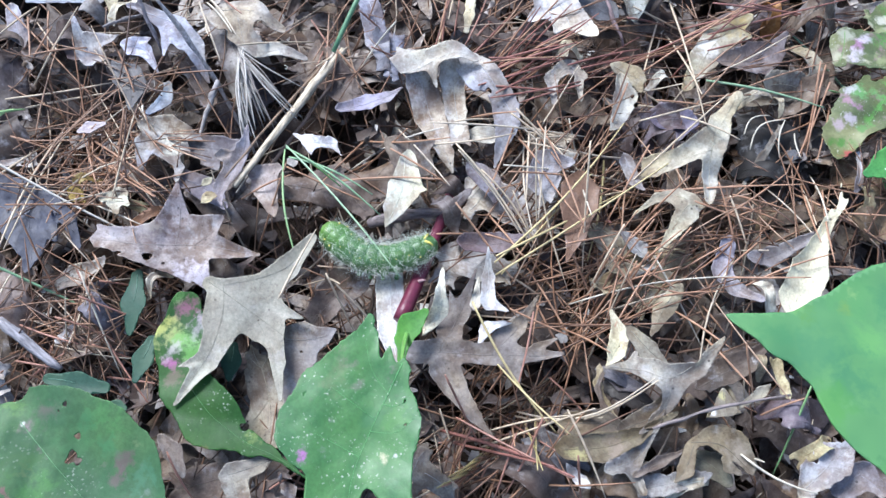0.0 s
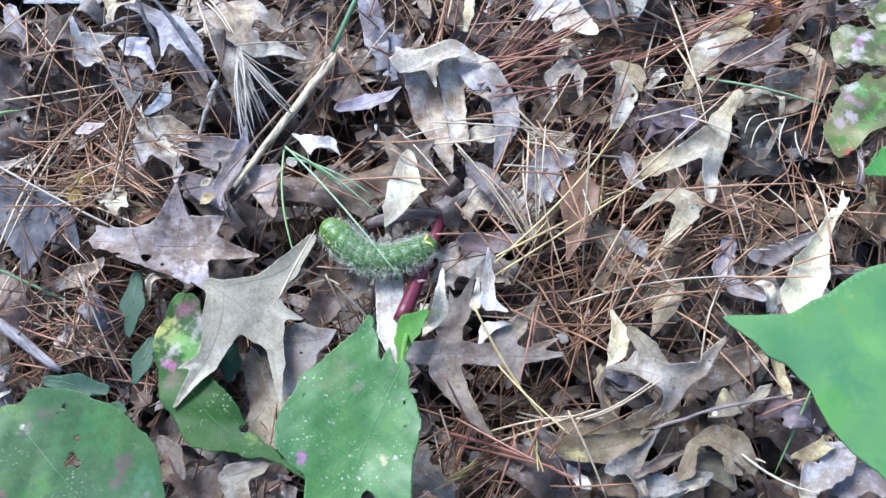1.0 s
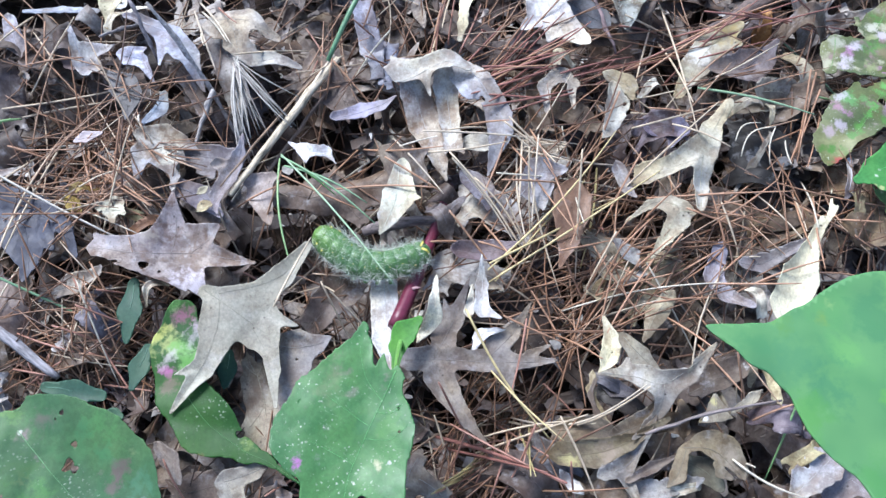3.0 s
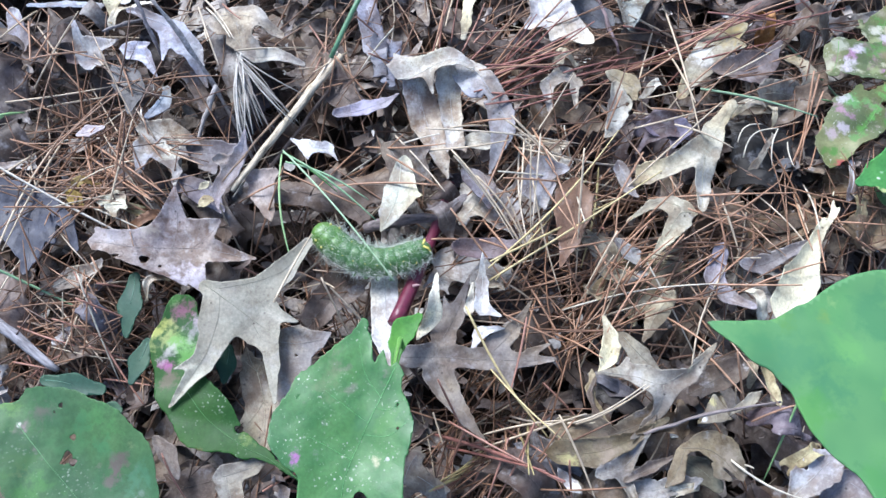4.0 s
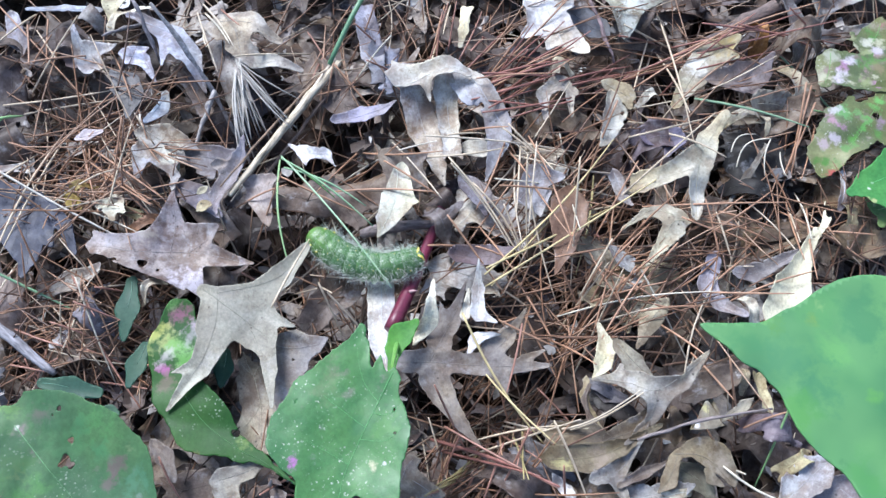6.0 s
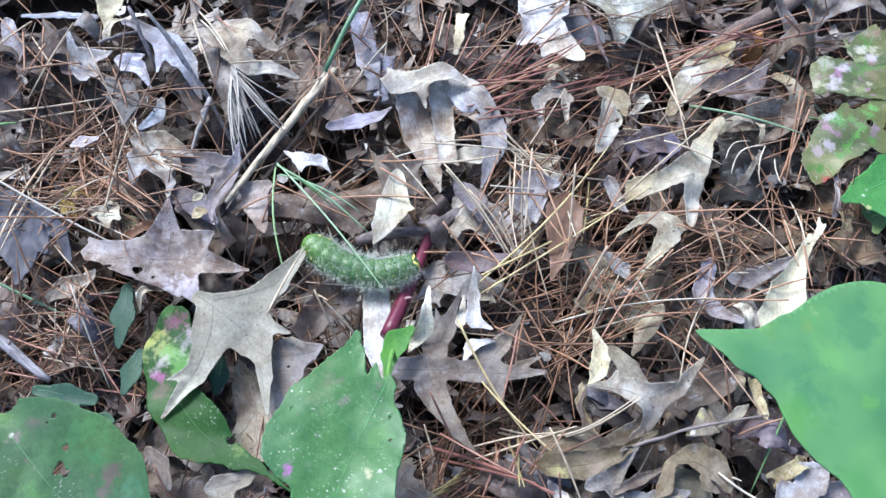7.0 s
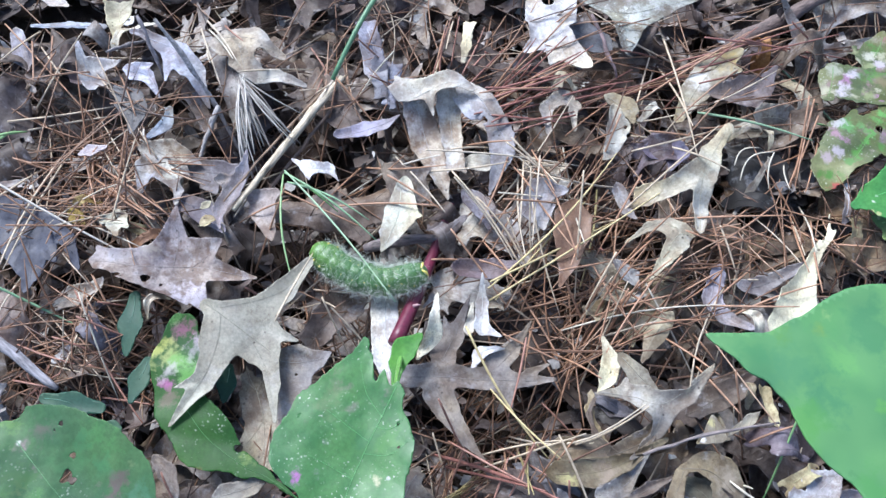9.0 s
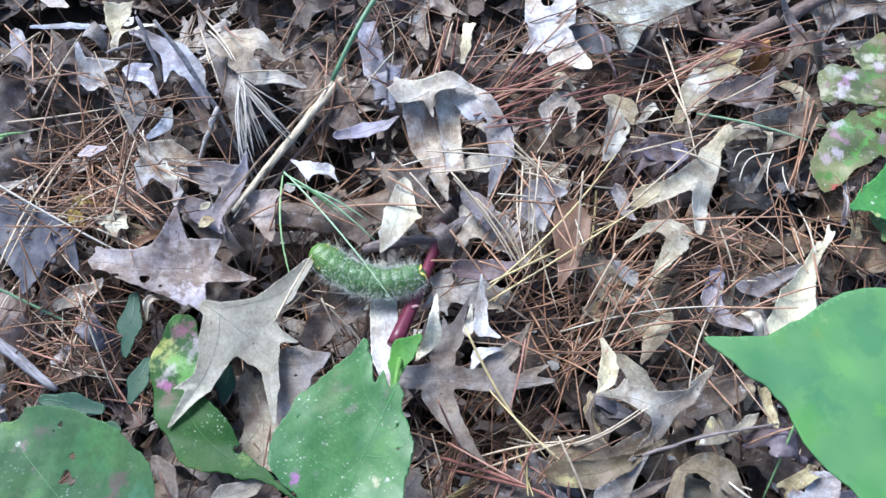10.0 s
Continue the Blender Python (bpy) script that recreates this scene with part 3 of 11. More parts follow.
def leaf_crumbs(count, seed, box, small=0.001, large=0.006, sink=0.004, mat=None):
    """Broken scraps of leaf, tilted every way in the hollows of the litter."""
    rng = random.Random(seed)
    verts, faces = [], []
    for _ in range(count):
        x, y = rng.uniform(box[0], box[2]), rng.uniform(box[1], box[3])
        size = rng.uniform(small, large) * rng.uniform(0.4, 1.0)
        m = pose(x, y, float(top_at(x, y)) - rng.uniform(-0.001, sink), rng.gauss(0, 28), rng.gauss(0, 28), rng.uniform(0, 360))
        n = rng.randint(5, 8)
        long = rng.uniform(1, 2.4)
        ring = []
        for k in range(n):
            a = 2 * math.pi * (k + rng.uniform(-0.3, 0.3)) / n
            r = size * rng.uniform(0.5, 1.1)
            ring.append((r * math.cos(a) * long, r * math.sin(a), (r * math.cos(a)) ** 2 * rng.uniform(20, 120)))
        b = len(verts)
        verts += [m @ Vector(q) for q in ring] + [m @ Vector((q[0], q[1], q[2] - 0.0003)) for q in ring] + [m @ Vector((0, 0, 0)), m @ Vector((0, 0, -0.0003))]
        for k in range(n):
            j = (k + 1) % n
            faces += [(b + k, b + j, b + 2 * n), (b + n + j, b + n + k, b + 2 * n + 1), (b + j, b + k, b + n + k, b + n + j)]
    tagged(link("leaf_crumbs", mesh_from("leaf_crumbs", verts, faces, False), mat or crumb_material()), "broken brown and grey crumbs of dead leaves", "leaf crumbs", kind="stuff")


leaf_crumbs(3000, 8, (-0.33, -0.2, 0.33, 0.24))
leaf_crumbs(700, 9, (-0.33, -0.2, 0.33, 0.24), 0.005, 0.012, 0.008, LEAF_BED)


# ---- fallen leaves that stand out, lowest first ----
oak_leaf("pinkish brown dull oak leaf under needles", (-0.2094, -0.0230, 0.0060), -50.2, (0.245, 0.195, 0.165), [(-11.9, -4.8, 11.7, -4.8, 9.9, 9.7), (-0.9, -1.1, 1.1, 10.8, 6.9, 2.3)], wave=2)
oak_leaf("brown flat oak leaf half under needles", (-0.0593, 0.0358, 0.0060), -5.4, (0.21, 0.165, 0.135), [(-42, -3.6, -5.5, -3.6, 9, 7.8), (-5.5, -3.6, 35.5, 5.2, 9.6, 9), (-6.3, 1.3, 4.2, 12.5, 9, 3.6), (6.2, -0.9, 19.7, -11.3, 9, 3.6), (-33, -2.8, -28.2, -12.4, 7.2, 2.4), (23.6, 4.1, 31.3, 15, 6.6, 2.4)], wave=2.6, arch=1, fold=0.0, curl=0.6)
lobed_leaf("grey-brown oak leaf whose end is bleached", (-0.0167, 0.0462, 0.0190), -45.5, (0.25, 0.22, 0.2), [(-11, -2.1, -0.3, -2.1, 4.4, 8.1), (-0.3, -2.1, 9.4, 0.7, 8.7, 6.8), (-7, -1.9, -13.1, -4.2, 3.8, 1.3), (1.4, 4.3, 3.9, 12.9, 5, 1.3)], DRY, veins=[[(-11, -2.1), (2, -3.1), (13.1, -4)]], wave=1.2, curl=2)
# right half of the mouldy leaf; the violet-brown is shade put into the colour
lobed_leaf("half of a mouldy leaf with its shade painted violet-brown", (-0.1168, 0.0494, 0.0140), -5.2, (0.26, 0.235, 0.24), [(-12.7, 3.6, 2.5, 3.6, 5.8, 6.4), (2.5, 3.6, 10.3, 8.4, 5.7, 1), (-4, -2, 1.3, -7.3, 5.7, 1.9)], DRY_SMOOTH, veins=[[(-14.5, 4.8), (2.5, 3.6), (9.3, 7.6)]], wave=0.6, curl=1.5)
oak_leaf("pale grey flat weathered oak leaf under pine needles", (0.0509, 0.0371, 0.0070), -96.7, (0.56, 0.53, 0.47), [(-15.4, 2, 21.3, 2, 11.4, 8.7), (-3.6, 2.9, -11.7, 14.2, 7.4, 2.4), (0.8, -5.7, 8.6, -15.4, 7.1, 2.4)])
oak_leaf("dull purple-brown leaf fragment under pine needles", (0.1210, 0.0669, 0.0080), -0.2, (0.2, 0.165, 0.185), [(-8.3, 0, 8.3, 0, 8.5, 7.8)])
oak_leaf("tan oak leaf under a larger one", (-0.0851, -0.0790, 0.0060), -79.9, (0.42, 0.37, 0.275), [(-16.6, 1.4, 14.1, 1.4, 9.4, 9.6), (-3.5, 3, 6, -5.9, 6.8, 4)])
oak_leaf("brown blotched oak leaf fragment", (-0.0921, -0.1131, 0.0040), 9.7, (0.21, 0.165, 0.135), [(-24.5, 1.2, 15.1, 1.2, 10.6, 7.9), (-6.2, -0.5, 5.2, 10.8, 6.9, 2.1), (-1, -1.4, 11.4, -11.2, 6.6, 5.2)], wave=2.5)
oak_leaf("brown dull oak leaf under a pointed lobe", (-0.1159, 0.0298, 0.0070), -50.6, (0.21, 0.165, 0.135), [(-13.7, -4.9, 16.2, -4.9, 9.6, 8.3), (-2.3, -1.6, -0.3, 11.4, 6.6, 2.4)], wave=2)
oak_leaf("pinkish brown oak leaf scrap under needles", (-0.1589, 0.0376, 0.0090), 38.4, (0.245, 0.195, 0.165), [(-9, 3.4, 10, 3.4, 9, 6.7), (-0.5, 3.1, -0.5, -9.8, 6, 3)], wave=2)
oak_leaf("pale grey crumpled oak leaf beside a red stem", (0.0099, -0.0083, 0.0050), -17.6, (0.56, 0.53, 0.47), [(-7.1, 2.2, 18.5, 2.2, 9.8, 8.6), (-5.3, 6.1, -6, -10.4, 7.5, 6.3)], wave=2.8)
oak_leaf("brown decayed oak leaf in shade", (-0.0529, -0.0255, 0.0050), -131.6, (0.21, 0.165, 0.135), [(-12.1, -0, 12.1, 0, 11.5, 8.5)])
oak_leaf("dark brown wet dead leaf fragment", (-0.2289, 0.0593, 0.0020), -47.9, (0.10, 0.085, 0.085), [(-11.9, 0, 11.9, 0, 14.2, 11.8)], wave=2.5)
oak_leaf("brown decayed oak leaf under needles", (-0.1745, -0.0462, 0.0040), 17.4, (0.21, 0.165, 0.135), [(-9.9, 0, 9.9, 0, 11.3, 11.4)], wave=2.6)
oak_leaf("tan oak leaf buried in pine needles", (0.1038, -0.0149, 0.0070), 27.2, (0.420, 0.363, 0.231), [(-10.1, -4.2, 3.1, -4.2, 11.2, 9.6), (-8.7, 8.7, 15.6, -0.3, 8.5, 7.1)])
oak_leaf("grey oak leaf scrap buried in needles", (0.0843, -0.0013, 0.0060), -61.3, (0.330, 0.304, 0.239), [(-10.7, 0, 10.7, 0, 7.5, 7.4)])
oak_leaf("brown decayed oak leaf fragment", (0.1978, 0.0954, 0.0050), 20.2, (0.210, 0.162, 0.113), [(-16.3, -7.6, 4.5, -7.6, 9.2, 9.2), (-1.7, 6.5, 13.5, 8.7, 9.3, 7.8)])
oak_leaf("grey flat leaf fragment with lichen", (0.1701, 0.0846, 0.0050), 10.6, (0.330, 0.304, 0.239), [(-9.6, 0, 9.6, 0, 6.7, 5.5)])
oak_leaf("brown oak leaf under needles", (0.1553, 0.0149, 0.0050), -39.1, (0.210, 0.162, 0.113), [(-22.8, -1.8, -2.2, -1.8, 11.7, 11.6), (4.6, -12.7, 20.3, 16.4, 9.7, 9.8)], wave=2)
oak_leaf("brown crumbling leaf scraps", (0.1709, 0.0144, 0.0060), 8.8, (0.210, 0.162, 0.113), [(-10.4, -0, 10.4, -0, 5.8, 5.8)], wave=2)
oak_leaf("pale grey flat oak leaf under crossed needles", (0.0279, 0.0204, 0.0090), -43.3, (0.56, 0.53, 0.47), [(-16.5, 3.5, 7.4, 3.5, 10.1, 11.1), (7.4, 3.5, 21.2, 1.2, 8.7, 2.9), (-11, 1.9, -8.5, -13.6, 7.7, 3.5)], wave=2)
oak_leaf("brown decayed oak leaf", (0.2175, 0.0210, 0.0040), -32.1, (0.210, 0.162, 0.113), [(-16.5, 9.9, 2.2, 9.9, 10.6, 11.7), (-0.2, -14.5, 14.4, -5.3, 9.8, 8.6)], wave=2)
oak_leaf("pinkish brown oak leaf scrap", (0.1967, 0.1271, 0.0060), 161.9, (0.245, 0.191, 0.139), [(-12.9, -3.6, -0.2, -3.6, 7.6, 6.3), (-0.2, -3.6, 13.2, 10.8, 6.3, 3.8)], wave=2)
oak_leaf("dark brown folded oak leaf under needles", (0.0428, 0.1179, 0.0060), -7.9, (0.13, 0.1, 0.085), [(-14.4, -0, 14.4, 0, 7.7, 9.5)], wave=2)
oak_leaf("brown oak leaf curled on the litter", (0.0651, 0.0826, 0.0060), -42.6, (0.210, 0.162, 0.113), [(0, 4.8, 16, 4.8, 9.3, 7.4), (-16.2, 4.8, 0.2, -14.4, 9.4, 6.7)], curl=6)
oak_leaf("bluish grey oak leaf beside a stalk", (-0.0364, 0.1270, 0.0070), -77.9, (0.36, 0.36, 0.41), [(-26.7, -0.4, 3.6, -0.4, 6.6, 8), (3.6, -0.4, 19.6, 1.3, 6.7, 2.5)], wave=1.6, plain=True, curl=2)
oak_leaf("bluish grey leaf fragment on litter", (-0.0279, 0.1141, 0.0080), -92.6, (0.36, 0.37, 0.43), [(-10.4, -0, 10.4, -0, 6.4, 4.4)])
oak_leaf("brown oak leaf in shade", (-0.0605, 0.1017, 0.0030), -43.1, (0.21, 0.165, 0.135), [(-13.8, -0, 13.8, -0, 12.8, 9.5)])
# the usual pinkish brown at half strength: the void's shade is in the tone
oak_leaf("pinkish brown oak leaf with shade put into its tone", (-0.2111, 0.1325, 0.0040), -32.8, (0.12, 0.095, 0.085), [(-11, 0, 11, 0, 14.9, 11.1)], wave=2)
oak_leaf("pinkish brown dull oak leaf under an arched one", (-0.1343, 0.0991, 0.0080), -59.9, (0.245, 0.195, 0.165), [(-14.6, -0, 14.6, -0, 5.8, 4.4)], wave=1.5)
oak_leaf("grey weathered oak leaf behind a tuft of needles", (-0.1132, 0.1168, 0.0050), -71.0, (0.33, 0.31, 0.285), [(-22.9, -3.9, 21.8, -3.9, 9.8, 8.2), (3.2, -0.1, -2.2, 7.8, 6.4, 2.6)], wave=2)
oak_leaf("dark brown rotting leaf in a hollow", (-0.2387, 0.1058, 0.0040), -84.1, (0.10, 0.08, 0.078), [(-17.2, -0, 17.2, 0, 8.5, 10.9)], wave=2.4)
oak_leaf("brown flat oak leaf in a heap", (0.0686, -0.1036, 0.0050), -35.6, (0.210, 0.162, 0.113), [(-6.6, -1.7, 24.1, -1.7, 10.5, 10.3), (-0.2, 3, -17.3, 0.3, 7.9, 3.2)])
oak_leaf("dark brown oak leaf under needles", (0.0407, -0.1131, 0.0070), -39.8, (0.13, 0.1, 0.085), [(-9.9, -0, 9.9, -0, 9.4, 9.3)])
oak_leaf("grey oak leaf under a green leaf", (-0.0076, -0.1124, 0.0090), 64.1, (0.33, 0.31, 0.285), [(-5.6, 5.5, 8.7, 5.5, 6.7, 3.7), (-0.5, 0.8, -2.7, -11.8, 5.7, 4.6)])
litter_needles("loose_needles", 420, 21, (-0.28, -0.15, 0.28, 0.19), 0.001)
oak_leaf("cream-white bleached patch of leaf on a mouldy one", (-0.1387, 0.0542, 0.0150), -71.3, (0.78, 0.75, 0.6), [(-4.5, 0, 4.5, 0, 3, 2.4)], wave=0.6, curl=1)
lobed_leaf("bluish grey narrow leaf curled round its midrib", (-0.1043, 0.0362, 0.0220), -100.2, (0.38, 0.35, 0.37), [(-23.1, 1.4, -13.2, 1.4, 0.5, 2.8), (-13.2, 1.4, -1.4, -1.6, 3.1, 4), (-1.4, -1.6, 12.2, -4.3, 4.3, 3), (-7.2, -6.3, -4.7, -9.2, 2.8, 2.2), (12.2, -4.3, 22, -0.2, 2.7, 0.6)], DRY_SMOOTH, lifts=[(-22, 1.1, 7.9, 5)], veins=[[(-22, 1.4), (-11.8, 0.9), (0.7, -2.2), (14.6, -3.6)]], wave=0.6, curl=2.6, fold=0.3)
lobed_leaf("brown lower lip of a hollow leaf", (0.0905, -0.0872, 0.0160), 20.0, (0.159, 0.133, 0.0998), [(-11.6, -2.8, 2.1, -2.8, 3.3, 5.2), (2.1, -2.8, 11.8, 2.9, 4.4, 1.6)], DRY_SMOOTH, veins=[[(-11.9, -3.3), (2.3, -2.9), (11, 2.3)]], wave=0.6, curl=2.0)
lobed_leaf("violet leaf scrap inside a hollow", (0.0830, -0.0703, 0.0100), -32.4, (0.194, 0.181, 0.192), [(-8.6, -1, 0.5, -1, 1.4, 4.3), (0.5, -1, 8.5, 0.9, 4, 1.9)], DRY_SMOOTH, veins=[[(-8.6, -1), (7.4, 0.9)]], wave=0.5, curl=1.2)
lobed_leaf("thin curled brown rim of a hollow leaf", (0.0754, -0.0813, 0.0180), -114.5, (0.176, 0.136, 0.0998), [(-10.8, -7.1, -2.8, -7.1, 0.8, 0.9), (-2.8, -7.1, 3.8, -0.9, 0.9, 1.2), (3.8, -0.9, 9.3, 9.4, 1.2, 1.5)], DRY_SMOOTH, veins=[[(-10.7, -7.3), (-2.6, -7), (4.1, -0.2), (9.1, 8.8)]], wave=0.4, curl=1.6)
lobed_leaf("pale brown leaf bent at the foot of a stalk sheath", (-0.0890, 0.0263, 0.0160), 3.5, (0.42, 0.365, 0.33), [(-5.6, 11.7, 5, 11.7, 5, 4), (-1.6, 6.3, 2.5, -8.2, 8, 3), (2.5, -8.2, 3.7, -12, 2.4, 0.6)], DRY_SMOOTH, marks=[(0.7, -6.8, 6.1, (0.2, 0.13, 0.1), 0.6)], veins=[[(-4.7, 13), (-0.1, 2.3), (3.1, -10.1)]], wave=1.0, curl=2.2)
lobed_leaf("violet-grey leaf piece under a pale needle", (-0.1220, 0.0278, 0.0130), -23.0, (0.34, 0.315, 0.35), [(-14.4, 2.8, 2.4, 2.8, 4.4, 6.8), (2.4, 2.8, 14.2, -2.8, 5.6, 1.5)], DRY_SMOOTH, veins=[[(-15.3, 3.1), (2.6, 2.5), (12.5, -2.1)]], wave=0.8, curl=1.8)
lobed_leaf("small yellowish leaf scrap beside needles", (-0.1193, 0.0318, 0.0180), 37.0, (0.48, 0.45, 0.31), [(-2.7, -0, 0, 0, 0.9, 1.9), (0, 0, 2.7, 0, 1.5, 0.6)], DRY, veins=[[(-3.5, 0.2), (2.5, -0.3)]], wave=0.5, curl=1.5, jag=1.0)
lobed_leaf("yellowish cream leaf scrap under needles", (-0.1175, 0.0233, 0.0170), 44.4, (0.52, 0.48, 0.33), [(-3.9, 1.6, -0.2, 1.6, 1.2, 2.8), (-0.6, 1.1, 3.9, -1.6, 3.1, 1.2)], DRY, veins=[[(-5.1, 1.9), (3.9, -1.6)]], wave=0.6, curl=1.6, jag=1.0)
# bluish white of the next three leaves: sky gloss put into the tone
lobed_leaf("pale curled oak leaf with bluish sky gloss in its tone", (-0.1868, 0.1184, 0.0160), -76.0, (0.47, 0.49, 0.57), [(-14.9, -10.7, 0.8, -10.7, 1.1, 4.2), (0.8, -10.7, 10.2, -6.8, 4.5, 3.8), (-1.1, -7.4, 3, 7.2, 5.9, 2.8), (4.9, -6.4, 11.4, 0.8, 6.2, 2.7), (3, 7.2, 1.8, 11.7, 2.4, 0.7)], DRY, cuts=[(-12.4, -1.1, -8.2, 0.1, 3.5, 2.8)], lifts=[(-13.3, -10.8, 8.8, 6)], marks=[(9.1, 2.6, 5.5, (0.36, 0.32, 0.3), 0.7), (-11.7, -10.6, 2.8, (0.75, 0.75, 0.78), 0.9)], veins=[[(-12.5, -10.6), (4, -6.9), (2.6, 8.5)]], jag=0.35, k=1.5, wave=1.2, curl=2.4)
lobed_leaf("pale oak leaf lobe over a hollow, bluish gloss in its tone", (-0.1620, 0.1073, 0.0200), 6.6, (0.56, 0.565, 0.63), [(-8.7, 8.1, 3.7, 8.1, 2.7, 1.7), (-6.1, 5.6, 2.6, 2.3, 4.5, 3.8), (2.6, 2.3, 8.6, -10.6, 3.8, 0.4), (2.4, 7.5, 5.8, 9, 2.1, 0.3)], DRY, lifts=[(-4.3, 6.1, 8.6, 3)], veins=[[(-9.3, 7.4), (2.6, 2.7), (8, -8.7)]], jag=0.3, k=1.4, wave=0.9, curl=1.6)
lobed_leaf("pale arched oak leaf over twigs, bluish gloss in its tone", (-0.1482, 0.1150, 0.0220), -30.3, (0.45, 0.465, 0.545), [(-23.9, 9.7, -4.1, 9.7, 2.5, 6.9), (-4.1, 9.7, 14.9, 3.5, 7.6, 6.8), (14.9, 3.5, 30, -7, 5.4, 0.5), (-1.7, 5, 4.9, -9.1, 4.8, 0.4), (-31.1, 7.3, -22.3, 9.7, 1.4, 2.8)], DRY, cuts=[(13, -7.7, 18.3, -14.6, 6.4, 5.7)], lifts=[(1, 9.2, 13.8, 5), (29.4, -6.1, 10, -5)], marks=[(-12.7, 9.1, 8.4, (0.2, 0.2, 0.23), 0.7), (10.4, 9.5, 6.9, (0.2, 0.195, 0.21), 0.7), (11.6, 0.3, 5.4, (0.62, 0.64, 0.72), 0.7)], veins=[[(-29.8, 8), (-5.9, 10.4), (14, 4.7), (27.8, -5)]], jag=0.3, wave=1.1, curl=1.8, fold=-0.1, k=1.5)
oak_leaf("cream-white pale rolled rim of a leaf", (-0.1733, 0.1457, 0.0170), 65.9, (0.78, 0.75, 0.6), [(-13.4, 5.1, -4, 5.1, 2.9, 1.9), (-4, 5.1, 5.8, -1.3, 1.9, 1), (5.8, -1.3, 9.9, -12.7, 1, 0.6)], plain=True, curl=2)
oak_leaf("yellowish tan cream leaf hanging over a hollow", (-0.1857, 0.1498, 0.0150), -84.3, (0.52, 0.48, 0.32), [(-12.1, 0, 12.1, 0, 8.6, 1)], DRY_SMOOTH, plain=True)
lobed_leaf("grey-tan broad arched oak leaf", (-0.0991, 0.1234, 0.0160), -0.3, (0.4, 0.37, 0.33), [(-24.2, 12.4, -5.8, 12.4, 8.5, 9.5), (-5.8, 12.4, 11.9, 2.5, 6, 1.7), (-11.2, 3.2, -4.6, -6.6, 9.4, 5.5), (-4.3, -8.8, 8.7, -7.3, 4.1, 3.4), (8.7, -7.3, 23.7, -12.1, 3.1, 1.4)], DRY_SMOOTH, cuts=[(-0.4, 2.5, 8.8, -1.7, 3.8, 1.4)], lifts=[(-8.8, 10.8, 14.1, 5), (23.7, -11.8, 8.5, -3)], marks=[(5.6, -8.1, 8.9, (0.62, 0.58, 0.47), 0.6)], veins=[[(-26.8, 15.5), (-9.1, 13.9), (10.9, 3.2)], [(-13.4, 8.9), (-6.9, -8.1), (8.7, -8.1)]], wave=1.0, curl=1.6, k=2.0)
lobed_leaf("bluish narrow shiny strip of leaf", (-0.2134, 0.1499, 0.0160), 3.1, (0.36, 0.4, 0.5), [(-21.4, 1, -0.3, 1, 1.1, 2.2), (-0.3, 1, 21.5, -2.2, 2.2, 1.5)], DRY_SMOOTH, veins=[[(-20.4, 1), (19.5, -1.7)]], wave=0.4, curl=0.8)
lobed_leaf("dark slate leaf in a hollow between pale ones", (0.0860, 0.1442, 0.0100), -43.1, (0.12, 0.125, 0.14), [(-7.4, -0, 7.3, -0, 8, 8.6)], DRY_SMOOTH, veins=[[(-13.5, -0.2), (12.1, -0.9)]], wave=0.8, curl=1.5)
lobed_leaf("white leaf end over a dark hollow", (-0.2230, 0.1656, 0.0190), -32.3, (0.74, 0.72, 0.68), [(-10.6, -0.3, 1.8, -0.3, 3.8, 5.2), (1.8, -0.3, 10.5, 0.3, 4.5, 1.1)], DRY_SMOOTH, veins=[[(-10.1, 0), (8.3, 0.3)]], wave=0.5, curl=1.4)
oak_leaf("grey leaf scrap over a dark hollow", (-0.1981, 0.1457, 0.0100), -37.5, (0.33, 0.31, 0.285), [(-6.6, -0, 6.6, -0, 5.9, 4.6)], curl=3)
# pinkish brown darkened for the shade of the same void
oak_leaf("pinkish brown oak leaf scrap with shade put into its tone", (-0.2092, 0.1266, 0.0080), 9.7, (0.16, 0.125, 0.11), [(-5.6, 0, 5.6, 0, 7.2, 7.2)], curl=3)
lobed_leaf("bleached whitish small winged leaf scrap", (-0.0644, 0.0529, 0.0170), -29.7, (0.66, 0.65, 0.63), [(-14.7, -0.4, -5.1, -0.4, 0.8, 2.5), (-5.1, -0.4, 0.8, -7, 3.2, 0.4), (-2.7, -1.3, 6, 4.3, 3.2, 2.5), (6, 4.3, 14.5, 0.4, 1.9, 0.3)], DRY_SMOOTH, lifts=[(-1.2, 1.8, 6.3, 3)], veins=[[(-13.3, -0.3), (-3, -0.8), (7.6, 4.5)]], wave=0.6, curl=1.6)
# the lighter violet mark is a sheen painted into the base colour
lobed_leaf("violet-grey narrow curled leaf with a painted violet sheen", (-0.0374, 0.0813, 0.0150), 18.0, (0.34, 0.32, 0.37), [(-17.9, -1.1, -2.2, -1.1, 2.9, 4.9), (-2.2, -1.1, 7.8, -1.5, 4.9, 3.6), (7.8, -1.5, 18, 1.1, 3, 0.3)], DRY_SMOOTH, marks=[(-2.2, -1.1, 9.8, (0.42, 0.4, 0.55), 0.5)], veins=[[(-18.5, -1.3), (-2.3, -1.5), (15.9, 0.3)]], wave=0.7, curl=2.5, fold=0.12)
oak_leaf("slate-grey smooth leaf fragment", (-0.0336, 0.1159, 0.0100), -84.0, (0.2, 0.2, 0.225), [(-9.2, 0, 9.2, -0, 5.1, 4.1)], DRY_SMOOTH, curl=2)
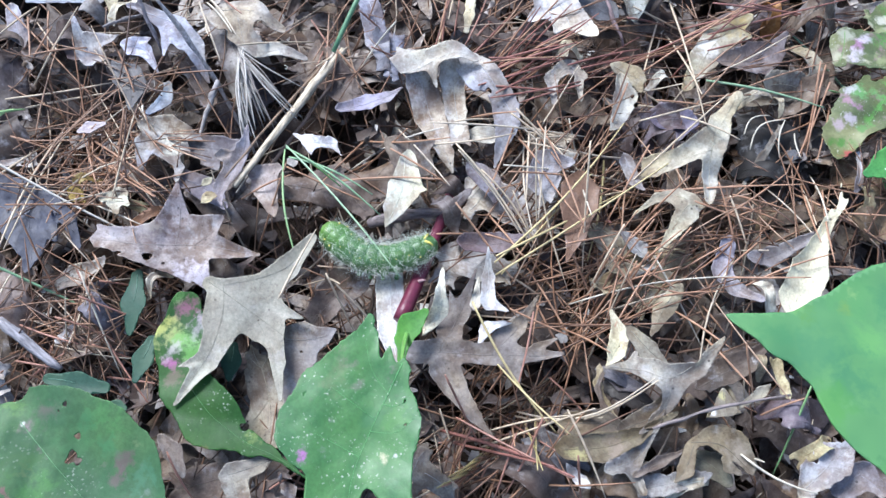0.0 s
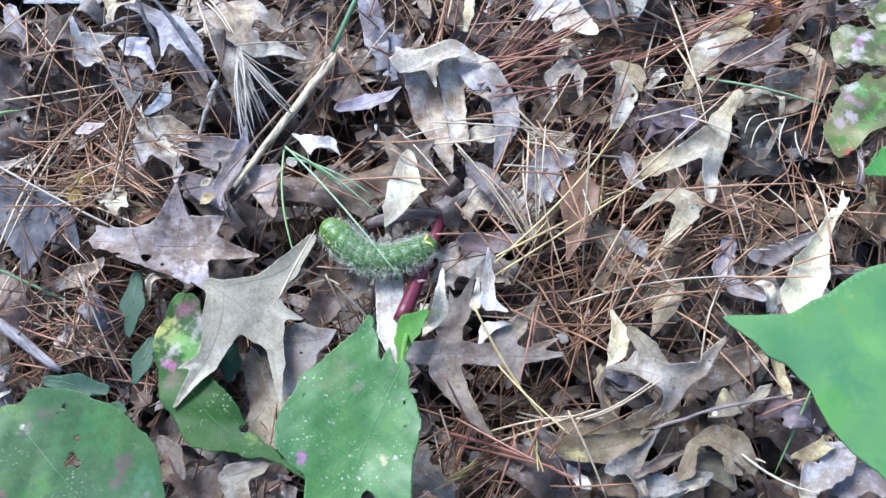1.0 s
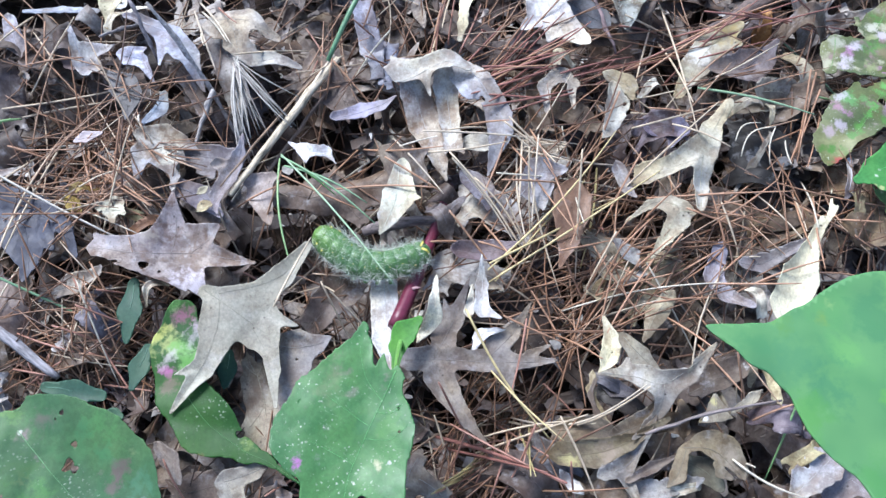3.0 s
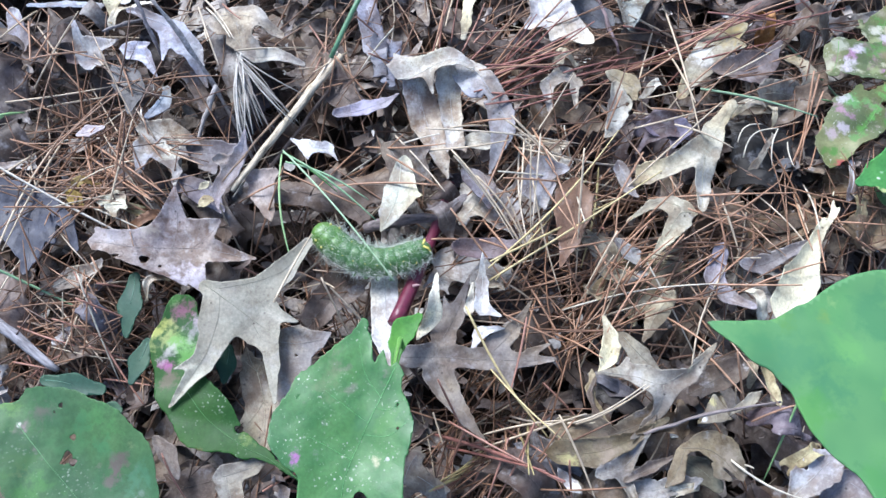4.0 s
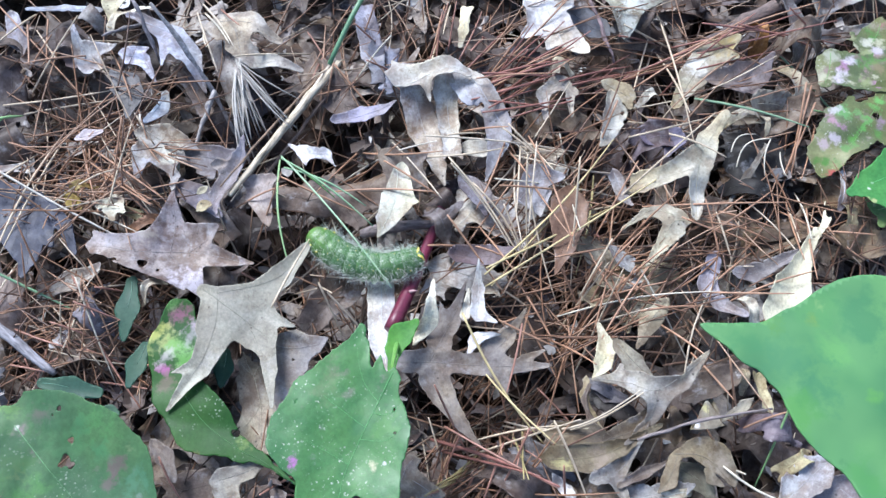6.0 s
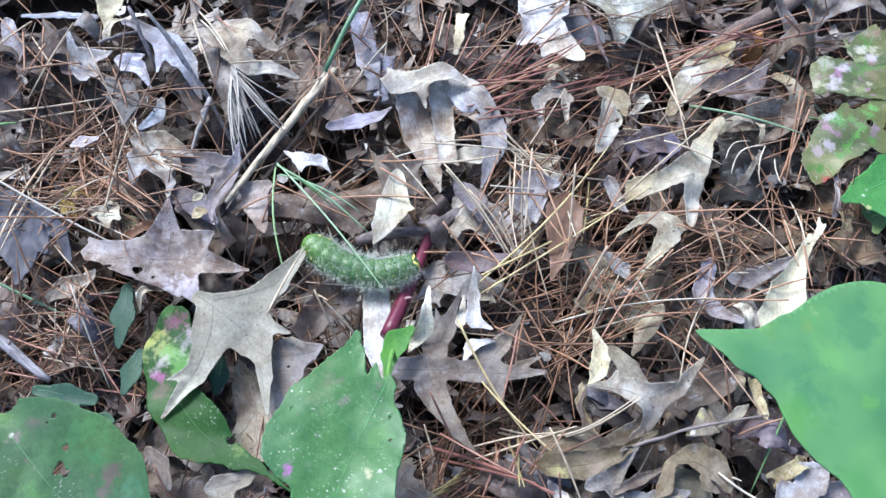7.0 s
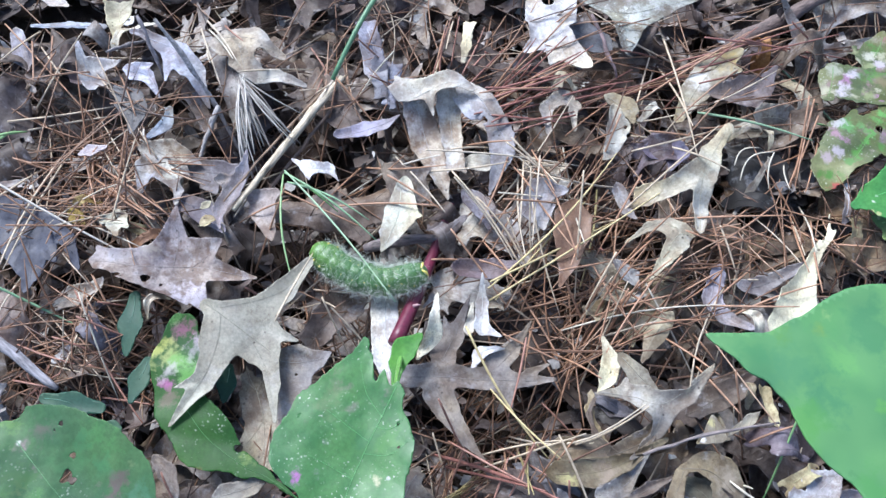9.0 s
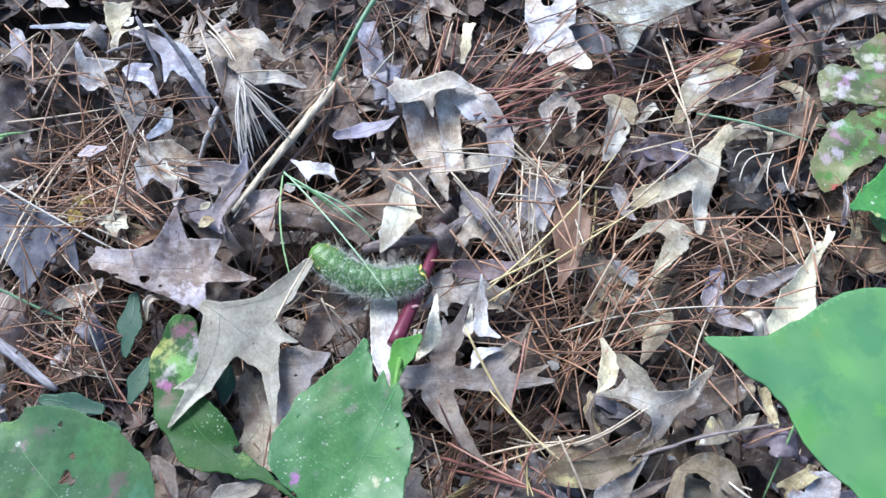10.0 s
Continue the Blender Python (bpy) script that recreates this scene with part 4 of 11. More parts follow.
lobed_leaf("pale grey broad dead leaf beside a violet one", (0.1687, -0.1126, 0.0160), 33.8, (0.46, 0.45, 0.43), [(-6.8, 1.7, 6.6, 1.7, 7, 8.3), (6.6, 1.7, 16.3, 1.9, 6, 2), (-6.8, 1.7, -16, -1.9, 6.5, 3.4)], DRY_OLD, cuts=[(-3, 8.1, -2, 6.2, 2.3, 1.3)], marks=[(-2.9, -0.3, 4, (0.24, 0.19, 0.16), 0.7), (8.4, 1.1, 3, (0.28, 0.24, 0.22), 0.7), (-9.4, -1.9, 3, (0.2, 0.17, 0.16), 0.7)], veins=[[(-13.3, -0.7), (3.6, 1.3), (14.9, 1.9)]], wave=0.8, curl=2.2, jag=0.9)
lobed_leaf("yellow-brown broad oak leaf in a heap", (0.0793, -0.0953, 0.0170), 0.3, (0.218, 0.181, 0.11), [(-25.3, -7.4, -8.8, -7.4, 5.6, 6.8), (-8.8, -7.4, 6.8, -2.8, 6.3, 3.8), (6.8, -2.8, 25.6, 7.4, 3.3, 1)], DRY_SMOOTH, marks=[(-21.6, -10.4, 5, (0.5, 0.46, 0.2), 0.6), (-1.1, -6.1, 6.6, (0.28, 0.22, 0.17), 0.6)], veins=[[(-25.3, -7.9), (-6.2, -6.6), (9.5, -1), (24.5, 6.7)]], wave=0.7, curl=1.8, jag=0.4)
lobed_leaf("grey-brown flat oak leaf under a hooked one", (0.0692, -0.0930, 0.0140), 1.2, (0.2, 0.17, 0.125), [(-13.1, 2, 2.5, 2, 5.2, 5.7), (2.5, 2, 13, -2.3, 5.2, 2.1)], DRY_SMOOTH, marks=[(9.9, -1.7, 5.2, (0.2, 0.15, 0.12), 0.6)], veins=[[(-14.4, 2.1), (2.5, 1.8), (12.5, -1.8)]], wave=0.6, curl=2.0)
lobed_leaf("yellowish white triangular leaf scrap in a heap", (0.1274, -0.0832, 0.0190), -88.3, (0.329, 0.3, 0.21), [(-6, -0.2, 1.3, -0.2, 1.3, 5.2), (2.3, -0.3, 5.7, -7.5, 4.4, 0.5), (3.2, 1.6, 4.6, 6, 3.1, 0.4)], DRY_SMOOTH, marks=[(-2.9, -1.1, 2.6, (0.46, 0.42, 0.2), 0.8), (3.7, -6.4, 2.1, (0.72, 0.72, 0.72), 0.8)], veins=[[(-5.5, -0.3), (5.7, -0.8)]], wave=0.5, curl=1.8, k=1.2)
lobed_leaf("violet-grey bent leaf fading to grey", (0.1433, -0.0187, 0.0130), -110.7, (0.36, 0.34, 0.37), [(-14.5, -8.5, 2.3, -8.5, 3.8, 4.9), (2.3, -8.5, 10.4, -0.2, 3.7, 4), (10.4, -0.2, 12.6, 12, 3.7, 1.7)], DRY_SMOOTH, veins=[[(-14.5, -8.5), (2.4, -8.1), (10.2, 0.3), (12.4, 10.9)]], wave=0.7, curl=2.2)
lobed_leaf("tan rolled oak leaf lobe", (0.1052, -0.0386, 0.0160), -127.5, (0.43, 0.384, 0.269), [(-13.7, -1, -0.6, -1, 3.4, 5.6), (-0.6, -1, 13.4, 1, 5, 0.8)], DRY_SMOOTH, veins=[[(-14.2, -1.4), (-1.1, -1.4), (11.7, 0.5)]], wave=0.4, curl=1.2, fold=-0.4)
lobed_leaf("small pinkish white leaf scrap on needles", (-0.1832, 0.0641, 0.0190), 28.8, (0.5, 0.44, 0.45), [(-6.7, 0.6, -1.1, 0.6, 1, 3.2), (-1.1, 0.6, 6.7, -0.6, 3.6, 1.3)], DRY_FINE, veins=[[(-4.8, 0.7), (6.3, 0)]], wave=0.4, curl=0.8)
lobed_leaf("pinkish tan leaf scrap beside a bluish one", (-0.2076, 0.1239, 0.0120), -60.9, (0.37, 0.3, 0.275), [(-8.1, -0, 8, -0, 4.3, 4.9)], DRY, veins=[[(-10.5, 0.5), (11.4, -0.9)]], wave=0.7, curl=1.8)
lobed_leaf("bluish pale curled leaf over a dark hollow", (-0.2366, 0.1320, 0.0150), -68.1, (0.5, 0.5, 0.55), [(-13.6, -0.4, 4.8, -0.4, 3.6, 5.3), (4.8, -0.4, 13.4, 0.4, 4.3, 0.7)], DRY, veins=[[(-14.8, -0.2), (10, -0.8)]], wave=0.8, curl=2.0)
lobed_leaf("dull violet leaf fragment among needles", (0.1194, 0.0614, 0.0130), -8.8, (0.25, 0.23, 0.295), [(-7.2, 5.3, 6.5, 5.3, 5.5, 6.7), (6.5, 5.3, 3, -5.9, 5.1, 1.3)], DRY_SMOOTH, veins=[[(-9.6, 5.6), (6.8, 4.7)]], wave=0.7, curl=1.5)
lobed_leaf("pale oak leaf fading to dull yellow at its end", (0.1474, 0.1052, 0.0140), 59.7, (0.45, 0.419, 0.311), [(-28.4, 6.1, -5.2, 6.1, 2.6, 6.4), (-5.2, 6.1, 15.3, 3, 8, 9.2), (15.3, 3, 28.4, -4.7, 7.5, 3.1), (14.9, -1.6, 19, -10.8, 5.5, 1)], DRY_SMOOTH, marks=[(22.7, -3.9, 10.3, (0.42, 0.32, 0.13), 0.85), (3.7, 6.8, 6.8, (0.68, 0.67, 0.63), 0.7), (-16, 4.6, 6.6, (0.3, 0.28, 0.24), 0.6)], veins=[[(-27, 5.8), (-3.4, 5.9), (15.8, 2.2), (26.4, -4.3)]], wave=0.7, curl=1.6, fold=0.08)
lobed_leaf("grey-green mould-flecked broad leaf", (0.1166, 0.1480, 0.0160), -24.4, (0.33, 0.34, 0.29), [(-37.5, 4, -11.6, 4, 1.8, 13.8), (-11.6, 4, 24.8, 31.9, 13.1, 1.1), (-10.3, 0.2, -3.1, -21.6, 12.3, 2.8)], DRY_OLD, marks=[(-8.2, 2, 8, (0.55, 0.57, 0.53), 0.7), (-5.6, -10.8, 5.7, (0.5, 0.52, 0.47), 0.6), (-8.1, -1, 19.8, (0.68, 0.7, 0.65), -0.85), (-27.1, -0.7, 14.6, (0.62, 0.64, 0.6), -0.7)], veins=[[(-37.5, 4), (-11.4, 3.2), (23.4, 30.9)], [(-14.6, 2.7), (-3.9, -19.4)]], wave=0.8, curl=1.2, fold=0.05, k=2.0)
lobed_leaf("tan arched oak leaf edge over a hollow", (0.0658, 0.0868, 0.0180), 38.0, (0.42, 0.38, 0.31), [(-4.6, 8.6, 8.1, 8.6, 3, 5), (8.1, 8.6, 10.6, -1.6, 4.6, 2.3), (-4.1, 8.2, -12.9, -4.5, 3.6, 1.3), (6.6, -1.6, -0.5, -11.6, 2.6, 1)], DRY_SMOOTH, veins=[[(-5.4, 5.6), (7.7, 8), (9.1, -1.4)]], wave=0.7, curl=1.6, fold=-0.1)
lobed_leaf("brown curled leaf under a bleached one", (0.0559, 0.1186, 0.0150), 5.9, (0.24, 0.195, 0.165), [(-13.6, -2.6, 0.1, -2.6, 4.4, 6.5), (0.1, -2.6, 13.7, 2.6, 5.1, 1)], DRY_SMOOTH, veins=[[(-14.6, -2.5), (0.1, -2.6), (12, 1.7)]], wave=0.8, curl=2.5)
lobed_leaf("brown curled leaf edge beside a green leaf", (-0.1220, -0.1050, 0.0140), -46.6, (0.27, 0.225, 0.185), [(-9.8, 1.7, -1, 1.7, 2.1, 4.4), (-1, 1.7, 9.7, -1.7, 3.9, 1.5)], DRY_SMOOTH, veins=[[(-9.2, 1.2), (0.2, 1.1), (8.5, -1.5)]], wave=0.6, curl=2.5, fold=0.2)
lobed_leaf("grey mottled leaf with dark netted veins", (-0.0845, -0.1169, 0.0220), 18.9, (0.3, 0.285, 0.25), [(-7.9, 6, 6.1, 6, 5.5, 3.5), (6.1, 6, 10.9, 6.5, 2.5, 1), (-6.9, 2.6, -6, -8, 5.5, 4.9)], DRY_OLD, marks=[(-5.4, 3.4, 6, (0.13, 0.12, 0.1), 0.5)], veins=[[(-8.6, 6.2), (3, 6), (9.9, 6.6)], [(-7.5, 5.4), (-7.1, -6.3)]], wave=0.8, curl=1.4)
# the first, dark mark paints where this leaf passes into shade
lobed_leaf("grey-tan mould-spotted oak leaf with a hook painted dark as shade", (-0.1395, 0.0481, 0.0180), -10.1, (0.41, 0.385, 0.34), [(-17.3, 13.3, -5.4, 13.3, 4.8, 8.4), (-5.4, 13.3, 4.6, 13, 8.4, 3.8), (4.6, 13, 13.3, 11, 3.8, 0.5), (-5.2, 7.8, 6.1, -1.8, 10.9, 5.7), (5.9, -3.2, 7, -14.6, 3.8, 0.6), (-14.6, 5.1, -13.4, -9.9, 6.4, 1.9)], DRY_OLD, cuts=[(8.3, -1.1, 14.1, -5.1, 3.1, 3.8)], marks=[(10.6, 9.5, 5.1, (0.2, 0.19, 0.2), 0.7), (-1.3, 5, 6.4, (0.66, 0.63, 0.5), 0.8), (-12, -3, 6.3, (0.42, 0.43, 0.5), 0.6)], veins=[[(-21.8, 17.7), (-5.6, 11.9), (9.7, 9.4)], [(-6.5, 11.7), (1.5, 1.1), (7.8, -5.5)]], wave=0.9, curl=1.5, k=1.4, jag=0.3, fold=0.03)
lobed_leaf("bluish grey smooth leaf strip under a flat one", (-0.1505, 0.0819, 0.0180), -90.8, (0.38, 0.43, 0.49), [(-8.9, 4.2, -0.4, 4.2, 2, 3.6), (-0.4, 4.2, 8.8, -4.2, 4, 1.6)], DRY_SMOOTH, veins=[[(-7.5, 4.4), (9.5, -4)]], wave=0.4, curl=1, k=1.2)
lobed_leaf("slate-grey thin flat dead leaf on needles", (-0.1694, 0.0893, 0.0210), -43.9, (0.13, 0.125, 0.13), [(-14.1, 5.5, -4.1, 5.5, 2.4, 7.4), (-4.1, 5.5, 6.4, 2.7, 8.4, 6.6), (7.4, 1.1, 14.5, -7.1, 5.6, 1), (-13.1, 3.9, -16.9, 5.3, 2, 0.3)], DRY_FINE, veins=[[(-14.9, 5.7), (-1.9, 4.6), (13.7, -4.9)]], wave=0.3, curl=0.5, fold=0.0, jag=0.3, k=1.5)
lobed_leaf("bleached whitish two-lobed oak leaf lying uppermost", (0.0653, 0.1427, 0.0200), -76.5, (0.7, 0.68, 0.645), [(-27.5, -7.6, -4.7, -7.6, 2.6, 9.6), (-23.4, 14.2, -4, 3.8, 4.8, 8.6), (-0.5, -7.1, 10.7, -2.1, 11, 10.5), (10.7, -2.1, 28, 9.4, 9.5, 3.8), (7, -9.2, 12, -21.1, 7, 2.1), (14.4, -3.2, 22.6, -9.8, 7.7, 1)], DRY_SMOOTH, cuts=[(-27, 3.1, -14.6, -1.1, 4.4, 3.3)], lifts=[(-8.1, -5, 17.9, 4)], veins=[[(23.9, -1.1), (10.7, -2.1), (-12.3, -5.4), (-25.2, -6.9)], [(10.7, -2.1), (-5.1, 7.4), (-20.3, 12.9)]], wave=0.8, curl=1.8, k=2.0, jag=0.4, fold=0.05)
oak_leaf("brown curled oak leaf under a pale one", (0.0531, 0.1229, 0.0090), 33.1, (0.21, 0.165, 0.135), [(-15.3, 1.5, 2, 1.5, 4.4, 6.4), (0.9, -0, 12.4, -3, 5.1, 2.5)], plain=True, curl=5)
oak_leaf("bleached whitish torn leaf scrap", (0.0659, 0.1089, 0.0160), -7.2, (0.720, 0.696, 0.571), [(-3.2, 0.3, 6.1, 0.3, 3.7, 2.5), (-2.5, 3.3, -0.4, -3.9, 2.5, 1.8)], plain=True, wave=0.5)
oak_leaf("bleached whitish small leaf scrap", (0.1157, 0.0902, 0.0140), 23.2, (0.720, 0.696, 0.571), [(-3.6, -0, 3.6, -0, 2.4, 2.4)], wave=0.5)
oak_leaf("orange-brown small fresh-fallen leaf scrap", (0.1796, 0.1290, 0.0100), -82.6, (0.420, 0.216, 0.076), [(-10.8, 2.4, 2.5, 2.4, 3.8, 3.1), (3.1, -4.5, 5.2, -0.3, 2.5, 1.6)], DRY_SMOOTH, plain=True, curl=3)
lobed_leaf("dull purple-brown smooth dead leaf with a pale rim", (0.1671, 0.1057, 0.0150), 2.1, (0.235, 0.197, 0.189), [(-18.4, -4.1, -1, -4.1, 4, 8.7), (-0.7, -2.7, 11.1, 0.4, 9.7, 6.7), (11.6, 3.3, 20, 13, 4.7, 0.5), (4.5, -7.6, 5, -13.7, 5.3, 1.3)], DRY_SMOOTH, veins=[[(-19.3, -4.1), (-0.7, -2.7), (17.6, 9.7)]], wave=0.6, curl=1.8, k=2.0, jag=0.3)
lobed_leaf("pale grey curled oak leaf lobe with a bitten edge", (0.0905, 0.0722, 0.0180), -80.0, (0.52, 0.497, 0.412), [(-14.9, 5, -2.4, 5, 2.3, 6.4), (-2.4, 5, 10, -2.9, 6.1, 3.2), (10, -2.9, 14, -7.8, 2.5, 0.5)], DRY_SMOOTH, holes=[(2.7, 10.4, 2.2), (-8.1, 10.7, 1.3), (-3.5, 8.9, 1)], veins=[[(-14.9, 4.7), (-0.9, 4), (12.5, -6.2)]], wave=0.7, curl=2.2, fold=0.2)
lobed_leaf("grey-tan folded flap of a dead leaf", (0.0973, 0.0874, 0.0210), -26.3, (0.36, 0.325, 0.239), [(-8.4, 3.6, 2.9, 3.6, 3.6, 5.9), (2.9, 3.6, 8.3, -3.5, 4.2, 1.6)], DRY_SMOOTH, veins=[[(-9.3, 3.5), (4.1, 2.2)]], wave=0.6, curl=1.4)
lobed_leaf("yellowish white speckled leaf scrap under needles", (-0.1644, 0.0194, 0.0180), 12.8, (0.6, 0.58, 0.42), [(-6.2, 5.3, 2.4, 5.3, 1.8, 4), (2.4, 5.3, 6.5, -1.5, 3.7, 1.5), (0.1, 1.9, 1.5, -6.2, 3.7, 1.2)], DRY_OLD, veins=[[(-6.2, 5.3), (5.5, 0.1)]], wave=0.7, curl=1.5, jag=1.0)
lobed_leaf("bright yellow rotted leaf scrap under needles", (-0.1855, 0.0264, 0.0160), -53.7, (0.46, 0.35, 0.1), [(-6.3, -0.4, 0.1, -0.4, 2.2, 3.7), (0.1, -0.4, 6.3, 0.4, 3.4, 0.9)], DRY, veins=[[(-6.9, -0.1), (5, -0.3)]], wave=0.7, curl=1.5, jag=1.0)
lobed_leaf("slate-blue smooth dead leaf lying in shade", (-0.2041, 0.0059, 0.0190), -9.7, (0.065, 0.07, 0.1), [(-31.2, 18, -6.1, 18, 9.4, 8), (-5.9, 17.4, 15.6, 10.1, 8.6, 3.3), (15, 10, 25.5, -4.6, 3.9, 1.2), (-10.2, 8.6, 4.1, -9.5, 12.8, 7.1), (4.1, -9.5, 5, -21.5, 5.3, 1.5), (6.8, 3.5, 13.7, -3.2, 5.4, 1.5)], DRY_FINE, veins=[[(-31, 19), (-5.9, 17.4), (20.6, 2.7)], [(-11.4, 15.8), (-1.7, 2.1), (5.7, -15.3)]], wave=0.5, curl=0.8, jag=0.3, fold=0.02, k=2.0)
oak_leaf("grey flat mouldy leaf pieces", (0.1902, 0.0976, 0.0080), -64.6, (0.330, 0.304, 0.239), [(-13.3, 9.7, 3.2, 9.7, 5, 5.5), (1.8, -18.5, 8.2, -1, 6.1, 6.7)], plain=True, wave=1.6)
oak_leaf("pale grey crumbling leaf scrap", (0.1656, 0.0808, 0.0110), 8.5, (0.560, 0.519, 0.395), [(-7, -0, 7, -0, 3, 2.4)], wave=1)
oak_leaf("pale grey small curled leaf scrap", (0.1766, 0.0755, 0.0130), -91.5, (0.560, 0.519, 0.395), [(-4, 0, 4, 0, 2.1, 1.2)], curl=3)
oak_leaf("blackish rotted blackened leaf with white mould", (0.1705, 0.0483, 0.0120), -4.6, (0.022, 0.020, 0.018), [(-12.4, 13.4, 9.7, 13.4, 8.3, 7.1), (-10, -0, 10.2, -3.5, 10.6, 8.8), (-16.4, -12.2, -3.6, -16.2, 6.4, 5.2), (9.4, 8.3, 13.1, -3.3, 4.7, 4.1)], DRY_SMOOTH, wave=3.5, curl=5)
oak_leaf("white-flecked patch of white mould on a rotted leaf", (0.1642, 0.0552, 0.0120), -22.1, (0.660, 0.666, 0.605), [(-4.5, -0, 4.5, 0, 2.4, 2.9)], wave=2, curl=2)
oak_leaf("grey shrivelled leaf edge on a rotted one", (0.1607, 0.0416, 0.0180), -123.8, (0.330, 0.304, 0.239), [(-20.1, 0.3, 0.7, 0.3, 0.9, 1.7), (0.7, 0.3, 18.7, -0.9, 1.7, 0.6)], plain=True, curl=2)
oak_leaf("bluish white narrow pale strip of leaf", (0.2108, 0.0367, 0.0130), -99.7, (0.57, 0.585, 0.67), [(-8.2, 0, 8.2, 0, 1.5, 2.3)], plain=True, curl=2)
oak_leaf("yellowish tan dull leaf scrap under a green leaf", (0.2129, 0.0229, 0.0100), -89.8, (0.520, 0.470, 0.269), [(-5.6, 0, 5.6, 0, 3.5, 2.9)])
lobed_leaf("violet-grey long curled leaf with a violet sheen", (0.1659, -0.0059, 0.0140), 0.0, (0.29, 0.271, 0.269), [(-15.3, -4.5, -6.4, -4.5, 3.2, 4.6), (-6.4, -4.5, 15.4, 4.5, 4.3, 2)], DRY_SMOOTH, veins=[[(-16.9, -4.5), (-6.4, -4.2), (14.2, 3.9)]], wave=0.7, curl=3, fold=0.15)
oak_leaf("bleached whitish folded leaf edge", (0.1529, -0.0304, 0.0150), -78.0, (0.720, 0.696, 0.571), [(-6.1, 0, 6.1, 0, 2.5, 3)], DRY_SMOOTH, plain=True, curl=4)
# black scrap for the shade in the open end of the rolled lobe
oak_leaf("blackish scrap painting the shade in a rolled leaf's mouth", (0.1073, -0.0456, 0.0160), 33.5, (0.060, 0.051, 0.042), [(-3.1, -0, 3.1, -0, 1.9, 2.4)], plain=True, curl=1)
lobed_leaf("cream-white pointed leaf scrap beside a rolled one", (0.0783, -0.0538, 0.0200), -77.6, (0.66, 0.621, 0.437), [(-13.7, 3.4, -0.3, 3.4, 0.6, 4.1), (-0.3, 3.4, 6.5, -0.2, 4.3, 4.3), (6.5, -0.2, 12.5, -6.8, 3.7, 0.5)], DRY_SMOOTH, holes=[(4.3, 2.3, 0.7)], veins=[[(-12.5, 3.3), (0.3, 3.5), (10.9, -5.3)]], wave=0.6, curl=2.2)
oak_leaf("tan oak leaf buried in pine needles", (0.0949, -0.0164, 0.0090), 22.7, (0.420, 0.363, 0.231), [(-15.6, 1.6, 0, 1.6, 6.2, 5.1), (4, 3.3, 11.6, -6.5, 5.1, 3.9)])
oak_leaf("pale grey leaf tip under crossed needles", (0.1124, -0.0027, 0.0120), 32.6, (0.560, 0.519, 0.395), [(-8, 0, 8, 0, 1.7, 4)], plain=True)
lobed_leaf("brown oak leaf with a pale torn edge", (0.1333, -0.0671, 0.0140), 28.1, (0.159, 0.127, 0.0952), [(-17.2, 0.9, -4.6, 0.9, 2.6, 6.7), (-4.6, 0.9, 6.9, 0, 6.9, 5.9), (6.9, 0, 19.3, 1.8, 5.4, 2.2), (-11.6, -1.5, -15.5, -3.6, 2.1, 0.4)], DRY, marks=[(11.5, -2.4, 4.3, (0.6, 0.59, 0.58), 0.8), (1.4, -7.8, 3.7, (0.3, 0.18, 0.12), 0.6)], veins=[[(-19.4, 0.9), (-4.9, 0.5), (16.7, 1.3)]], wave=1.0, curl=2.0, k=1.5)
oak_leaf("tan folded pale corner of a leaf", (0.1461, -0.0638, 0.0130), -93.6, (0.420, 0.363, 0.231), [(-4.1, 0, 4.1, -0, 2.1, 2.1)], plain=True)
oak_leaf("yellowish tan straw-coloured leaf edge", (0.1556, -0.0703, 0.0120), -82.3, (0.520, 0.470, 0.269), [(-6.9, -0, 6.9, 0, 2.7, 2.1)], plain=True)
oak_leaf("grey-tan curled leaf scrap with a pale lip", (0.1272, -0.0838, 0.0150), -74.4, (0.250, 0.225, 0.147), [(-6, 3, 2.2, 3, 2.6, 3.4), (1.7, 1, 2.2, -7, 3.1, 1)], plain=True, curl=4)
oak_leaf("grey small pointed leaf lobe", (0.1399, -0.0808, 0.0150), 31.0, (0.330, 0.304, 0.239), [(-6.7, 0, 6.7, 0, 0.8, 2.3)], DRY_SMOOTH, plain=True, curl=3)
oak_leaf("dull purple-brown crumpled leaf in a heap", (0.1595, -0.0892, 0.0110), -4.7, (0.2, 0.165, 0.185), [(-10.8, 3.4, 4.7, 3.4, 4.7, 4.2), (-6, -4.1, 12.1, -2.6, 2.6, 1.3)], wave=2)
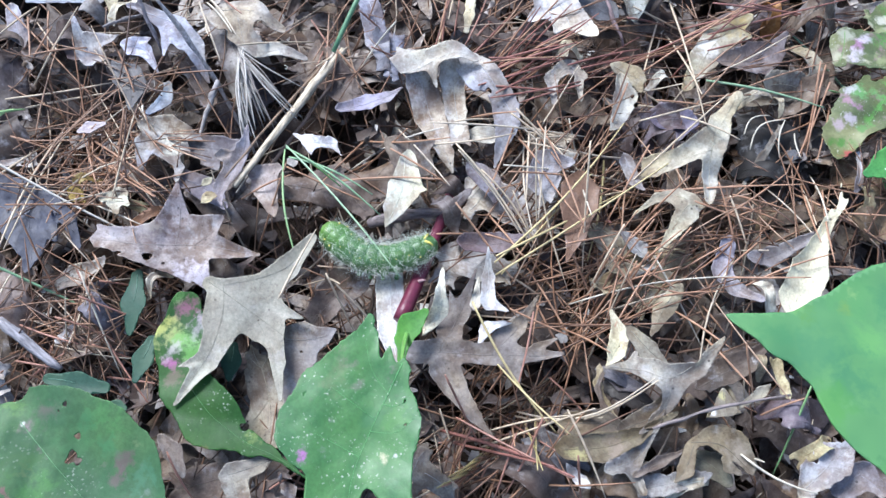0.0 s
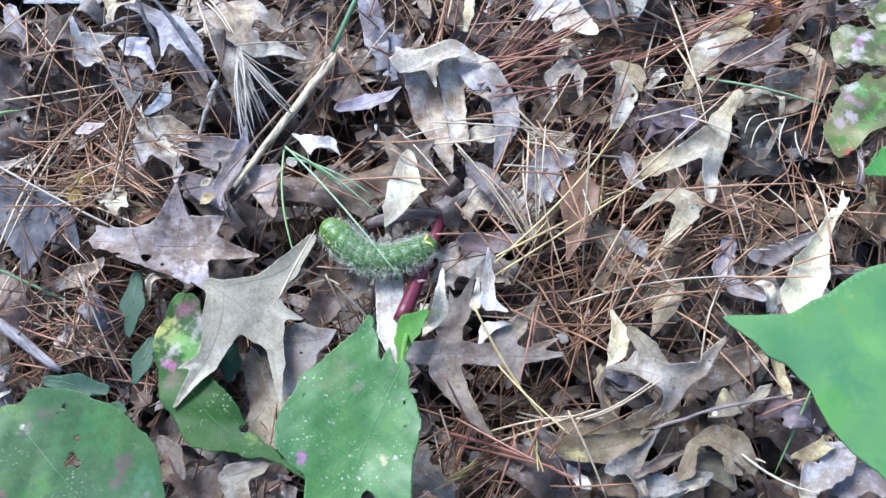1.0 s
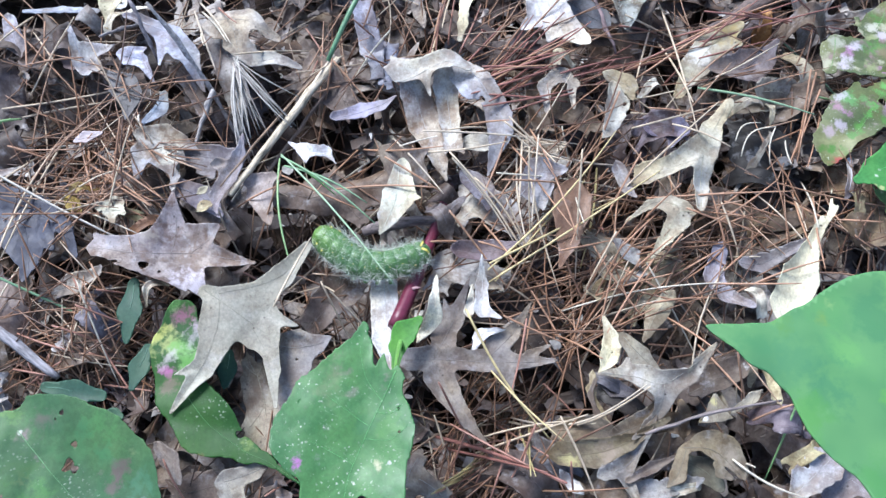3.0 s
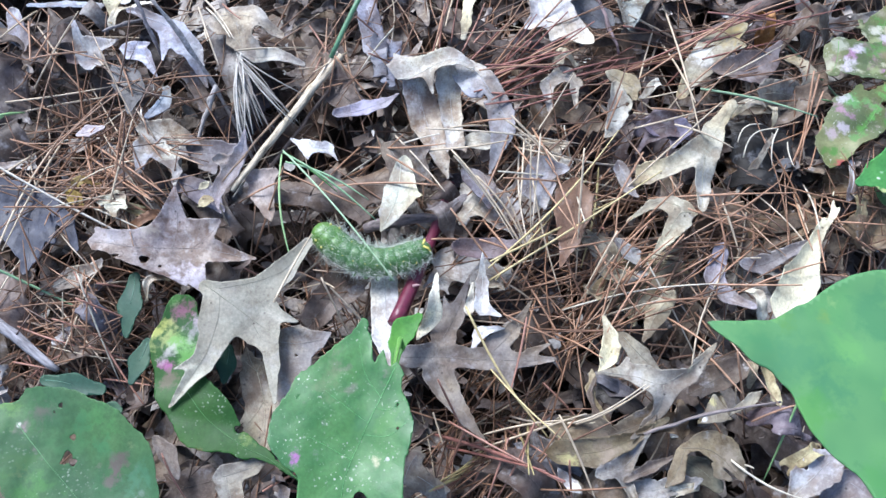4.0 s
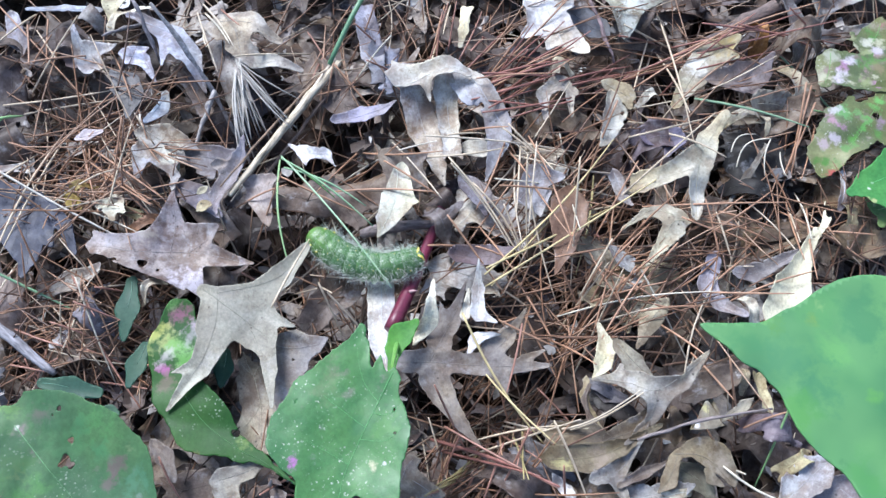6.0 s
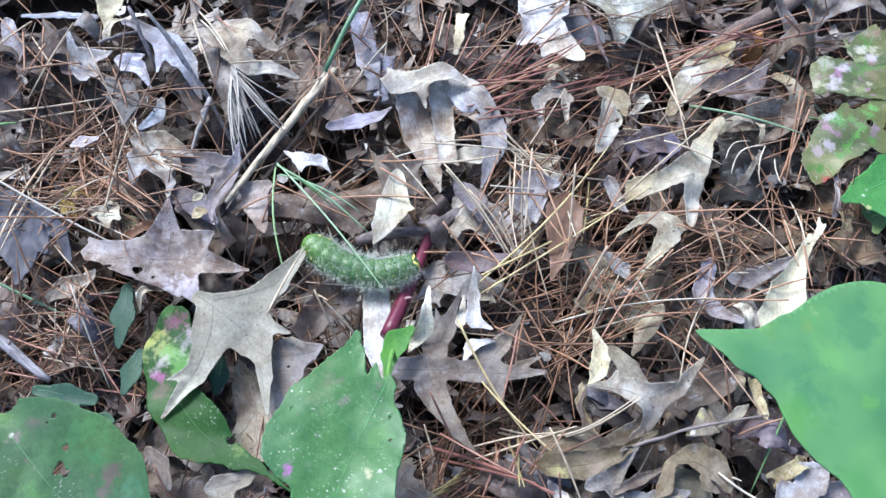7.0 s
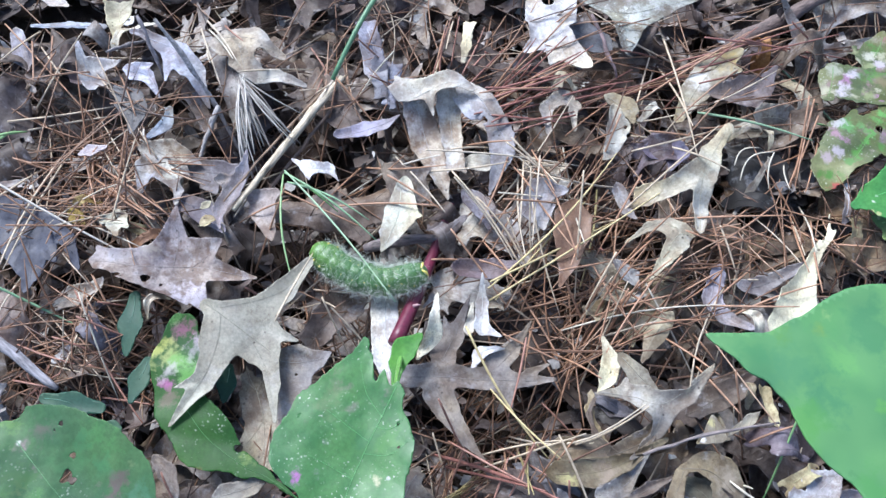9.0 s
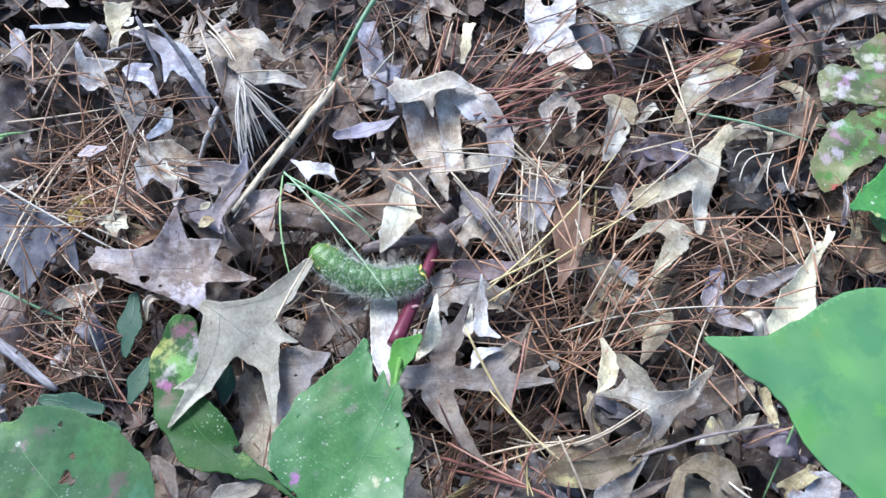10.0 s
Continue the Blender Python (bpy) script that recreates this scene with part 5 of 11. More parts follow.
lobed_leaf("grey-tan broad oak leaf with a round bay in its edge", (0.1195, -0.1076, 0.0180), 20.0, (0.206, 0.178, 0.129), [(-5.6, 9.2, 5.6, 9.2, 2.3, 4.3), (5.2, 8.3, 11.5, 1.2, 6.1, 6.8), (11.5, 1.2, 14.2, -8.3, 6.3, 3.5), (12.6, -9.3, 13.1, -12.6, 2, 0.5), (-6.9, 8.8, -15.4, -1, 2.5, 3.7), (-15.4, -1, -21, -3.5, 3, 0.5), (2.2, -3.4, 7.5, -9.5, 3.5, 1.5)], DRY_SMOOTH, cuts=[(-3.7, -1.8, -8.4, -6.9, 6, 5.4)], lifts=[(-14.9, 0.1, 7.5, 2), (10.7, -8.6, 10, -3)], marks=[(9.8, -2.2, 7.5, (0.3, 0.255, 0.2), 0.6), (-13, -0.6, 3.5, (0.42, 0.4, 0.3), 0.7)], veins=[[(-6.7, 9.8), (6.2, 3.6), (12.4, -9.7)], [(-5.9, 8.5), (-12.4, 1.8), (-19.1, -3.1)]], wave=0.6, curl=1.5, k=1.5, jag=0.35, fold=0.02)
lobed_leaf("greenish grey leaf seen through a bay", (0.1199, -0.1116, 0.0100), -22.1, (0.147, 0.141, 0.0998), [(-7.8, 2.5, 0.2, 2.5, 4.1, 6.1), (0.2, 2.5, 7.7, -2.5, 5.6, 3)], DRY_SMOOTH, veins=[[(-9.3, 3.3), (0.4, 1.8), (7.1, -2.2)]], wave=0.5, curl=1.0)
oak_leaf("bleached whitish pale leaf lobe in a heap", (0.1087, -0.1187, 0.0130), 13.7, (0.720, 0.696, 0.571), [(-7.5, 0, 7.5, 0, 3.5, 1.3)], DRY_SMOOTH, plain=True)
oak_leaf("brown folded oak leaf in a heap", (0.1110, -0.0854, 0.0080), -27.7, (0.210, 0.162, 0.113), [(-4.6, -4.3, 3.9, -4.3, 5.8, 4.7), (2.5, 2.5, -1.8, 6.2, 3.7, 0.8)], plain=True, curl=5)
lobed_leaf("bluish grey crumpled leaf in a heap", (0.0839, -0.1088, 0.0180), 22.9, (0.247, 0.238, 0.227), [(-11.5, 1, 1.4, 1, 3.2, 4), (1.4, 1, 16.5, 8.4, 3.5, 0.4), (-2.7, -2.6, -2.8, -13.7, 3.5, 2)], DRY, veins=[[(-12.2, 0.8), (1.8, 0.8), (14.9, 7.4)]], wave=1.3, curl=2.4, fold=0.2)
oak_leaf("brown mouldy oak leaf in a heap", (0.0806, -0.1164, 0.0090), 12.4, (0.210, 0.162, 0.113), [(-7.3, 3.5, 4.7, 3.5, 6.7, 5.1), (-6.7, 0.8, 9.3, -7.8, 6.2, 5.1)], curl=4)
oak_leaf("grey-tan dull oak leaf lobe in a heap", (0.0673, -0.0929, 0.0110), -3.6, (0.340, 0.299, 0.210), [(-7.8, -0, 7.8, -0, 3.7, 5.7)], plain=True, curl=3)
lobed_leaf("violet-brown narrow leaf in a heap", (0.0953, -0.1096, 0.0170), 27.0, (0.182, 0.15, 0.127), [(-12.8, 0.4, 0.4, 0.4, 1.5, 2.5), (0.4, 0.4, 12.9, -0.4, 2.3, 0.8)], DRY_SMOOTH, veins=[[(-13.2, 0.3), (0.2, 0.2), (11.8, -0.3)]], wave=0.6, curl=2.2, fold=0.15)
lobed_leaf("bluish white leaf pieces at the foot of a heap", (0.1017, -0.1163, 0.0140), 0.3, (0.294, 0.283, 0.27), [(-16.6, -2.7, -6.5, -2.7, 4.5, 5), (-6.5, -2.7, 10.1, 0.2, 4.5, 3.5), (10.1, 0.2, 16.6, 2.7, 2.5, 0.5)], DRY, veins=[[(-17.9, -3.2), (-4, -2.2), (14.5, 1.7)]], wave=1.0, curl=1.8, jag=0.8)
oak_leaf("violet-grey broad smooth dead leaf with a violet sheen", (0.1842, -0.1176, 0.0130), 35.4, (0.27, 0.255, 0.285), [(-8.2, 2.8, 3, 2.8, 6.5, 6.6), (2.2, 2, 3.1, -7.6, 5.5, 3.5)], DRY_SMOOTH, plain=True, wave=1.5)
oak_leaf("yellowish tan curled leaf edge", (0.1658, -0.1034, 0.0130), 27.9, (0.520, 0.470, 0.269), [(-5.5, -0, 5.5, -0, 3.6, 3.6)], curl=4)
oak_leaf("bleached whitish small bright leaf scrap", (0.0590, -0.1145, 0.0140), -45.7, (0.72, 0.71, 0.68), [(-3, 0, 3, 0, 2, 2.5)], wave=1)
oak_leaf("slate-grey dark smooth leaf under needles", (0.0520, -0.1043, 0.0080), -36.4, (0.2, 0.2, 0.225), [(-8.7, 0, 8.7, 0, 6.8, 6.7)], DRY_SMOOTH)
oak_leaf("cream-white pale fold of leaf over a green one", (-0.1399, -0.0199, 0.0130), 48.3, (0.78, 0.75, 0.6), [(-4.4, 0, 4.4, 0, 2.3, 2.6)], plain=True)
oak_leaf("pale grey bleached curled leaf edge", (-0.1838, -0.0147, 0.0110), 34.0, (0.56, 0.53, 0.47), [(-14, 1.5, 0.2, 1.5, 2.3, 5.8), (-0.1, 1, 13.9, -4, 5.8, 3.5)], plain=True, curl=4)
oak_leaf("violet-grey decayed leaf in shade", (-0.1698, -0.0267, 0.0080), -41.8, (0.27, 0.255, 0.285), [(-0.2, -4.3, 13.1, -4.3, 6.8, 6.2), (-8.5, 0.5, -4.4, 8.2, 5.2, 4)], wave=2)
oak_leaf("bleached whitish small leaf scrap", (-0.1827, -0.0460, 0.0120), 34.0, (0.72, 0.71, 0.68), [(-2.9, 0, 2.9, 0, 1.7, 2.2)])
oak_leaf("pale grey skeletonised leaf scrap", (-0.2222, 0.0489, 0.0120), 11.4, (0.56, 0.53, 0.47), [(-6, -0, 6, -0, 2.4, 4.3)], holes=[(-2.4, -1.1, 1.2), (1.5, -0.8, 1.2), (4.5, -0.7, 0.9)], plain=True)
oak_leaf("dull yellow leaf scrap in needles", (-0.1848, 0.0345, 0.0110), 39.5, (0.45, 0.34, 0.13), [(-3.9, 0, 3.9, 0, 2.7, 2.4)])
oak_leaf("crackled yellow-white leaf scrap", (-0.1617, 0.0232, 0.0120), -13.1, (0.62, 0.58, 0.34), [(-7.2, -0, 7.2, -0, 2.7, 3.2)], plain=True, wave=0.6)
oak_leaf("rolled rust-brown oak leaf edge", (-0.1489, 0.0145, 0.0140), 35.4, (0.24, 0.13, 0.075), [(-7.2, 0, 7.2, 0, 2.3, 2.6)], DRY_SMOOTH, plain=True, curl=3)
litter_needles("needle_drift", 50, 41, (0.019, 0.083, 0.251, 0.145), 0.003, FRESH, 17, 0.22, (0.06, 0.12), "drift of pine needles lying one way over leaves")
litter_needles("needle_thatch", 120, 42, (-0.218, 0.012, -0.141, 0.102), 0.002, FRESH, None, 0.3, (0.045, 0.1), "thatch of short rusty pine needles")
litter_needles("needle_thatch", 110, 43, (-0.209, -0.071, -0.139, -0.010), 0.002, FRESH, None, 0.3, (0.02, 0.06), "thatch of short rusty pine needles")
litter_needles("needle_heap", 70, 44, (0.029, -0.048, 0.137, 0.075), 0.003, FRESH, None, 0.3, (0.05, 0.11), "heap of crossed tan pine needles")
litter_needles("needle_drift", 40, 45, (0.029, -0.037, 0.111, 0.058), 0.004, FRESH, 38, 0.35, (0.06, 0.12), "drift of pine needles lying one way over leaves")
litter_needles("needle_drift", 43, 46, (-0.069, 0.112, 0.039, 0.154), 0.003, FRESH, 70, 0.35, (0.04, 0.1), "drift of pine needles standing between leaves")
litter_needles("needle_heap", 70, 47, (0.119, -0.013, 0.230, 0.034), 0.002, FRESH, None, 0.3, (0.03, 0.08), "heap of crossed tan pine needles")
litter_needles("needle_heap", 50, 48, (0.002, -0.120, 0.063, -0.071), 0.002, FRESH, 50, 0.5, (0.04, 0.09), "heap of crossed tan pine needles")
litter_needles("needle_heap", 16, 49, (-0.076, -0.049, -0.022, -0.007), 0.002, FRESH, None, 0.5, (0.03, 0.07), "sparse crossed pine needles in shade")
lobed_leaf("rust-brown smooth pointed dead leaf crossed by needles", (0.0635, 0.0034, 0.0240), -96.9, (0.215, 0.125, 0.078), [(-20.7, 2, -8.8, 2, 9.5, 9.1), (-8.8, 2, 5, 1.1, 8.5, 5.5), (5, 1.1, 20, -1.9, 5.2, 0.4)], DRY_FINE, cuts=[(-18.3, -10.8, -16.3, -8.4, 2.4, 0.9)], veins=[[(-28.5, 3.2), (-7.3, 2.1), (17.3, -1.3)]], wave=0.5, curl=1.0, fold=0.06, jag=0.4)
lobed_leaf("pale grey flat leaf crossed by needles", (0.0535, 0.0280, 0.0200), 49.7, (0.43, 0.42, 0.43), [(-6.4, 7.6, 8.3, 7.6, 3, 8), (8.3, 7.6, 15.3, -0.7, 6.7, 3.1), (-1.8, 2.2, -8.5, -7, 9.1, 0.9)], DRY, veins=[[(-9.8, 6.7), (7, 6.6), (15.9, -0.3)]], wave=0.8, curl=1.4, k=1.6, fold=0.05)
lobed_leaf("dull violet-brown leaf under the needle heap", (0.0251, -0.0015, 0.0180), 0.0, (0.2, 0.155, 0.16), [(-14.4, -1.5, 3.7, -1.5, 4.7, 5.8), (3.7, -1.5, 14.4, 1.5, 4.4, 0.9)], DRY_SMOOTH, veins=[[(-15.2, -1.5), (3.7, -1.5), (13.3, 1.2)]], wave=0.9, curl=1.8)
lobed_leaf("pale grey crumpled leaf under needles", (0.0968, 0.0327, 0.0170), -71.5, (0.42, 0.41, 0.43), [(-9, -1.2, 3, -1.2, 4, 3.3), (3, -1.2, 8.8, 1.2, 2.7, 0.6)], DRY, veins=[[(-10.7, -1.2), (6.8, 0.2)]], wave=1.0, curl=2.0)
lobed_leaf("yellowish mouldy leaf under needles", (0.0922, -0.0156, 0.0150), -11.7, (0.4, 0.36, 0.26), [(-11.3, -1.1, 0.4, -1.1, 2.9, 4.3), (0.4, -1.1, 10.9, 3.5, 3.7, 1.1)], DRY_OLD, veins=[[(-12.1, -1.3), (9.7, 2.6)]], wave=0.8, curl=1.5, jag=0.8)
lobed_leaf("grey mouldy leaf scrap under needles", (0.0940, -0.0051, 0.0160), -49.8, (0.36, 0.36, 0.33), [(-8.2, 0.8, 1.7, 0.8, 2.3, 4.4), (1.7, 0.8, 8.1, -0.8, 3.5, 1.2)], DRY_OLD, veins=[[(-8.6, 0.8), (6.9, -0.4)]], wave=0.8, curl=1.6, jag=0.8)
lobed_leaf("violet-grey leaf under tan needles", (0.0205, 0.0293, 0.0160), -37.0, (0.3, 0.28, 0.31), [(-9.7, 3.9, 1.1, 3.9, 4.3, 6.7), (1.1, 3.9, 9.6, -3.8, 5.5, 1.2)], DRY, veins=[[(-11.6, 4.5), (8.2, -2.9)]], wave=0.8, curl=1.5)
lobed_leaf("pinkish brown mould-dusted oak leaf with insect holes", (-0.1307, 0.0016, 0.0200), -6.2, (0.35, 0.305, 0.285), [(-39.3, -4.9, -16.7, -4.9, 5.1, 8.9), (-16.7, -4.9, 5.4, -1, 9.5, 12.4), (-4.8, 5.7, -5.9, 27.5, 10.2, 0.9), (8.4, 4.6, 20.9, 12.2, 10.7, 0.9), (14.3, -2.1, 40.9, -3.8, 7.1, 0.6), (7.1, -8.4, 19.7, -24.7, 9.9, 0.7), (-1.9, -6.3, 8.5, -20.3, 9.4, 2.6), (-34.8, -2.2, -41.2, 2, 3, 0.9), (-25.9, -8.4, 3.5, -11.2, 5.9, 9.3)], DRY_OLD, holes=[(-12.9, -11.8, 2.2), (-26.7, -13.9, 1.5), (-25.4, -12.6, 1.2), (-5, -13.7, 0.9), (4, -9.7, 0.6)], lifts=[(-5.6, 26.2, 9.2, 5), (20.9, 12.2, 9, 4), (40.9, -3.8, 10.2, -2), (19.1, -23.5, 7.1, -3), (-10.5, 5.1, 12, 3)], marks=[(11.5, -17.5, 10.4, (0.55, 0.51, 0.56), 0.75), (-30.8, -0.9, 6, (0.3, 0.28, 0.3), 0.5), (-14.4, 3.1, 5.4, (0.46, 0.41, 0.34), 0.5), (-13.4, -12.2, 3.5, (0.2, 0.15, 0.12), 0.6), (-2.7, -3.4, 22.1, (0.12, 0.09, 0.08), -0.55), (-23.3, -7.2, 14.8, (0.1, 0.08, 0.07), -0.7), (12, -16.9, 10.4, (0.58, 0.55, 0.58), -0.6), (5.1, 0.6, 11.8, (0.5, 0.46, 0.42), -0.4)], veins=[[(-39.7, -5.6), (-16.5, -5.5), (5.4, -1), (39.8, -3.6)], [(-2.8, -2.8), (-2.9, 12.2), (-5.4, 25.3)], [(6.8, -0.8), (15.3, 6.3), (20, 11.2)], [(-2.7, -3.4), (11.3, -14), (18.4, -23)]], wave=1.1, curl=1.6, jag=0.4, k=2.0, cell=0.9, fold=0.02, arch=2)
lobed_leaf("grey-violet oak leaf lobe under a larger leaf", (-0.0622, -0.0655, 0.0190), -1.3, (0.33, 0.305, 0.285), [(-14.4, 13.1, -3.6, 13.1, 7.1, 9.3), (-3.6, 13.1, 6.3, 16.1, 8.8, 3.8), (6.3, 16.1, 11.5, 19.1, 3.3, 0.6), (-5.7, 6.4, -8, -7.2, 9.2, 5.3), (-8, -7.2, -9, -18.4, 4.5, 0.8)], DRY_SMOOTH, holes=[(-4.5, 8.4, 0.8), (-0.7, 10.7, 0.4)], marks=[(-0.6, 9.3, 6, (0.2, 0.185, 0.18), 0.6), (-6.7, -9.9, 5.3, (0.33, 0.32, 0.33), 0.5)], veins=[[(-12.7, 14.5), (-3.7, 13.9), (8.2, 16.5)]], wave=0.8, curl=0.6, jag=0.3, fold=0.0, arch=0)
# the cream mark paints the light caught by the lower-left lobe
lobed_leaf("smooth grey-tan large deep-lobed oak leaf", (-0.0925, -0.0453, 0.0280), -36.3, (0.325, 0.31, 0.245), [(-24.7, 4.8, -4.1, 4.8, 3.4, 10.4), (-4.1, 4.8, 11.5, 5.2, 11, 7.6), (-4.2, 11, 0, 32.6, 7.7, 5.6), (0, 32.6, -0, 50.8, 5.6, 2.6), (-7.6, -2, -0.5, -23.9, 9.3, 5), (-0.5, -23.9, 0, -47.3, 4.8, 0.8), (9.8, 3.9, 25.6, -6.3, 8.1, 4.5), (25.6, -6.3, 37.9, -17.7, 3.7, 1), (-4, -26.5, -9.1, -33.6, 2.9, 0.3), (10.6, 14.2, 21.9, 17.7, 3.8, 0.3), (-19, 5.4, -5.1, 16, 3.9, 6.7), (-1.4, 7.8, 5.5, 13.6, 11, 6), (-18.3, 0.6, -11.3, -8.2, 3.3, 4.9)], DRY_FINE, cuts=[(13.8, -11, 27.4, -25.5, 8, 12.1), (14.5, -14.8, 15.1, -29.4, 8.2, 10.4)], lifts=[(-0.3, -46.6, 10.4, -3)], marks=[(1.2, -35.8, 12, (0.47, 0.46, 0.37), 0.6), (3.1, 27, 8.4, (0.27, 0.255, 0.2), 0.4)], veins=[[(-26.7, 5.4), (-6.7, 5.7), (10.5, 6.2), (21.4, 5.7)], [(-18.3, 7.7), (-8.3, 19.6), (-1, 31.8), (0.5, 46.8)], [(-18.3, 7.7), (-9.4, -3.3), (-2.3, -21.9), (0.2, -44.9)], [(0.4, 5.7), (16.9, -1), (34.2, -14.6)]], wave=0.5, curl=1.2, jag=0.25, cell=0.9, k=2.0, arch=0.5, fold=0.0, sharp=0.1)
lobed_leaf("cream-white pointed curled leaf lobe", (-0.0181, 0.0234, 0.0240), -92.7, (0.66, 0.66, 0.53), [(-18.8, 0.1, -2.7, 0.1, 3.7, 7.8), (0.5, -0.8, 11, -5.7, 8.4, 5.3), (11, -5.7, 18.6, -9, 4.4, 0.6), (-0.5, 1.4, 0.9, 10.5, 5.1, 0.4)], DRY_SMOOTH, lifts=[(-4.2, -1.7, 9, 3), (19.2, -9, 7.3, -4)], marks=[(-16.5, -0.3, 4.3, (0.3, 0.27, 0.23), 0.7)], veins=[[(-17.1, -1.5), (0.6, -1.9), (16.7, -8)]], wave=0.4, curl=1.4, fold=0.04, jag=0.3)
lobed_leaf("grey long brown-stained oak leaf lobe", (-0.0057, 0.0694, 0.0160), -70.1, (0.42, 0.395, 0.38), [(-37, 1.1, -17.1, 1.1, 4.4, 8.2), (-17.1, 1.1, -1, -0.6, 8.2, 8.4), (-1, -0.6, 24.2, -0.7, 8.1, 4.1), (24.2, -0.7, 34.9, -1.1, 3.4, 0.6)], DRY_OLD, lifts=[(-28.3, 1.7, 16, 13)], veins=[[(-24.6, 1.4), (-0.9, -0.3), (31.2, -0.9)]], wave=1.0, curl=1.5, fold=-0.05)
lobed_leaf("pale grey ragged-ended oak leaf lobe", (0.0085, 0.0747, 0.0200), -77.7, (0.54, 0.52, 0.48), [(-28.5, -0.5, -12.5, -0.5, 3.7, 6.2), (-12.5, -0.5, 4.9, -2.7, 6.2, 5.4), (4.9, -2.7, 18.6, -3.3, 5.1, 4.7), (18.9, -1.8, 27.3, 0.5, 2.5, 0.3), (18, -6.1, 23.1, -9, 2.5, 0.3)], DRY_OLD, lifts=[(-23.2, 0.2, 15.9, 10)], veins=[[(-19.5, 0.6), (3.2, -2.1), (21.3, -3.3)]], wave=0.8, curl=1.5, fold=-0.08)
# drape of the cream crown below; its shade is put into the bluish grey
lobed_leaf("torn oak leaf arm hanging from an arched leaf, shade painted bluish grey", (0.0231, 0.0672, 0.0260), -44.8, (0.44, 0.44, 0.47), [(-27.4, 12.1, -14.9, 12.1, 7.2, 9.7), (-14.9, 12.1, 4.4, 7, 9, 8.2), (5, 7.6, 14.6, 0.5, 7.6, 5.6), (13.6, -0.5, 21.1, -16.6, 4.7, 0.5)], DRY_SMOOTH, cuts=[(-5.5, -0.9, 6.5, -9.8, 6.6, 6.5)], holes=[(-6, 7.2, 1.6), (-9.6, 0.8, 1.3)], lifts=[(-17.3, 14.6, 13, 6), (20.9, -16.3, 12.2, -8)], veins=[[(-27.8, 16.7), (-5.8, 11.3), (11, 6.4), (18.7, -7.9)]], wave=0.8, curl=1.5, jag=0.7)
oak_leaf("dark brown dull oak leaf beside a bright scrap", (0.0178, 0.1310, 0.0100), -26.0, (0.13, 0.1, 0.085), [(-14.6, 3.4, 8.9, 3.4, 9.7, 8.9), (-2.5, 0.5, 8.2, -7.2, 7, 3.2)], wave=2)
oak_leaf("bright cream-white leaf scrap over a hollow", (0.0150, 0.1369, 0.0140), -97.6, (0.78, 0.75, 0.6), [(-14.7, 0.2, 2.8, 0.2, 3.9, 2.9), (2.8, 0.2, 9.1, -0.6, 2.5, 0.9)], DRY_SMOOTH, plain=True, curl=2)
lobed_leaf("cream-topped crown of an arched oak leaf draped over others", (-0.0028, 0.0910, 0.0340), -11.1, (0.6, 0.575, 0.49), [(-18.3, -0.1, -7.2, -0.1, 6.1, 5.1), (-7.2, -0.1, 7.9, 7, 5.1, 5.5), (7.9, 7, 19.6, 5, 4.8, 2.2), (-2.6, -0.7, 2.4, -11.3, 3.9, 0.4), (-19.3, 4, -22.5, 7.7, 2.6, 0.7)], DRY_SMOOTH, lifts=[(7.1, 10.8, 13, 4), (2.1, -11.4, 6.3, -5), (-15.1, -9.4, 8, -4)], veins=[[(-17.8, -6.4), (-6.7, -2.5), (8.1, 5.6), (17.7, 5.7)]], wave=0.7, curl=1.5, jag=0.5)
lobed_leaf("cream-white leaf scrap under an arched lobe", (0.0213, 0.0595, 0.0120), -10.6, (0.64, 0.61, 0.49), [(-4.7, -0, 4.7, -0, 4.8, 4.8)], DRY_SMOOTH, veins=[[(-6.2, -0.3), (4.7, -0)]], wave=0.5)
lobed_leaf("yellowish tan curled three-armed oak leaf", (0.1234, 0.0425, 0.0240), -127.7, (0.53, 0.49, 0.365), [(-38.7, 3.6, -22.6, 3.6, 2.5, 4.4), (-22.6, 3.6, -7.5, 8.2, 5.6, 6.7), (-7.5, 8.2, 6.5, 16.1, 5.8, 4.5), (6.5, 16.1, 17.1, 22.3, 4.2, 2.1), (-7.5, 5.5, 7.2, -2, 6.7, 4.8), (7.2, -2, 14.9, -10.4, 4.8, 6.1), (14.9, -10.4, 14.6, -15.3, 5.4, 2.4), (16.3, -9.6, 23, -12.6, 4.2, 0.9)], DRY_SMOOTH, cuts=[(11.3, 8.9, 17.5, 12.1, 2.4, 3.6)], lifts=[(-38.5, 3.3, 9.5, 8), (-13.4, 5.2, 12.3, 6), (18.4, -14.9, 12.1, -4), (0.6, 18.7, 5.4, -7)], marks=[(6.4, 16.4, 7.8, (0.62, 0.62, 0.58), 0.6), (14.9, -10.4, 6.1, (0.46, 0.38, 0.26), 0.5)], veins=[[(16.7, 22.4), (3.8, 14.5), (-10.6, 6.9), (-36.3, 3.3)], [(-6.1, 9), (7.2, -2), (17.5, -13.8)]], wave=0.7, curl=2.5, k=2.0)
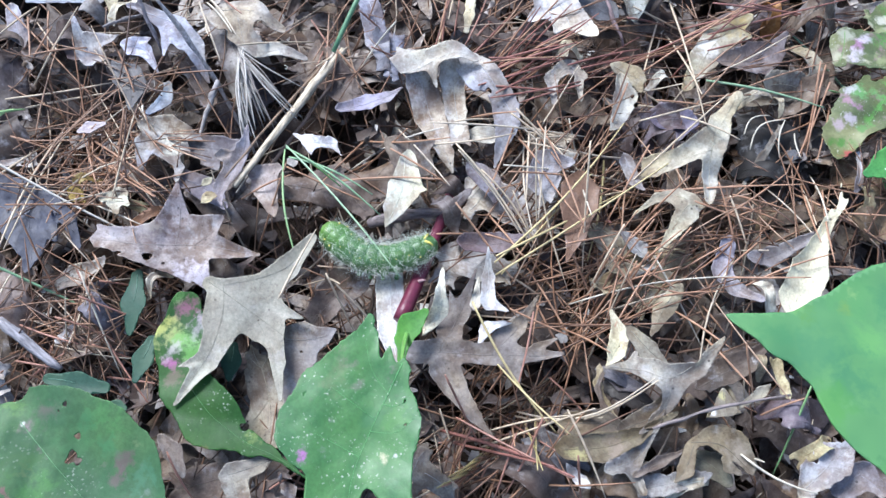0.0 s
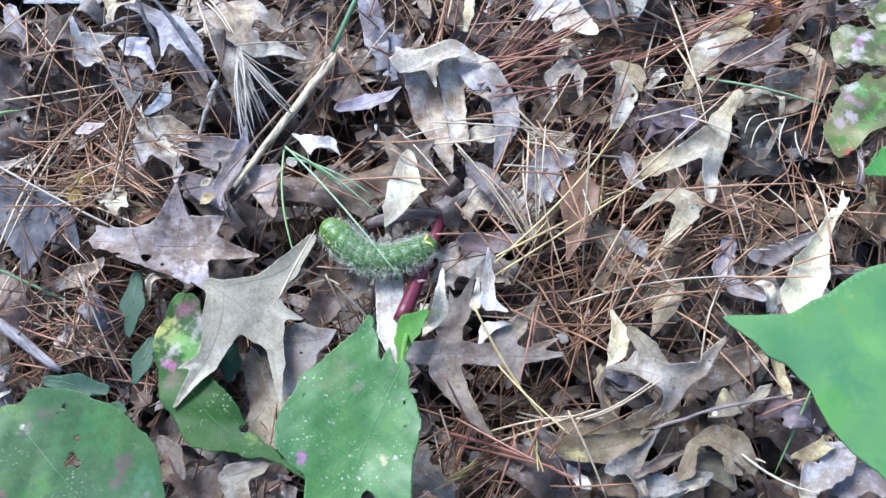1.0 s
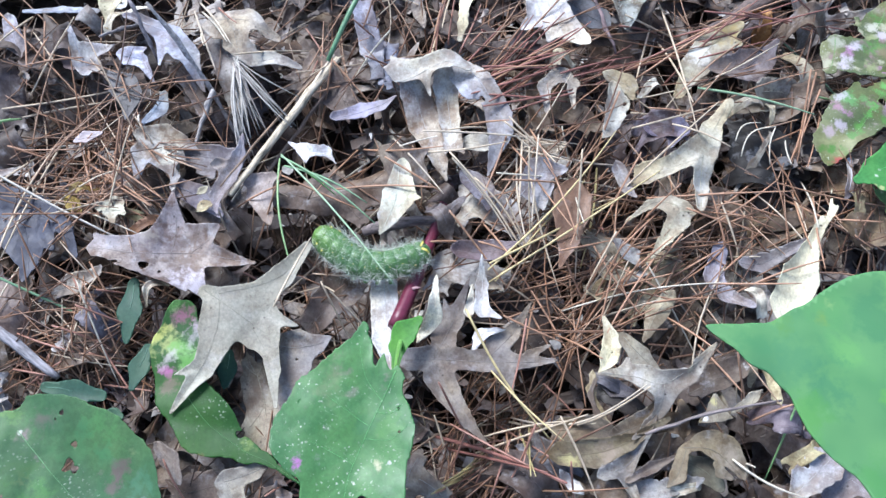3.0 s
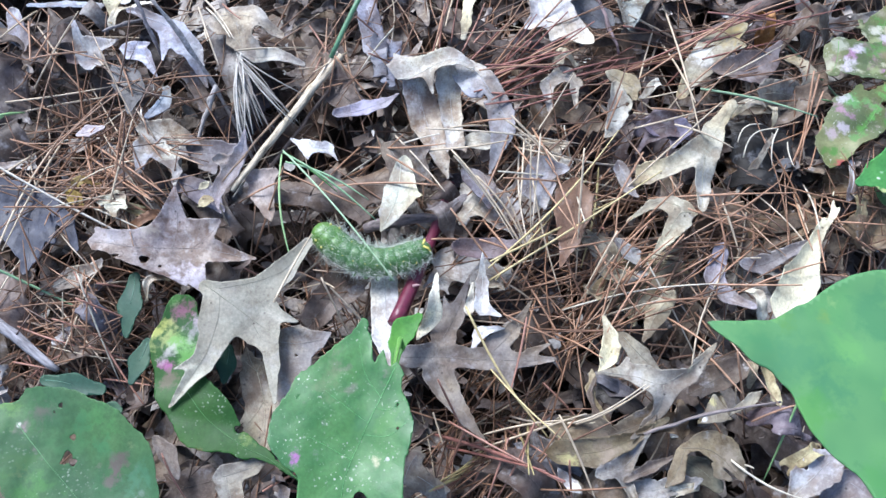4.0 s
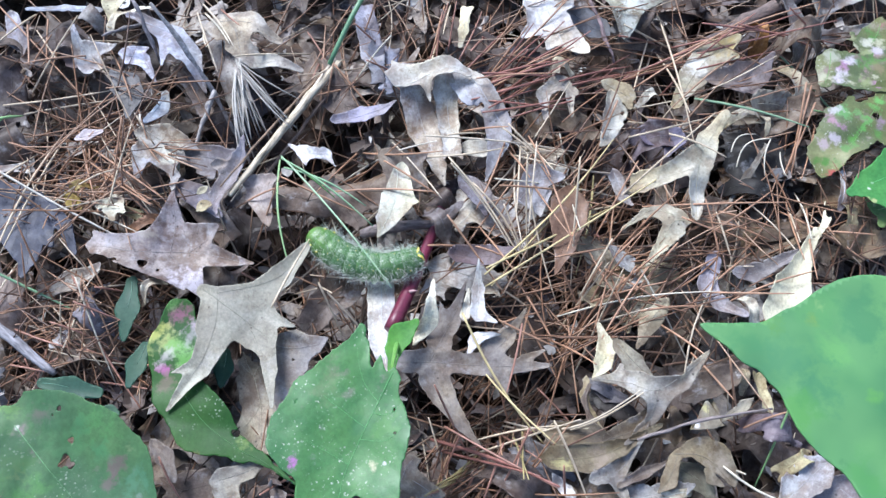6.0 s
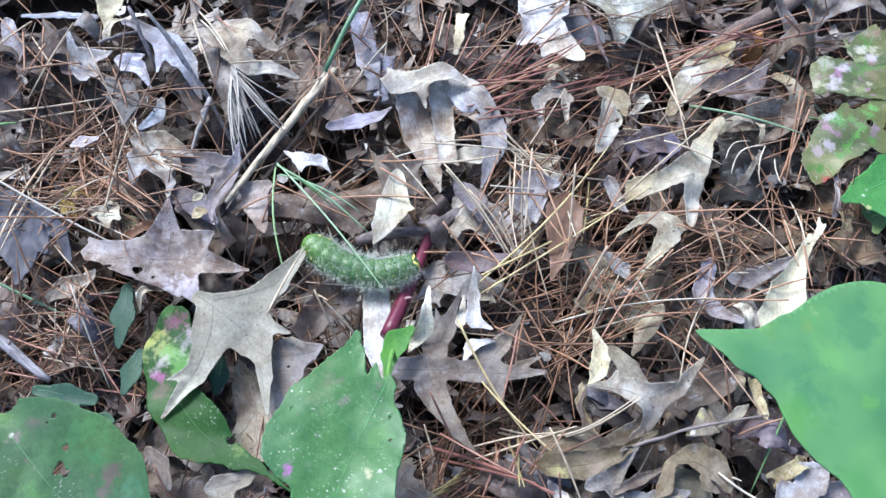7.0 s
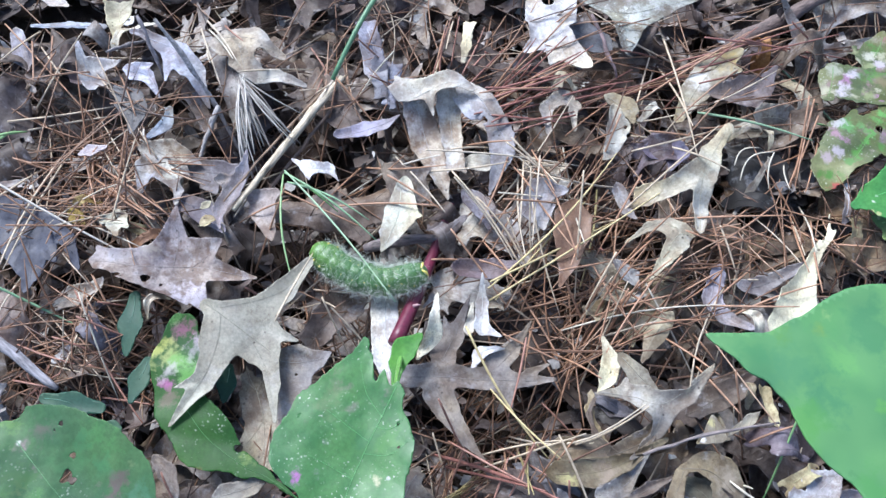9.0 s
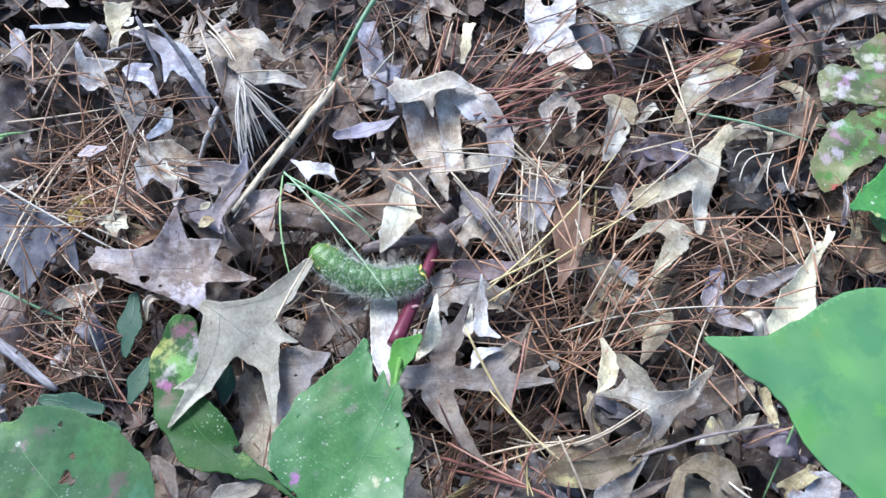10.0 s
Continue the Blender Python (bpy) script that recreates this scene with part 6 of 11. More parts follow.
lobed_leaf("pale tan hooked oak leaf lobe", (0.1076, 0.0039, 0.0180), 169.7, (0.5, 0.458, 0.323), [(-13.9, -14.1, -6.8, -14.1, 5.6, 6), (-6.6, -17.3, 4.5, -14.6, 3.9, 2.4), (4.5, -14.6, 15.3, -2.2, 2.1, 0.4), (-11.4, -9.9, -4.3, 3.9, 5.9, 3.8), (-4.3, 3.9, 1.5, 15.9, 3.5, 0.4)], DRY_SMOOTH, cuts=[(-0.2, -7.2, 2.9, 1.5, 3.8, 5)], lifts=[(-9.6, -14.3, 8.9, 4), (1.5, 15.6, 7.2, -3)], veins=[[(-18.6, -14.3), (-9.9, -11.2), (-4.3, 3.9), (0.9, 14)], [(-9.6, -15.2), (1.8, -16.4), (14.1, -4)]], wave=0.6, curl=2, k=2.0)
lobed_leaf("white pointed leaf lobe standing up", (0.1807, -0.0073, 0.0220), -114.5, (0.72, 0.68, 0.487), [(-16.4, -0.6, 1.4, -0.6, 0.9, 4), (1.4, -0.6, 16.1, -1.1, 4.6, 8.4), (16.1, -1.1, 33.3, -2.3, 9.3, 8.8), (-5.3, -0.2, -25.4, 5.1, 2, 0.3), (-19, 2.1, -34.2, 0.4, 0.7, 0.3)], DRY_FINE, holes=[(19.6, -1.7, 0.6)], lifts=[(-16.4, -0.6, 10.2, 3), (-25.4, 5.1, 8.8, 3)], veins=[[(32.2, -1.9), (11.3, -1.1), (-15.2, -0.2)]], wave=0.5, curl=2.5, jag=0.3)
lobed_leaf("grey-brown long-lobed oak leaf", (0.0209, -0.0609, 0.0180), 0.2, (0.255, 0.225, 0.2), [(-34.9, 1.9, -14.2, 1.9, 5.4, 7), (-14.2, 1.9, 12.3, 1.1, 5.4, 5.4), (12.3, 1.1, 34.8, 0.5, 4.6, 0.8), (-18.2, 10.8, -11.5, 26.3, 6.6, 5), (-11.5, 26.3, -4.9, 40.2, 3.6, 0.3), (-15.6, 22, -17.5, 33.5, 3.1, 0.3), (5.8, 7.4, 14.8, 14.9, 5.4, 4.1), (14.8, 14.9, 24.1, 27.4, 3.3, 0.3), (21.7, 3.8, 33.3, 8.5, 2.7, 0.3), (-20.8, -4.4, -15.5, -15.1, 7.5, 5.8), (-15.5, -15.1, -6.4, -28.2, 5, 3.1), (-6.4, -28.2, 1.7, -37.4, 2.6, 0.3), (10.9, -3, 13.3, -11.6, 4.8, 1.6)], DRY_SMOOTH, cuts=[(-4.8, 13, -2.9, 17.8, 6.6, 6.1), (-2.1, -13.7, 1.4, -20.3, 5.8, 7.8)], lifts=[(-4.9, 40.2, 8.5, 7), (24.1, 27.4, 8.4, 6), (1.7, -37.4, 10.2, -3), (-24.8, 2.5, 13.5, 3)], veins=[[(-36, 1.9), (-14.2, 1.6), (12.3, 0.8), (33.5, 0.5)], [(-22.2, 1.9), (-14.2, 19.2), (-5.4, 38.5)], [(1.7, 1.4), (14, 13.5), (23.2, 25.7)], [(-23.5, 1.4), (-14.2, -15.1), (0.7, -36.1)]], wave=0.7, curl=1.8, k=2.0, cell=0.9, jag=0.3, fold=0.03)
lobed_leaf("pale grey pointed tongue of a leaf standing up", (0.0258, -0.0271, 0.0260), -90.6, (0.55, 0.54, 0.51), [(-15.3, -4.3, -2.5, -4.3, 0.3, 2.5), (-2.5, -4.3, 10.3, -4.6, 2.8, 3.6), (10.3, -4.6, 14.9, 4.4, 3.3, 0.5)], DRY_SMOOTH, lifts=[(-15.3, -4.3, 8.5, 8)], veins=[[(-14.2, -4.3), (3.2, -4), (14.5, -5.6)]], wave=0.4, curl=2, fold=0.2, jag=0.2)
lobed_leaf("cream strip of leaf behind a pale tongue", (0.0162, -0.0283, 0.0180), -98.8, (0.68, 0.65, 0.55), [(-7.4, 0, 7.3, 0, 0.6, 2.8)], DRY_SMOOTH, veins=[[(-6.8, -0.2), (6.4, 0.1)]], wave=0.4, curl=1.5)
oak_leaf("bleached whitish white underside of a curled leaf", (0.0224, -0.0489, 0.0210), 9.1, (0.72, 0.71, 0.68), [(-1.8, 2.1, 10.8, 2.1, 2.7, 0.5), (-1.8, 2.1, -7.2, -6.3, 3.2, 0.5)], DRY_SMOOTH, plain=True, curl=1, wave=0.5)
oak_leaf("cream-white pointed leaf lobe beside a red stem", (-0.0018, -0.0367, 0.0270), -92.6, (0.78, 0.75, 0.6), [(-16.5, 1.4, 3, 1.4, 0.5, 3.7), (3, 1.4, 10.5, -4.1, 3.7, 2.4)], DRY_SMOOTH, plain=True, curl=3)
oak_leaf("bleached whitish old leaf lying under the caterpillar", (-0.0242, -0.0373, 0.0130), -90.1, (0.72, 0.71, 0.68), [(-22.3, -2.4, 8.7, -2.4, 7.6, 6), (8.7, -1.8, 22.8, 2, 5.5, 3.2), (-17.8, 0.1, -0, 4.5, 3.9, 1.7)], DRY_SMOOTH, wave=1.4, curl=4)
oak_leaf("smooth violet-grey leaf in a hollow", (0.0820, -0.0696, 0.0110), -28.3, (0.2, 0.2, 0.225), [(-7.2, -0, 7.2, 0, 2.4, 3.5)], DRY_SMOOTH, plain=True)
oak_leaf("brown curled edge of an oak leaf", (0.0893, -0.0927, 0.0150), -139.5, (0.210, 0.162, 0.113), [(-11.7, 1.1, 0, 1.1, 3.6, 3.4), (0, 1.1, 11.6, -3.3, 3.1, 1.3)], DRY_SMOOTH, plain=True, curl=4)
oak_leaf("tan curled strip of an oak leaf", (0.0736, -0.0785, 0.0150), -104.2, (0.420, 0.363, 0.231), [(-11.9, -4.1, -3.5, -4.1, 1.3, 1.6), (-3.5, -4.1, 3.9, 1.6, 1.6, 1.8), (3.9, 1.6, 11.1, 9.2, 1.8, 1.3)], DRY_SMOOTH, plain=True, curl=3)
lobed_leaf("grey-brown rolled oak leaf lobe", (0.0939, -0.0590, 0.0260), -51.3, (0.3, 0.276, 0.214), [(-11.1, -0.6, 0.7, -0.6, 2.9, 5.3), (0.7, -0.6, 10.9, 0.6, 4.7, 2.1)], DRY_SMOOTH, veins=[[(-11.1, -0.6), (0.7, -0.6), (10, 0.8)]], fold=-0.55, curl=1, wave=0.4, jag=0.2)
# again a black scrap in place of shade, at the roll's mouth
oak_leaf("blackish scrap painting the shade in a rolled leaf's mouth", (0.0868, -0.0483, 0.0210), -48.6, (0.060, 0.051, 0.042), [(-0.7, 0, 0.7, 0, 1.3, 1.3)], plain=True, curl=1)
# near-black tone stands in for the shade inside the hooked leaf's hollow
oak_leaf("blackish leaf standing for the shade in a hollow", (0.0864, -0.0766, 0.0090), -35.4, (0.060, 0.051, 0.042), [(-7, 0, 7, 0, 7, 6.4)], wave=1)
lobed_leaf("grey-tan large hooked oak leaf", (0.0985, -0.0768, 0.0260), 7.4, (0.37, 0.345, 0.29), [(-25, 10.8, -10.3, 10.8, 0.5, 3.4), (-10.3, 10.8, 4, 2.1, 3.9, 7), (4, 2.1, 17.8, 5.6, 6.5, 4.4), (17.8, 5.6, 31.4, 17.3, 3.9, 0.4), (3.4, -0.4, 1, -6.9, 6.7, 4.3), (1, -6.9, -6.4, -14.7, 3.8, 2.3), (-6.4, -14.7, -13.9, -18.8, 2, 0.5), (-10.7, 13, -8.4, 17.8, 2.4, 0.4)], DRY_SMOOTH, cuts=[(-14.8, -5.9, -6.8, -4.4, 9.7, 5.6), (4.6, 13.2, 13.8, 13.1, 5.3, 5.8)], lifts=[(2.6, 4.1, 10.4, 5), (31, 16.9, 8, 6), (-24.4, 11, 7.8, 4), (-5.4, -14.8, 10.1, -5)], marks=[(16.7, 9, 4.7, (0.42, 0.39, 0.27), 0.7), (-5.7, 7.8, 4.2, (0.42, 0.41, 0.39), 0.6), (2.6, -7.6, 4.6, (0.24, 0.2, 0.165), 0.6)], veins=[[(-22.8, 11.1), (-8.3, 8.2), (4.8, 2.5), (28.5, 14.2)], [(3.9, 1.6), (0.3, -7.3), (-11.1, -17.6)]], wave=0.7, curl=2.0, k=1.6, jag=0.35)
oak_leaf("grey torn leaf scrap on a red stem", (0.0055, 0.0128, 0.0190), -53.9, (0.24, 0.21, 0.195), [(-9.3, -1.8, 2.4, -1.8, 4, 4.3), (-0.6, 0.4, -2.9, 11.3, 4, 1.1), (2.5, -3.9, 7.9, -4.3, 3.4, 1.1)], curl=2, wave=1)
oak_leaf("dark brown leaf scrap on a red stem", (0.0028, 0.0264, 0.0160), -45.6, (0.13, 0.1, 0.085), [(-5.3, 3.1, 4.7, 3.1, 3.8, 3.5), (1, 0.3, -0.3, -6.5, 2.9, 1.2)], curl=2, wave=1)


# ---- stalks, twigs, grass ----
strand("twig", "pale dry stalk sheath lying across the litter", "twig", "", (-55.6, 117.8, -104.4, 28.3), (0.52, 0.44, 0.32), 4.84, WOOD, n=12, taper=0.6, lift=0.004)
strand("grass_blade", "thick green stem rising out of a dry sheath", "grass", "grass blades", (-29.8, 157.1, -57.3, 103.4), (0.1, 0.21, 0.11), 3.0, GRASS, z=(42, 28), n=8, taper=0.9)
strand("twig", "knotty grey twig on leaves", "twig", "", (-148.0, 124.0, -106.7, 69.4), (0.30, 0.28, 0.275), 2.5, WOOD, n=14, bow=0.05, lift=0.006)
# added brown strand for the shadow down the sheath's left side
strand("twig", "brown strip painting the shadow along a stalk sheath", "twig", "", (-59.2, 119.7, -108.0, 30.2), (0.22, 0.15, 0.1), 1.6, WOOD, n=12, lift=0.004)
strand("twig", "pale split edge of a stalk sheath", "twig", "", (-56.9, 118.5, -105.7, 29.0), (0.56, 0.48, 0.38), 1.9, WOOD, n=12, lift=0.0058)
strand("twig", "dark brown stalk beside a pale sheath", "twig", "", (-59.0, 100.7, -100.6, 25.1), (0.15, 0.105, 0.08), 2.28, WOOD, n=12, lift=0.002)
strand("twig", "dark crooked twig on leaves", "twig", "", (-170.7, 143.2, -180.0, 118.0), (0.2, 0.18, 0.18), 2.4, WOOD, n=8, lift=0.008)
strand("twig", "dark broken twig on dead leaves", "twig", "", (-162.5, 135.3, -152.5, 112.3), (0.2, 0.18, 0.19), 2.4, WOOD, n=8, lift=0.008)
strand("twig", "dark forked twig under needles", "twig", "", (-121.4, 95.5, -132.6, 66.0), (0.33, 0.31, 0.3), 2.9, WOOD, n=8, lift=0.004)
strand("twig", "weathered grey stick at the edge of needles", "twig", "", (-216.2, -38.1, -181.0, -63.3), (0.24, 0.23, 0.245), 6.0, WOOD, n=8, lift=0.009)
strand("twig", "grey-brown stick behind the caterpillar", "twig", "", (-37.7, 14.8, 4.2, 19.4), (0.17, 0.14, 0.135), 6.27, WOOD, z=(4, 6), n=8)
strand("twig", "thin brown twig across a leaf heap", "twig", "", (91.9, -95.7, 155.1, -81.2), (0.2, 0.165, 0.155), 1.71, WOOD, n=10, bow=0.03, lift=0.006)
strand("twig", "dull red-brown twig on leaves", "twig", "", (86.1, 153.2, 99.6, 118.4), (0.22, 0.16, 0.16), 2.56, WOOD, n=8, lift=0.006)
strand("twig", "thick brown branch piece on the litter", "twig", "", (151.8, 142.7, 231.1, 172.1), (0.13, 0.095, 0.085), 10.5, WOOD, n=12, lift=0.004)
strand("grass_blade", "thin green grass blade over the litter", "grass", "grass blades", (-77.7, 41.8, -68.8, -17.2), (0.26, 0.4, 0.18), 1.14, GRASS, z=(34, 26), n=10, bow=-0.05)
strand("grass_blade", "thin green grass blade over the litter", "grass", "grass blades", (-76.8, 43.1, -19.1, -27.3), (0.32, 0.45, 0.28), 1.0, GRASS, z=(36, 36), n=12, bow=0.01)
strand("grass_blade", "thin green grass blade over the litter", "grass", "grass blades", (-76.8, 41.9, -30.2, 9.1), (0.22, 0.36, 0.2), 1.14, GRASS, z=(36, 26), n=10, bow=0.02)
strand("grass_blade", "thin green grass blade over the litter", "grass", "grass blades", (-75.4, 37.6, -34.1, 19.3), (0.24, 0.38, 0.22), 1.14, GRASS, z=(34, 28), n=10, bow=0.03)
strand("grass_blade", "thin green grass blade over the litter", "grass", "grass blades", (-77.7, 44.2, -50.2, 24.8), (0.15, 0.3, 0.1), 1.14, GRASS, z=(32, 26), n=8)
strand("grass_blade", "thin green grass blade over the litter", "grass", "grass blades", (-218.4, -14.3, -174.1, -31.0), (0.22, 0.36, 0.2), 1.42, GRASS, n=8, lift=0.004)
strand("grass_blade", "thin green grass blade over the litter", "grass", "grass blades", (138.0, 86.8, 196.9, 70.4), (0.22, 0.33, 0.2), 1.42, GRASS, n=10, bow=0.02, lift=0.004)
strand("grass_blade", "thin green grass blade over the litter", "grass", "grass blades", (193.1, 125.4, 239.3, 95.6), (0.22, 0.36, 0.22), 1.42, GRASS, n=8, lift=0.004)
strand("grass_blade", "thin green grass blade over the litter", "grass", "grass blades", (161.9, -78.6, 152.8, -111.9), (0.2, 0.34, 0.14), 1.14, GRASS, n=8, lift=0.004)
strand("grass_blade", "thin green grass blade over the litter", "grass", "grass blades", (-235.8, 69.9, -222.8, 78.3), (0.22, 0.36, 0.15), 1.71, GRASS, n=6, lift=0.004)
strand("grass_blade", "thin green grass blade over the litter", "grass", "grass blades", (-236.4, 72.7, -228.3, 78.0), (0.22, 0.36, 0.15), 1.42, GRASS, n=6, lift=0.004)
strand("grass_blade", "thin green grass blade over the litter", "grass", "grass blades", (201.6, 81.5, 233.1, 99.2), (0.2, 0.34, 0.14), 1.14, GRASS, n=6, lift=0.004)


def needle_tuft():
    """A tuft of old needles still joined at its root: a pale bundle and a looser grey fan, each needle bowed its own way."""
    rng = random.Random(63)
    for k in range(30):
        pale = k < 11
        a = radians(rng.gauss(-83, 4) if pale else -78 + 36 * (k - 11) / 18 + rng.gauss(0, 4))
        l = rng.uniform(36, 54) if pale else rng.uniform(24, 46)
        x, y = -106.7 + rng.gauss(0, 1.2), 103.5 + rng.gauss(0, 1.5)
        tone = (0.42, 0.39, 0.35) if pale else rng.choice(((0.30, 0.28, 0.25), (0.42, 0.40, 0.36), (0.22, 0.19, 0.17)))
        strand("pine_needle", "grey old pine needle in a tuft", "pine needle", "pine needles", (x, y, x + l * math.cos(a), y + l * math.sin(a)), tone,
               rng.uniform(0.75, 1.15), NEEDLE, bow=rng.gauss(-0.03, 0.05), z=(30 - rng.uniform(0, 3), rng.uniform(12, 25)))


needle_tuft()


# ---- single pine needles ----
strand("pine_needle", "tan dry pine needle on dead leaves", "pine needle", "pine needles", (-240.1, 90.6, -179.7, 101.3), (0.52, 0.42, 0.3), 1.20, NEEDLE, bow=-0.03, lift=0.003)
strand("pine_needle", "tan dry pine needle on dead leaves", "pine needle", "pine needles", (-200.5, 63.9, -212.7, -7.0), (0.52, 0.42, 0.3), 1.20, NEEDLE, bow=-0.006, lift=0.003)
strand("pine_needle", "tan dry pine needle on dead leaves", "pine needle", "pine needles", (-233.1, 151.6, -239.1, 116.6), (0.52, 0.42, 0.3), 1.20, NEEDLE, bow=0.018, lift=0.003)
strand("pine_needle", "tan dry pine needle on dead leaves", "pine needle", "pine needles", (-226.9, 26.9, -213.0, 62.2), (0.52, 0.42, 0.3), 1.20, NEEDLE, bow=-0.024, lift=0.003)
strand("pine_needle", "tan dry pine needle on dead leaves", "pine needle", "pine needles", (-108.9, 110.2, -74.5, 132.8), (0.52, 0.42, 0.3), 1.20, NEEDLE, bow=0.0, lift=0.003)
strand("pine_needle", "tan dry pine needle on dead leaves", "pine needle", "pine needles", (-53.6, 126.9, -67.7, 100.8), (0.52, 0.42, 0.3), 1.20, NEEDLE, bow=0.024, lift=0.003)
strand("pine_needle", "bleached straw-pale pine needle on dead leaves", "pine needle", "pine needles", (-223.3, 84.1, -156.1, 71.0), (0.6, 0.54, 0.43), 1.20, NEEDLE, bow=-0.03, lift=0.004)
strand("pine_needle", "bleached straw-pale pine needle on dead leaves", "pine needle", "pine needles", (-230.0, 41.8, -150.2, 8.5), (0.6, 0.54, 0.43), 1.20, NEEDLE, bow=0.03, lift=0.004)
strand("pine_needle", "bleached straw-pale pine needle on dead leaves", "pine needle", "pine needles", (-133.9, 150.9, -110.7, 113.2), (0.6, 0.54, 0.43), 1.20, NEEDLE, bow=0.018, lift=0.004)
strand("pine_needle", "bleached straw-pale pine needle on dead leaves", "pine needle", "pine needles", (-139.0, 152.9, -126.0, 117.8), (0.6, 0.54, 0.43), 1.20, NEEDLE, bow=-0.024, lift=0.004)
strand("pine_needle", "bleached straw-pale pine needle on dead leaves", "pine needle", "pine needles", (-5.0, 150.0, -10.7, 111.6), (0.6, 0.54, 0.43), 1.20, NEEDLE, bow=0.0, lift=0.004)
strand("pine_needle", "bleached straw-pale pine needle on dead leaves", "pine needle", "pine needles", (-9.1, 146.0, -15.4, 113.4), (0.6, 0.54, 0.43), 1.20, NEEDLE, bow=0.024, lift=0.004)
strand("pine_needle", "bleached straw-pale pine needle on dead leaves", "pine needle", "pine needles", (-25.2, 128.7, -47.9, 108.0), (0.6, 0.54, 0.43), 1.20, NEEDLE, bow=-0.018, lift=0.004)
strand("pine_needle", "rusty orange-brown pine needle on dead leaves", "pine needle", "pine needles", (-187.6, 55.9, -140.9, 25.1), (0.36, 0.205, 0.125), 1.14, NEEDLE, bow=-0.03, lift=0.002)
strand("pine_needle", "rusty orange-brown pine needle on dead leaves", "pine needle", "pine needles", (-184.0, 51.8, -142.4, 21.3), (0.36, 0.205, 0.125), 1.14, NEEDLE, bow=-0.006, lift=0.002)
strand("pine_needle", "rusty orange-brown pine needle on dead leaves", "pine needle", "pine needles", (-170.9, 54.5, -137.3, 26.7), (0.36, 0.205, 0.125), 1.14, NEEDLE, bow=0.018, lift=0.002)
strand("pine_needle", "rusty orange-brown pine needle on dead leaves", "pine needle", "pine needles", (-158.9, 54.4, -174.7, 31.7), (0.36, 0.205, 0.125), 1.14, NEEDLE, bow=-0.024, lift=0.002)
strand("pine_needle", "rusty orange-brown pine needle on dead leaves", "pine needle", "pine needles", (-214.2, 127.9, -231.0, 99.8), (0.36, 0.205, 0.125), 1.14, NEEDLE, bow=0.0, lift=0.002)
strand("pine_needle", "rusty orange-brown pine needle on dead leaves", "pine needle", "pine needles", (-230.1, 135.8, -222.8, 97.9), (0.36, 0.205, 0.125), 1.14, NEEDLE, bow=0.024, lift=0.002)
strand("pine_needle", "rusty orange-brown pine needle on dead leaves", "pine needle", "pine needles", (-221.9, 143.6, -218.8, 101.5), (0.36, 0.205, 0.125), 1.14, NEEDLE, bow=-0.018, lift=0.002)
strand("pine_needle", "rusty orange-brown pine needle on dead leaves", "pine needle", "pine needles", (-204.2, 116.4, -188.0, 31.7), (0.36, 0.205, 0.125), 1.14, NEEDLE, bow=0.006, lift=0.002)
strand("pine_needle", "rusty orange-brown pine needle on dead leaves", "pine needle", "pine needles", (-194.1, 76.1, -183.0, 28.5), (0.36, 0.205, 0.125), 1.14, NEEDLE, bow=0.03, lift=0.002)
strand("pine_needle", "rusty orange-brown pine needle on dead leaves", "pine needle", "pine needles", (-230.0, 87.0, -178.8, 76.0), (0.36, 0.205, 0.125), 1.14, NEEDLE, bow=-0.012, lift=0.002)
strand("pine_needle", "rusty orange-brown pine needle on dead leaves", "pine needle", "pine needles", (-212.1, 41.7, -180.2, 65.5), (0.36, 0.205, 0.125), 1.14, NEEDLE, bow=0.012, lift=0.002)
strand("pine_needle", "rusty orange-brown pine needle on dead leaves", "pine needle", "pine needles", (-192.4, 31.8, -161.0, 58.5), (0.36, 0.205, 0.125), 1.14, NEEDLE, bow=-0.03, lift=0.002)
strand("pine_needle", "rusty orange-brown pine needle on dead leaves", "pine needle", "pine needles", (-194.7, 116.4, -224.3, 105.3), (0.36, 0.205, 0.125), 1.14, NEEDLE, bow=-0.006, lift=0.002)
strand("pine_needle", "rusty orange-brown pine needle on dead leaves", "pine needle", "pine needles", (-176.6, 62.0, -157.9, 79.5), (0.36, 0.205, 0.125), 1.14, NEEDLE, bow=0.018, lift=0.002)
strand("pine_needle", "rusty orange-brown pine needle on dead leaves", "pine needle", "pine needles", (-208.6, 55.3, -168.4, 48.3), (0.36, 0.205, 0.125), 1.14, NEEDLE, bow=-0.024, lift=0.002)
strand("pine_needle", "rusty orange-brown pine needle on dead leaves", "pine needle", "pine needles", (-165.5, 69.0, -179.5, 25.2), (0.36, 0.205, 0.125), 1.14, NEEDLE, bow=0.0, lift=0.002)
strand("pine_needle", "rusty orange-brown pine needle on dead leaves", "pine needle", "pine needles", (-207.7, 83.3, -179.8, 45.0), (0.36, 0.205, 0.125), 1.14, NEEDLE, bow=0.024, lift=0.002)
strand("pine_needle", "rusty orange-brown pine needle on dead leaves", "pine needle", "pine needles", (-168.9, 41.6, -140.2, 15.5), (0.36, 0.205, 0.125), 1.14, NEEDLE, bow=-0.018, lift=0.002)
strand("pine_needle", "rusty orange-brown pine needle on dead leaves", "pine needle", "pine needles", (-161.0, 38.3, -142.1, 30.0), (0.36, 0.205, 0.125), 1.14, NEEDLE, bow=0.006, lift=0.002)
strand("pine_needle", "rusty orange-brown pine needle on dead leaves", "pine needle", "pine needles", (-235.4, 97.9, -201.5, 83.3), (0.36, 0.205, 0.125), 1.14, NEEDLE, bow=0.03, lift=0.002)
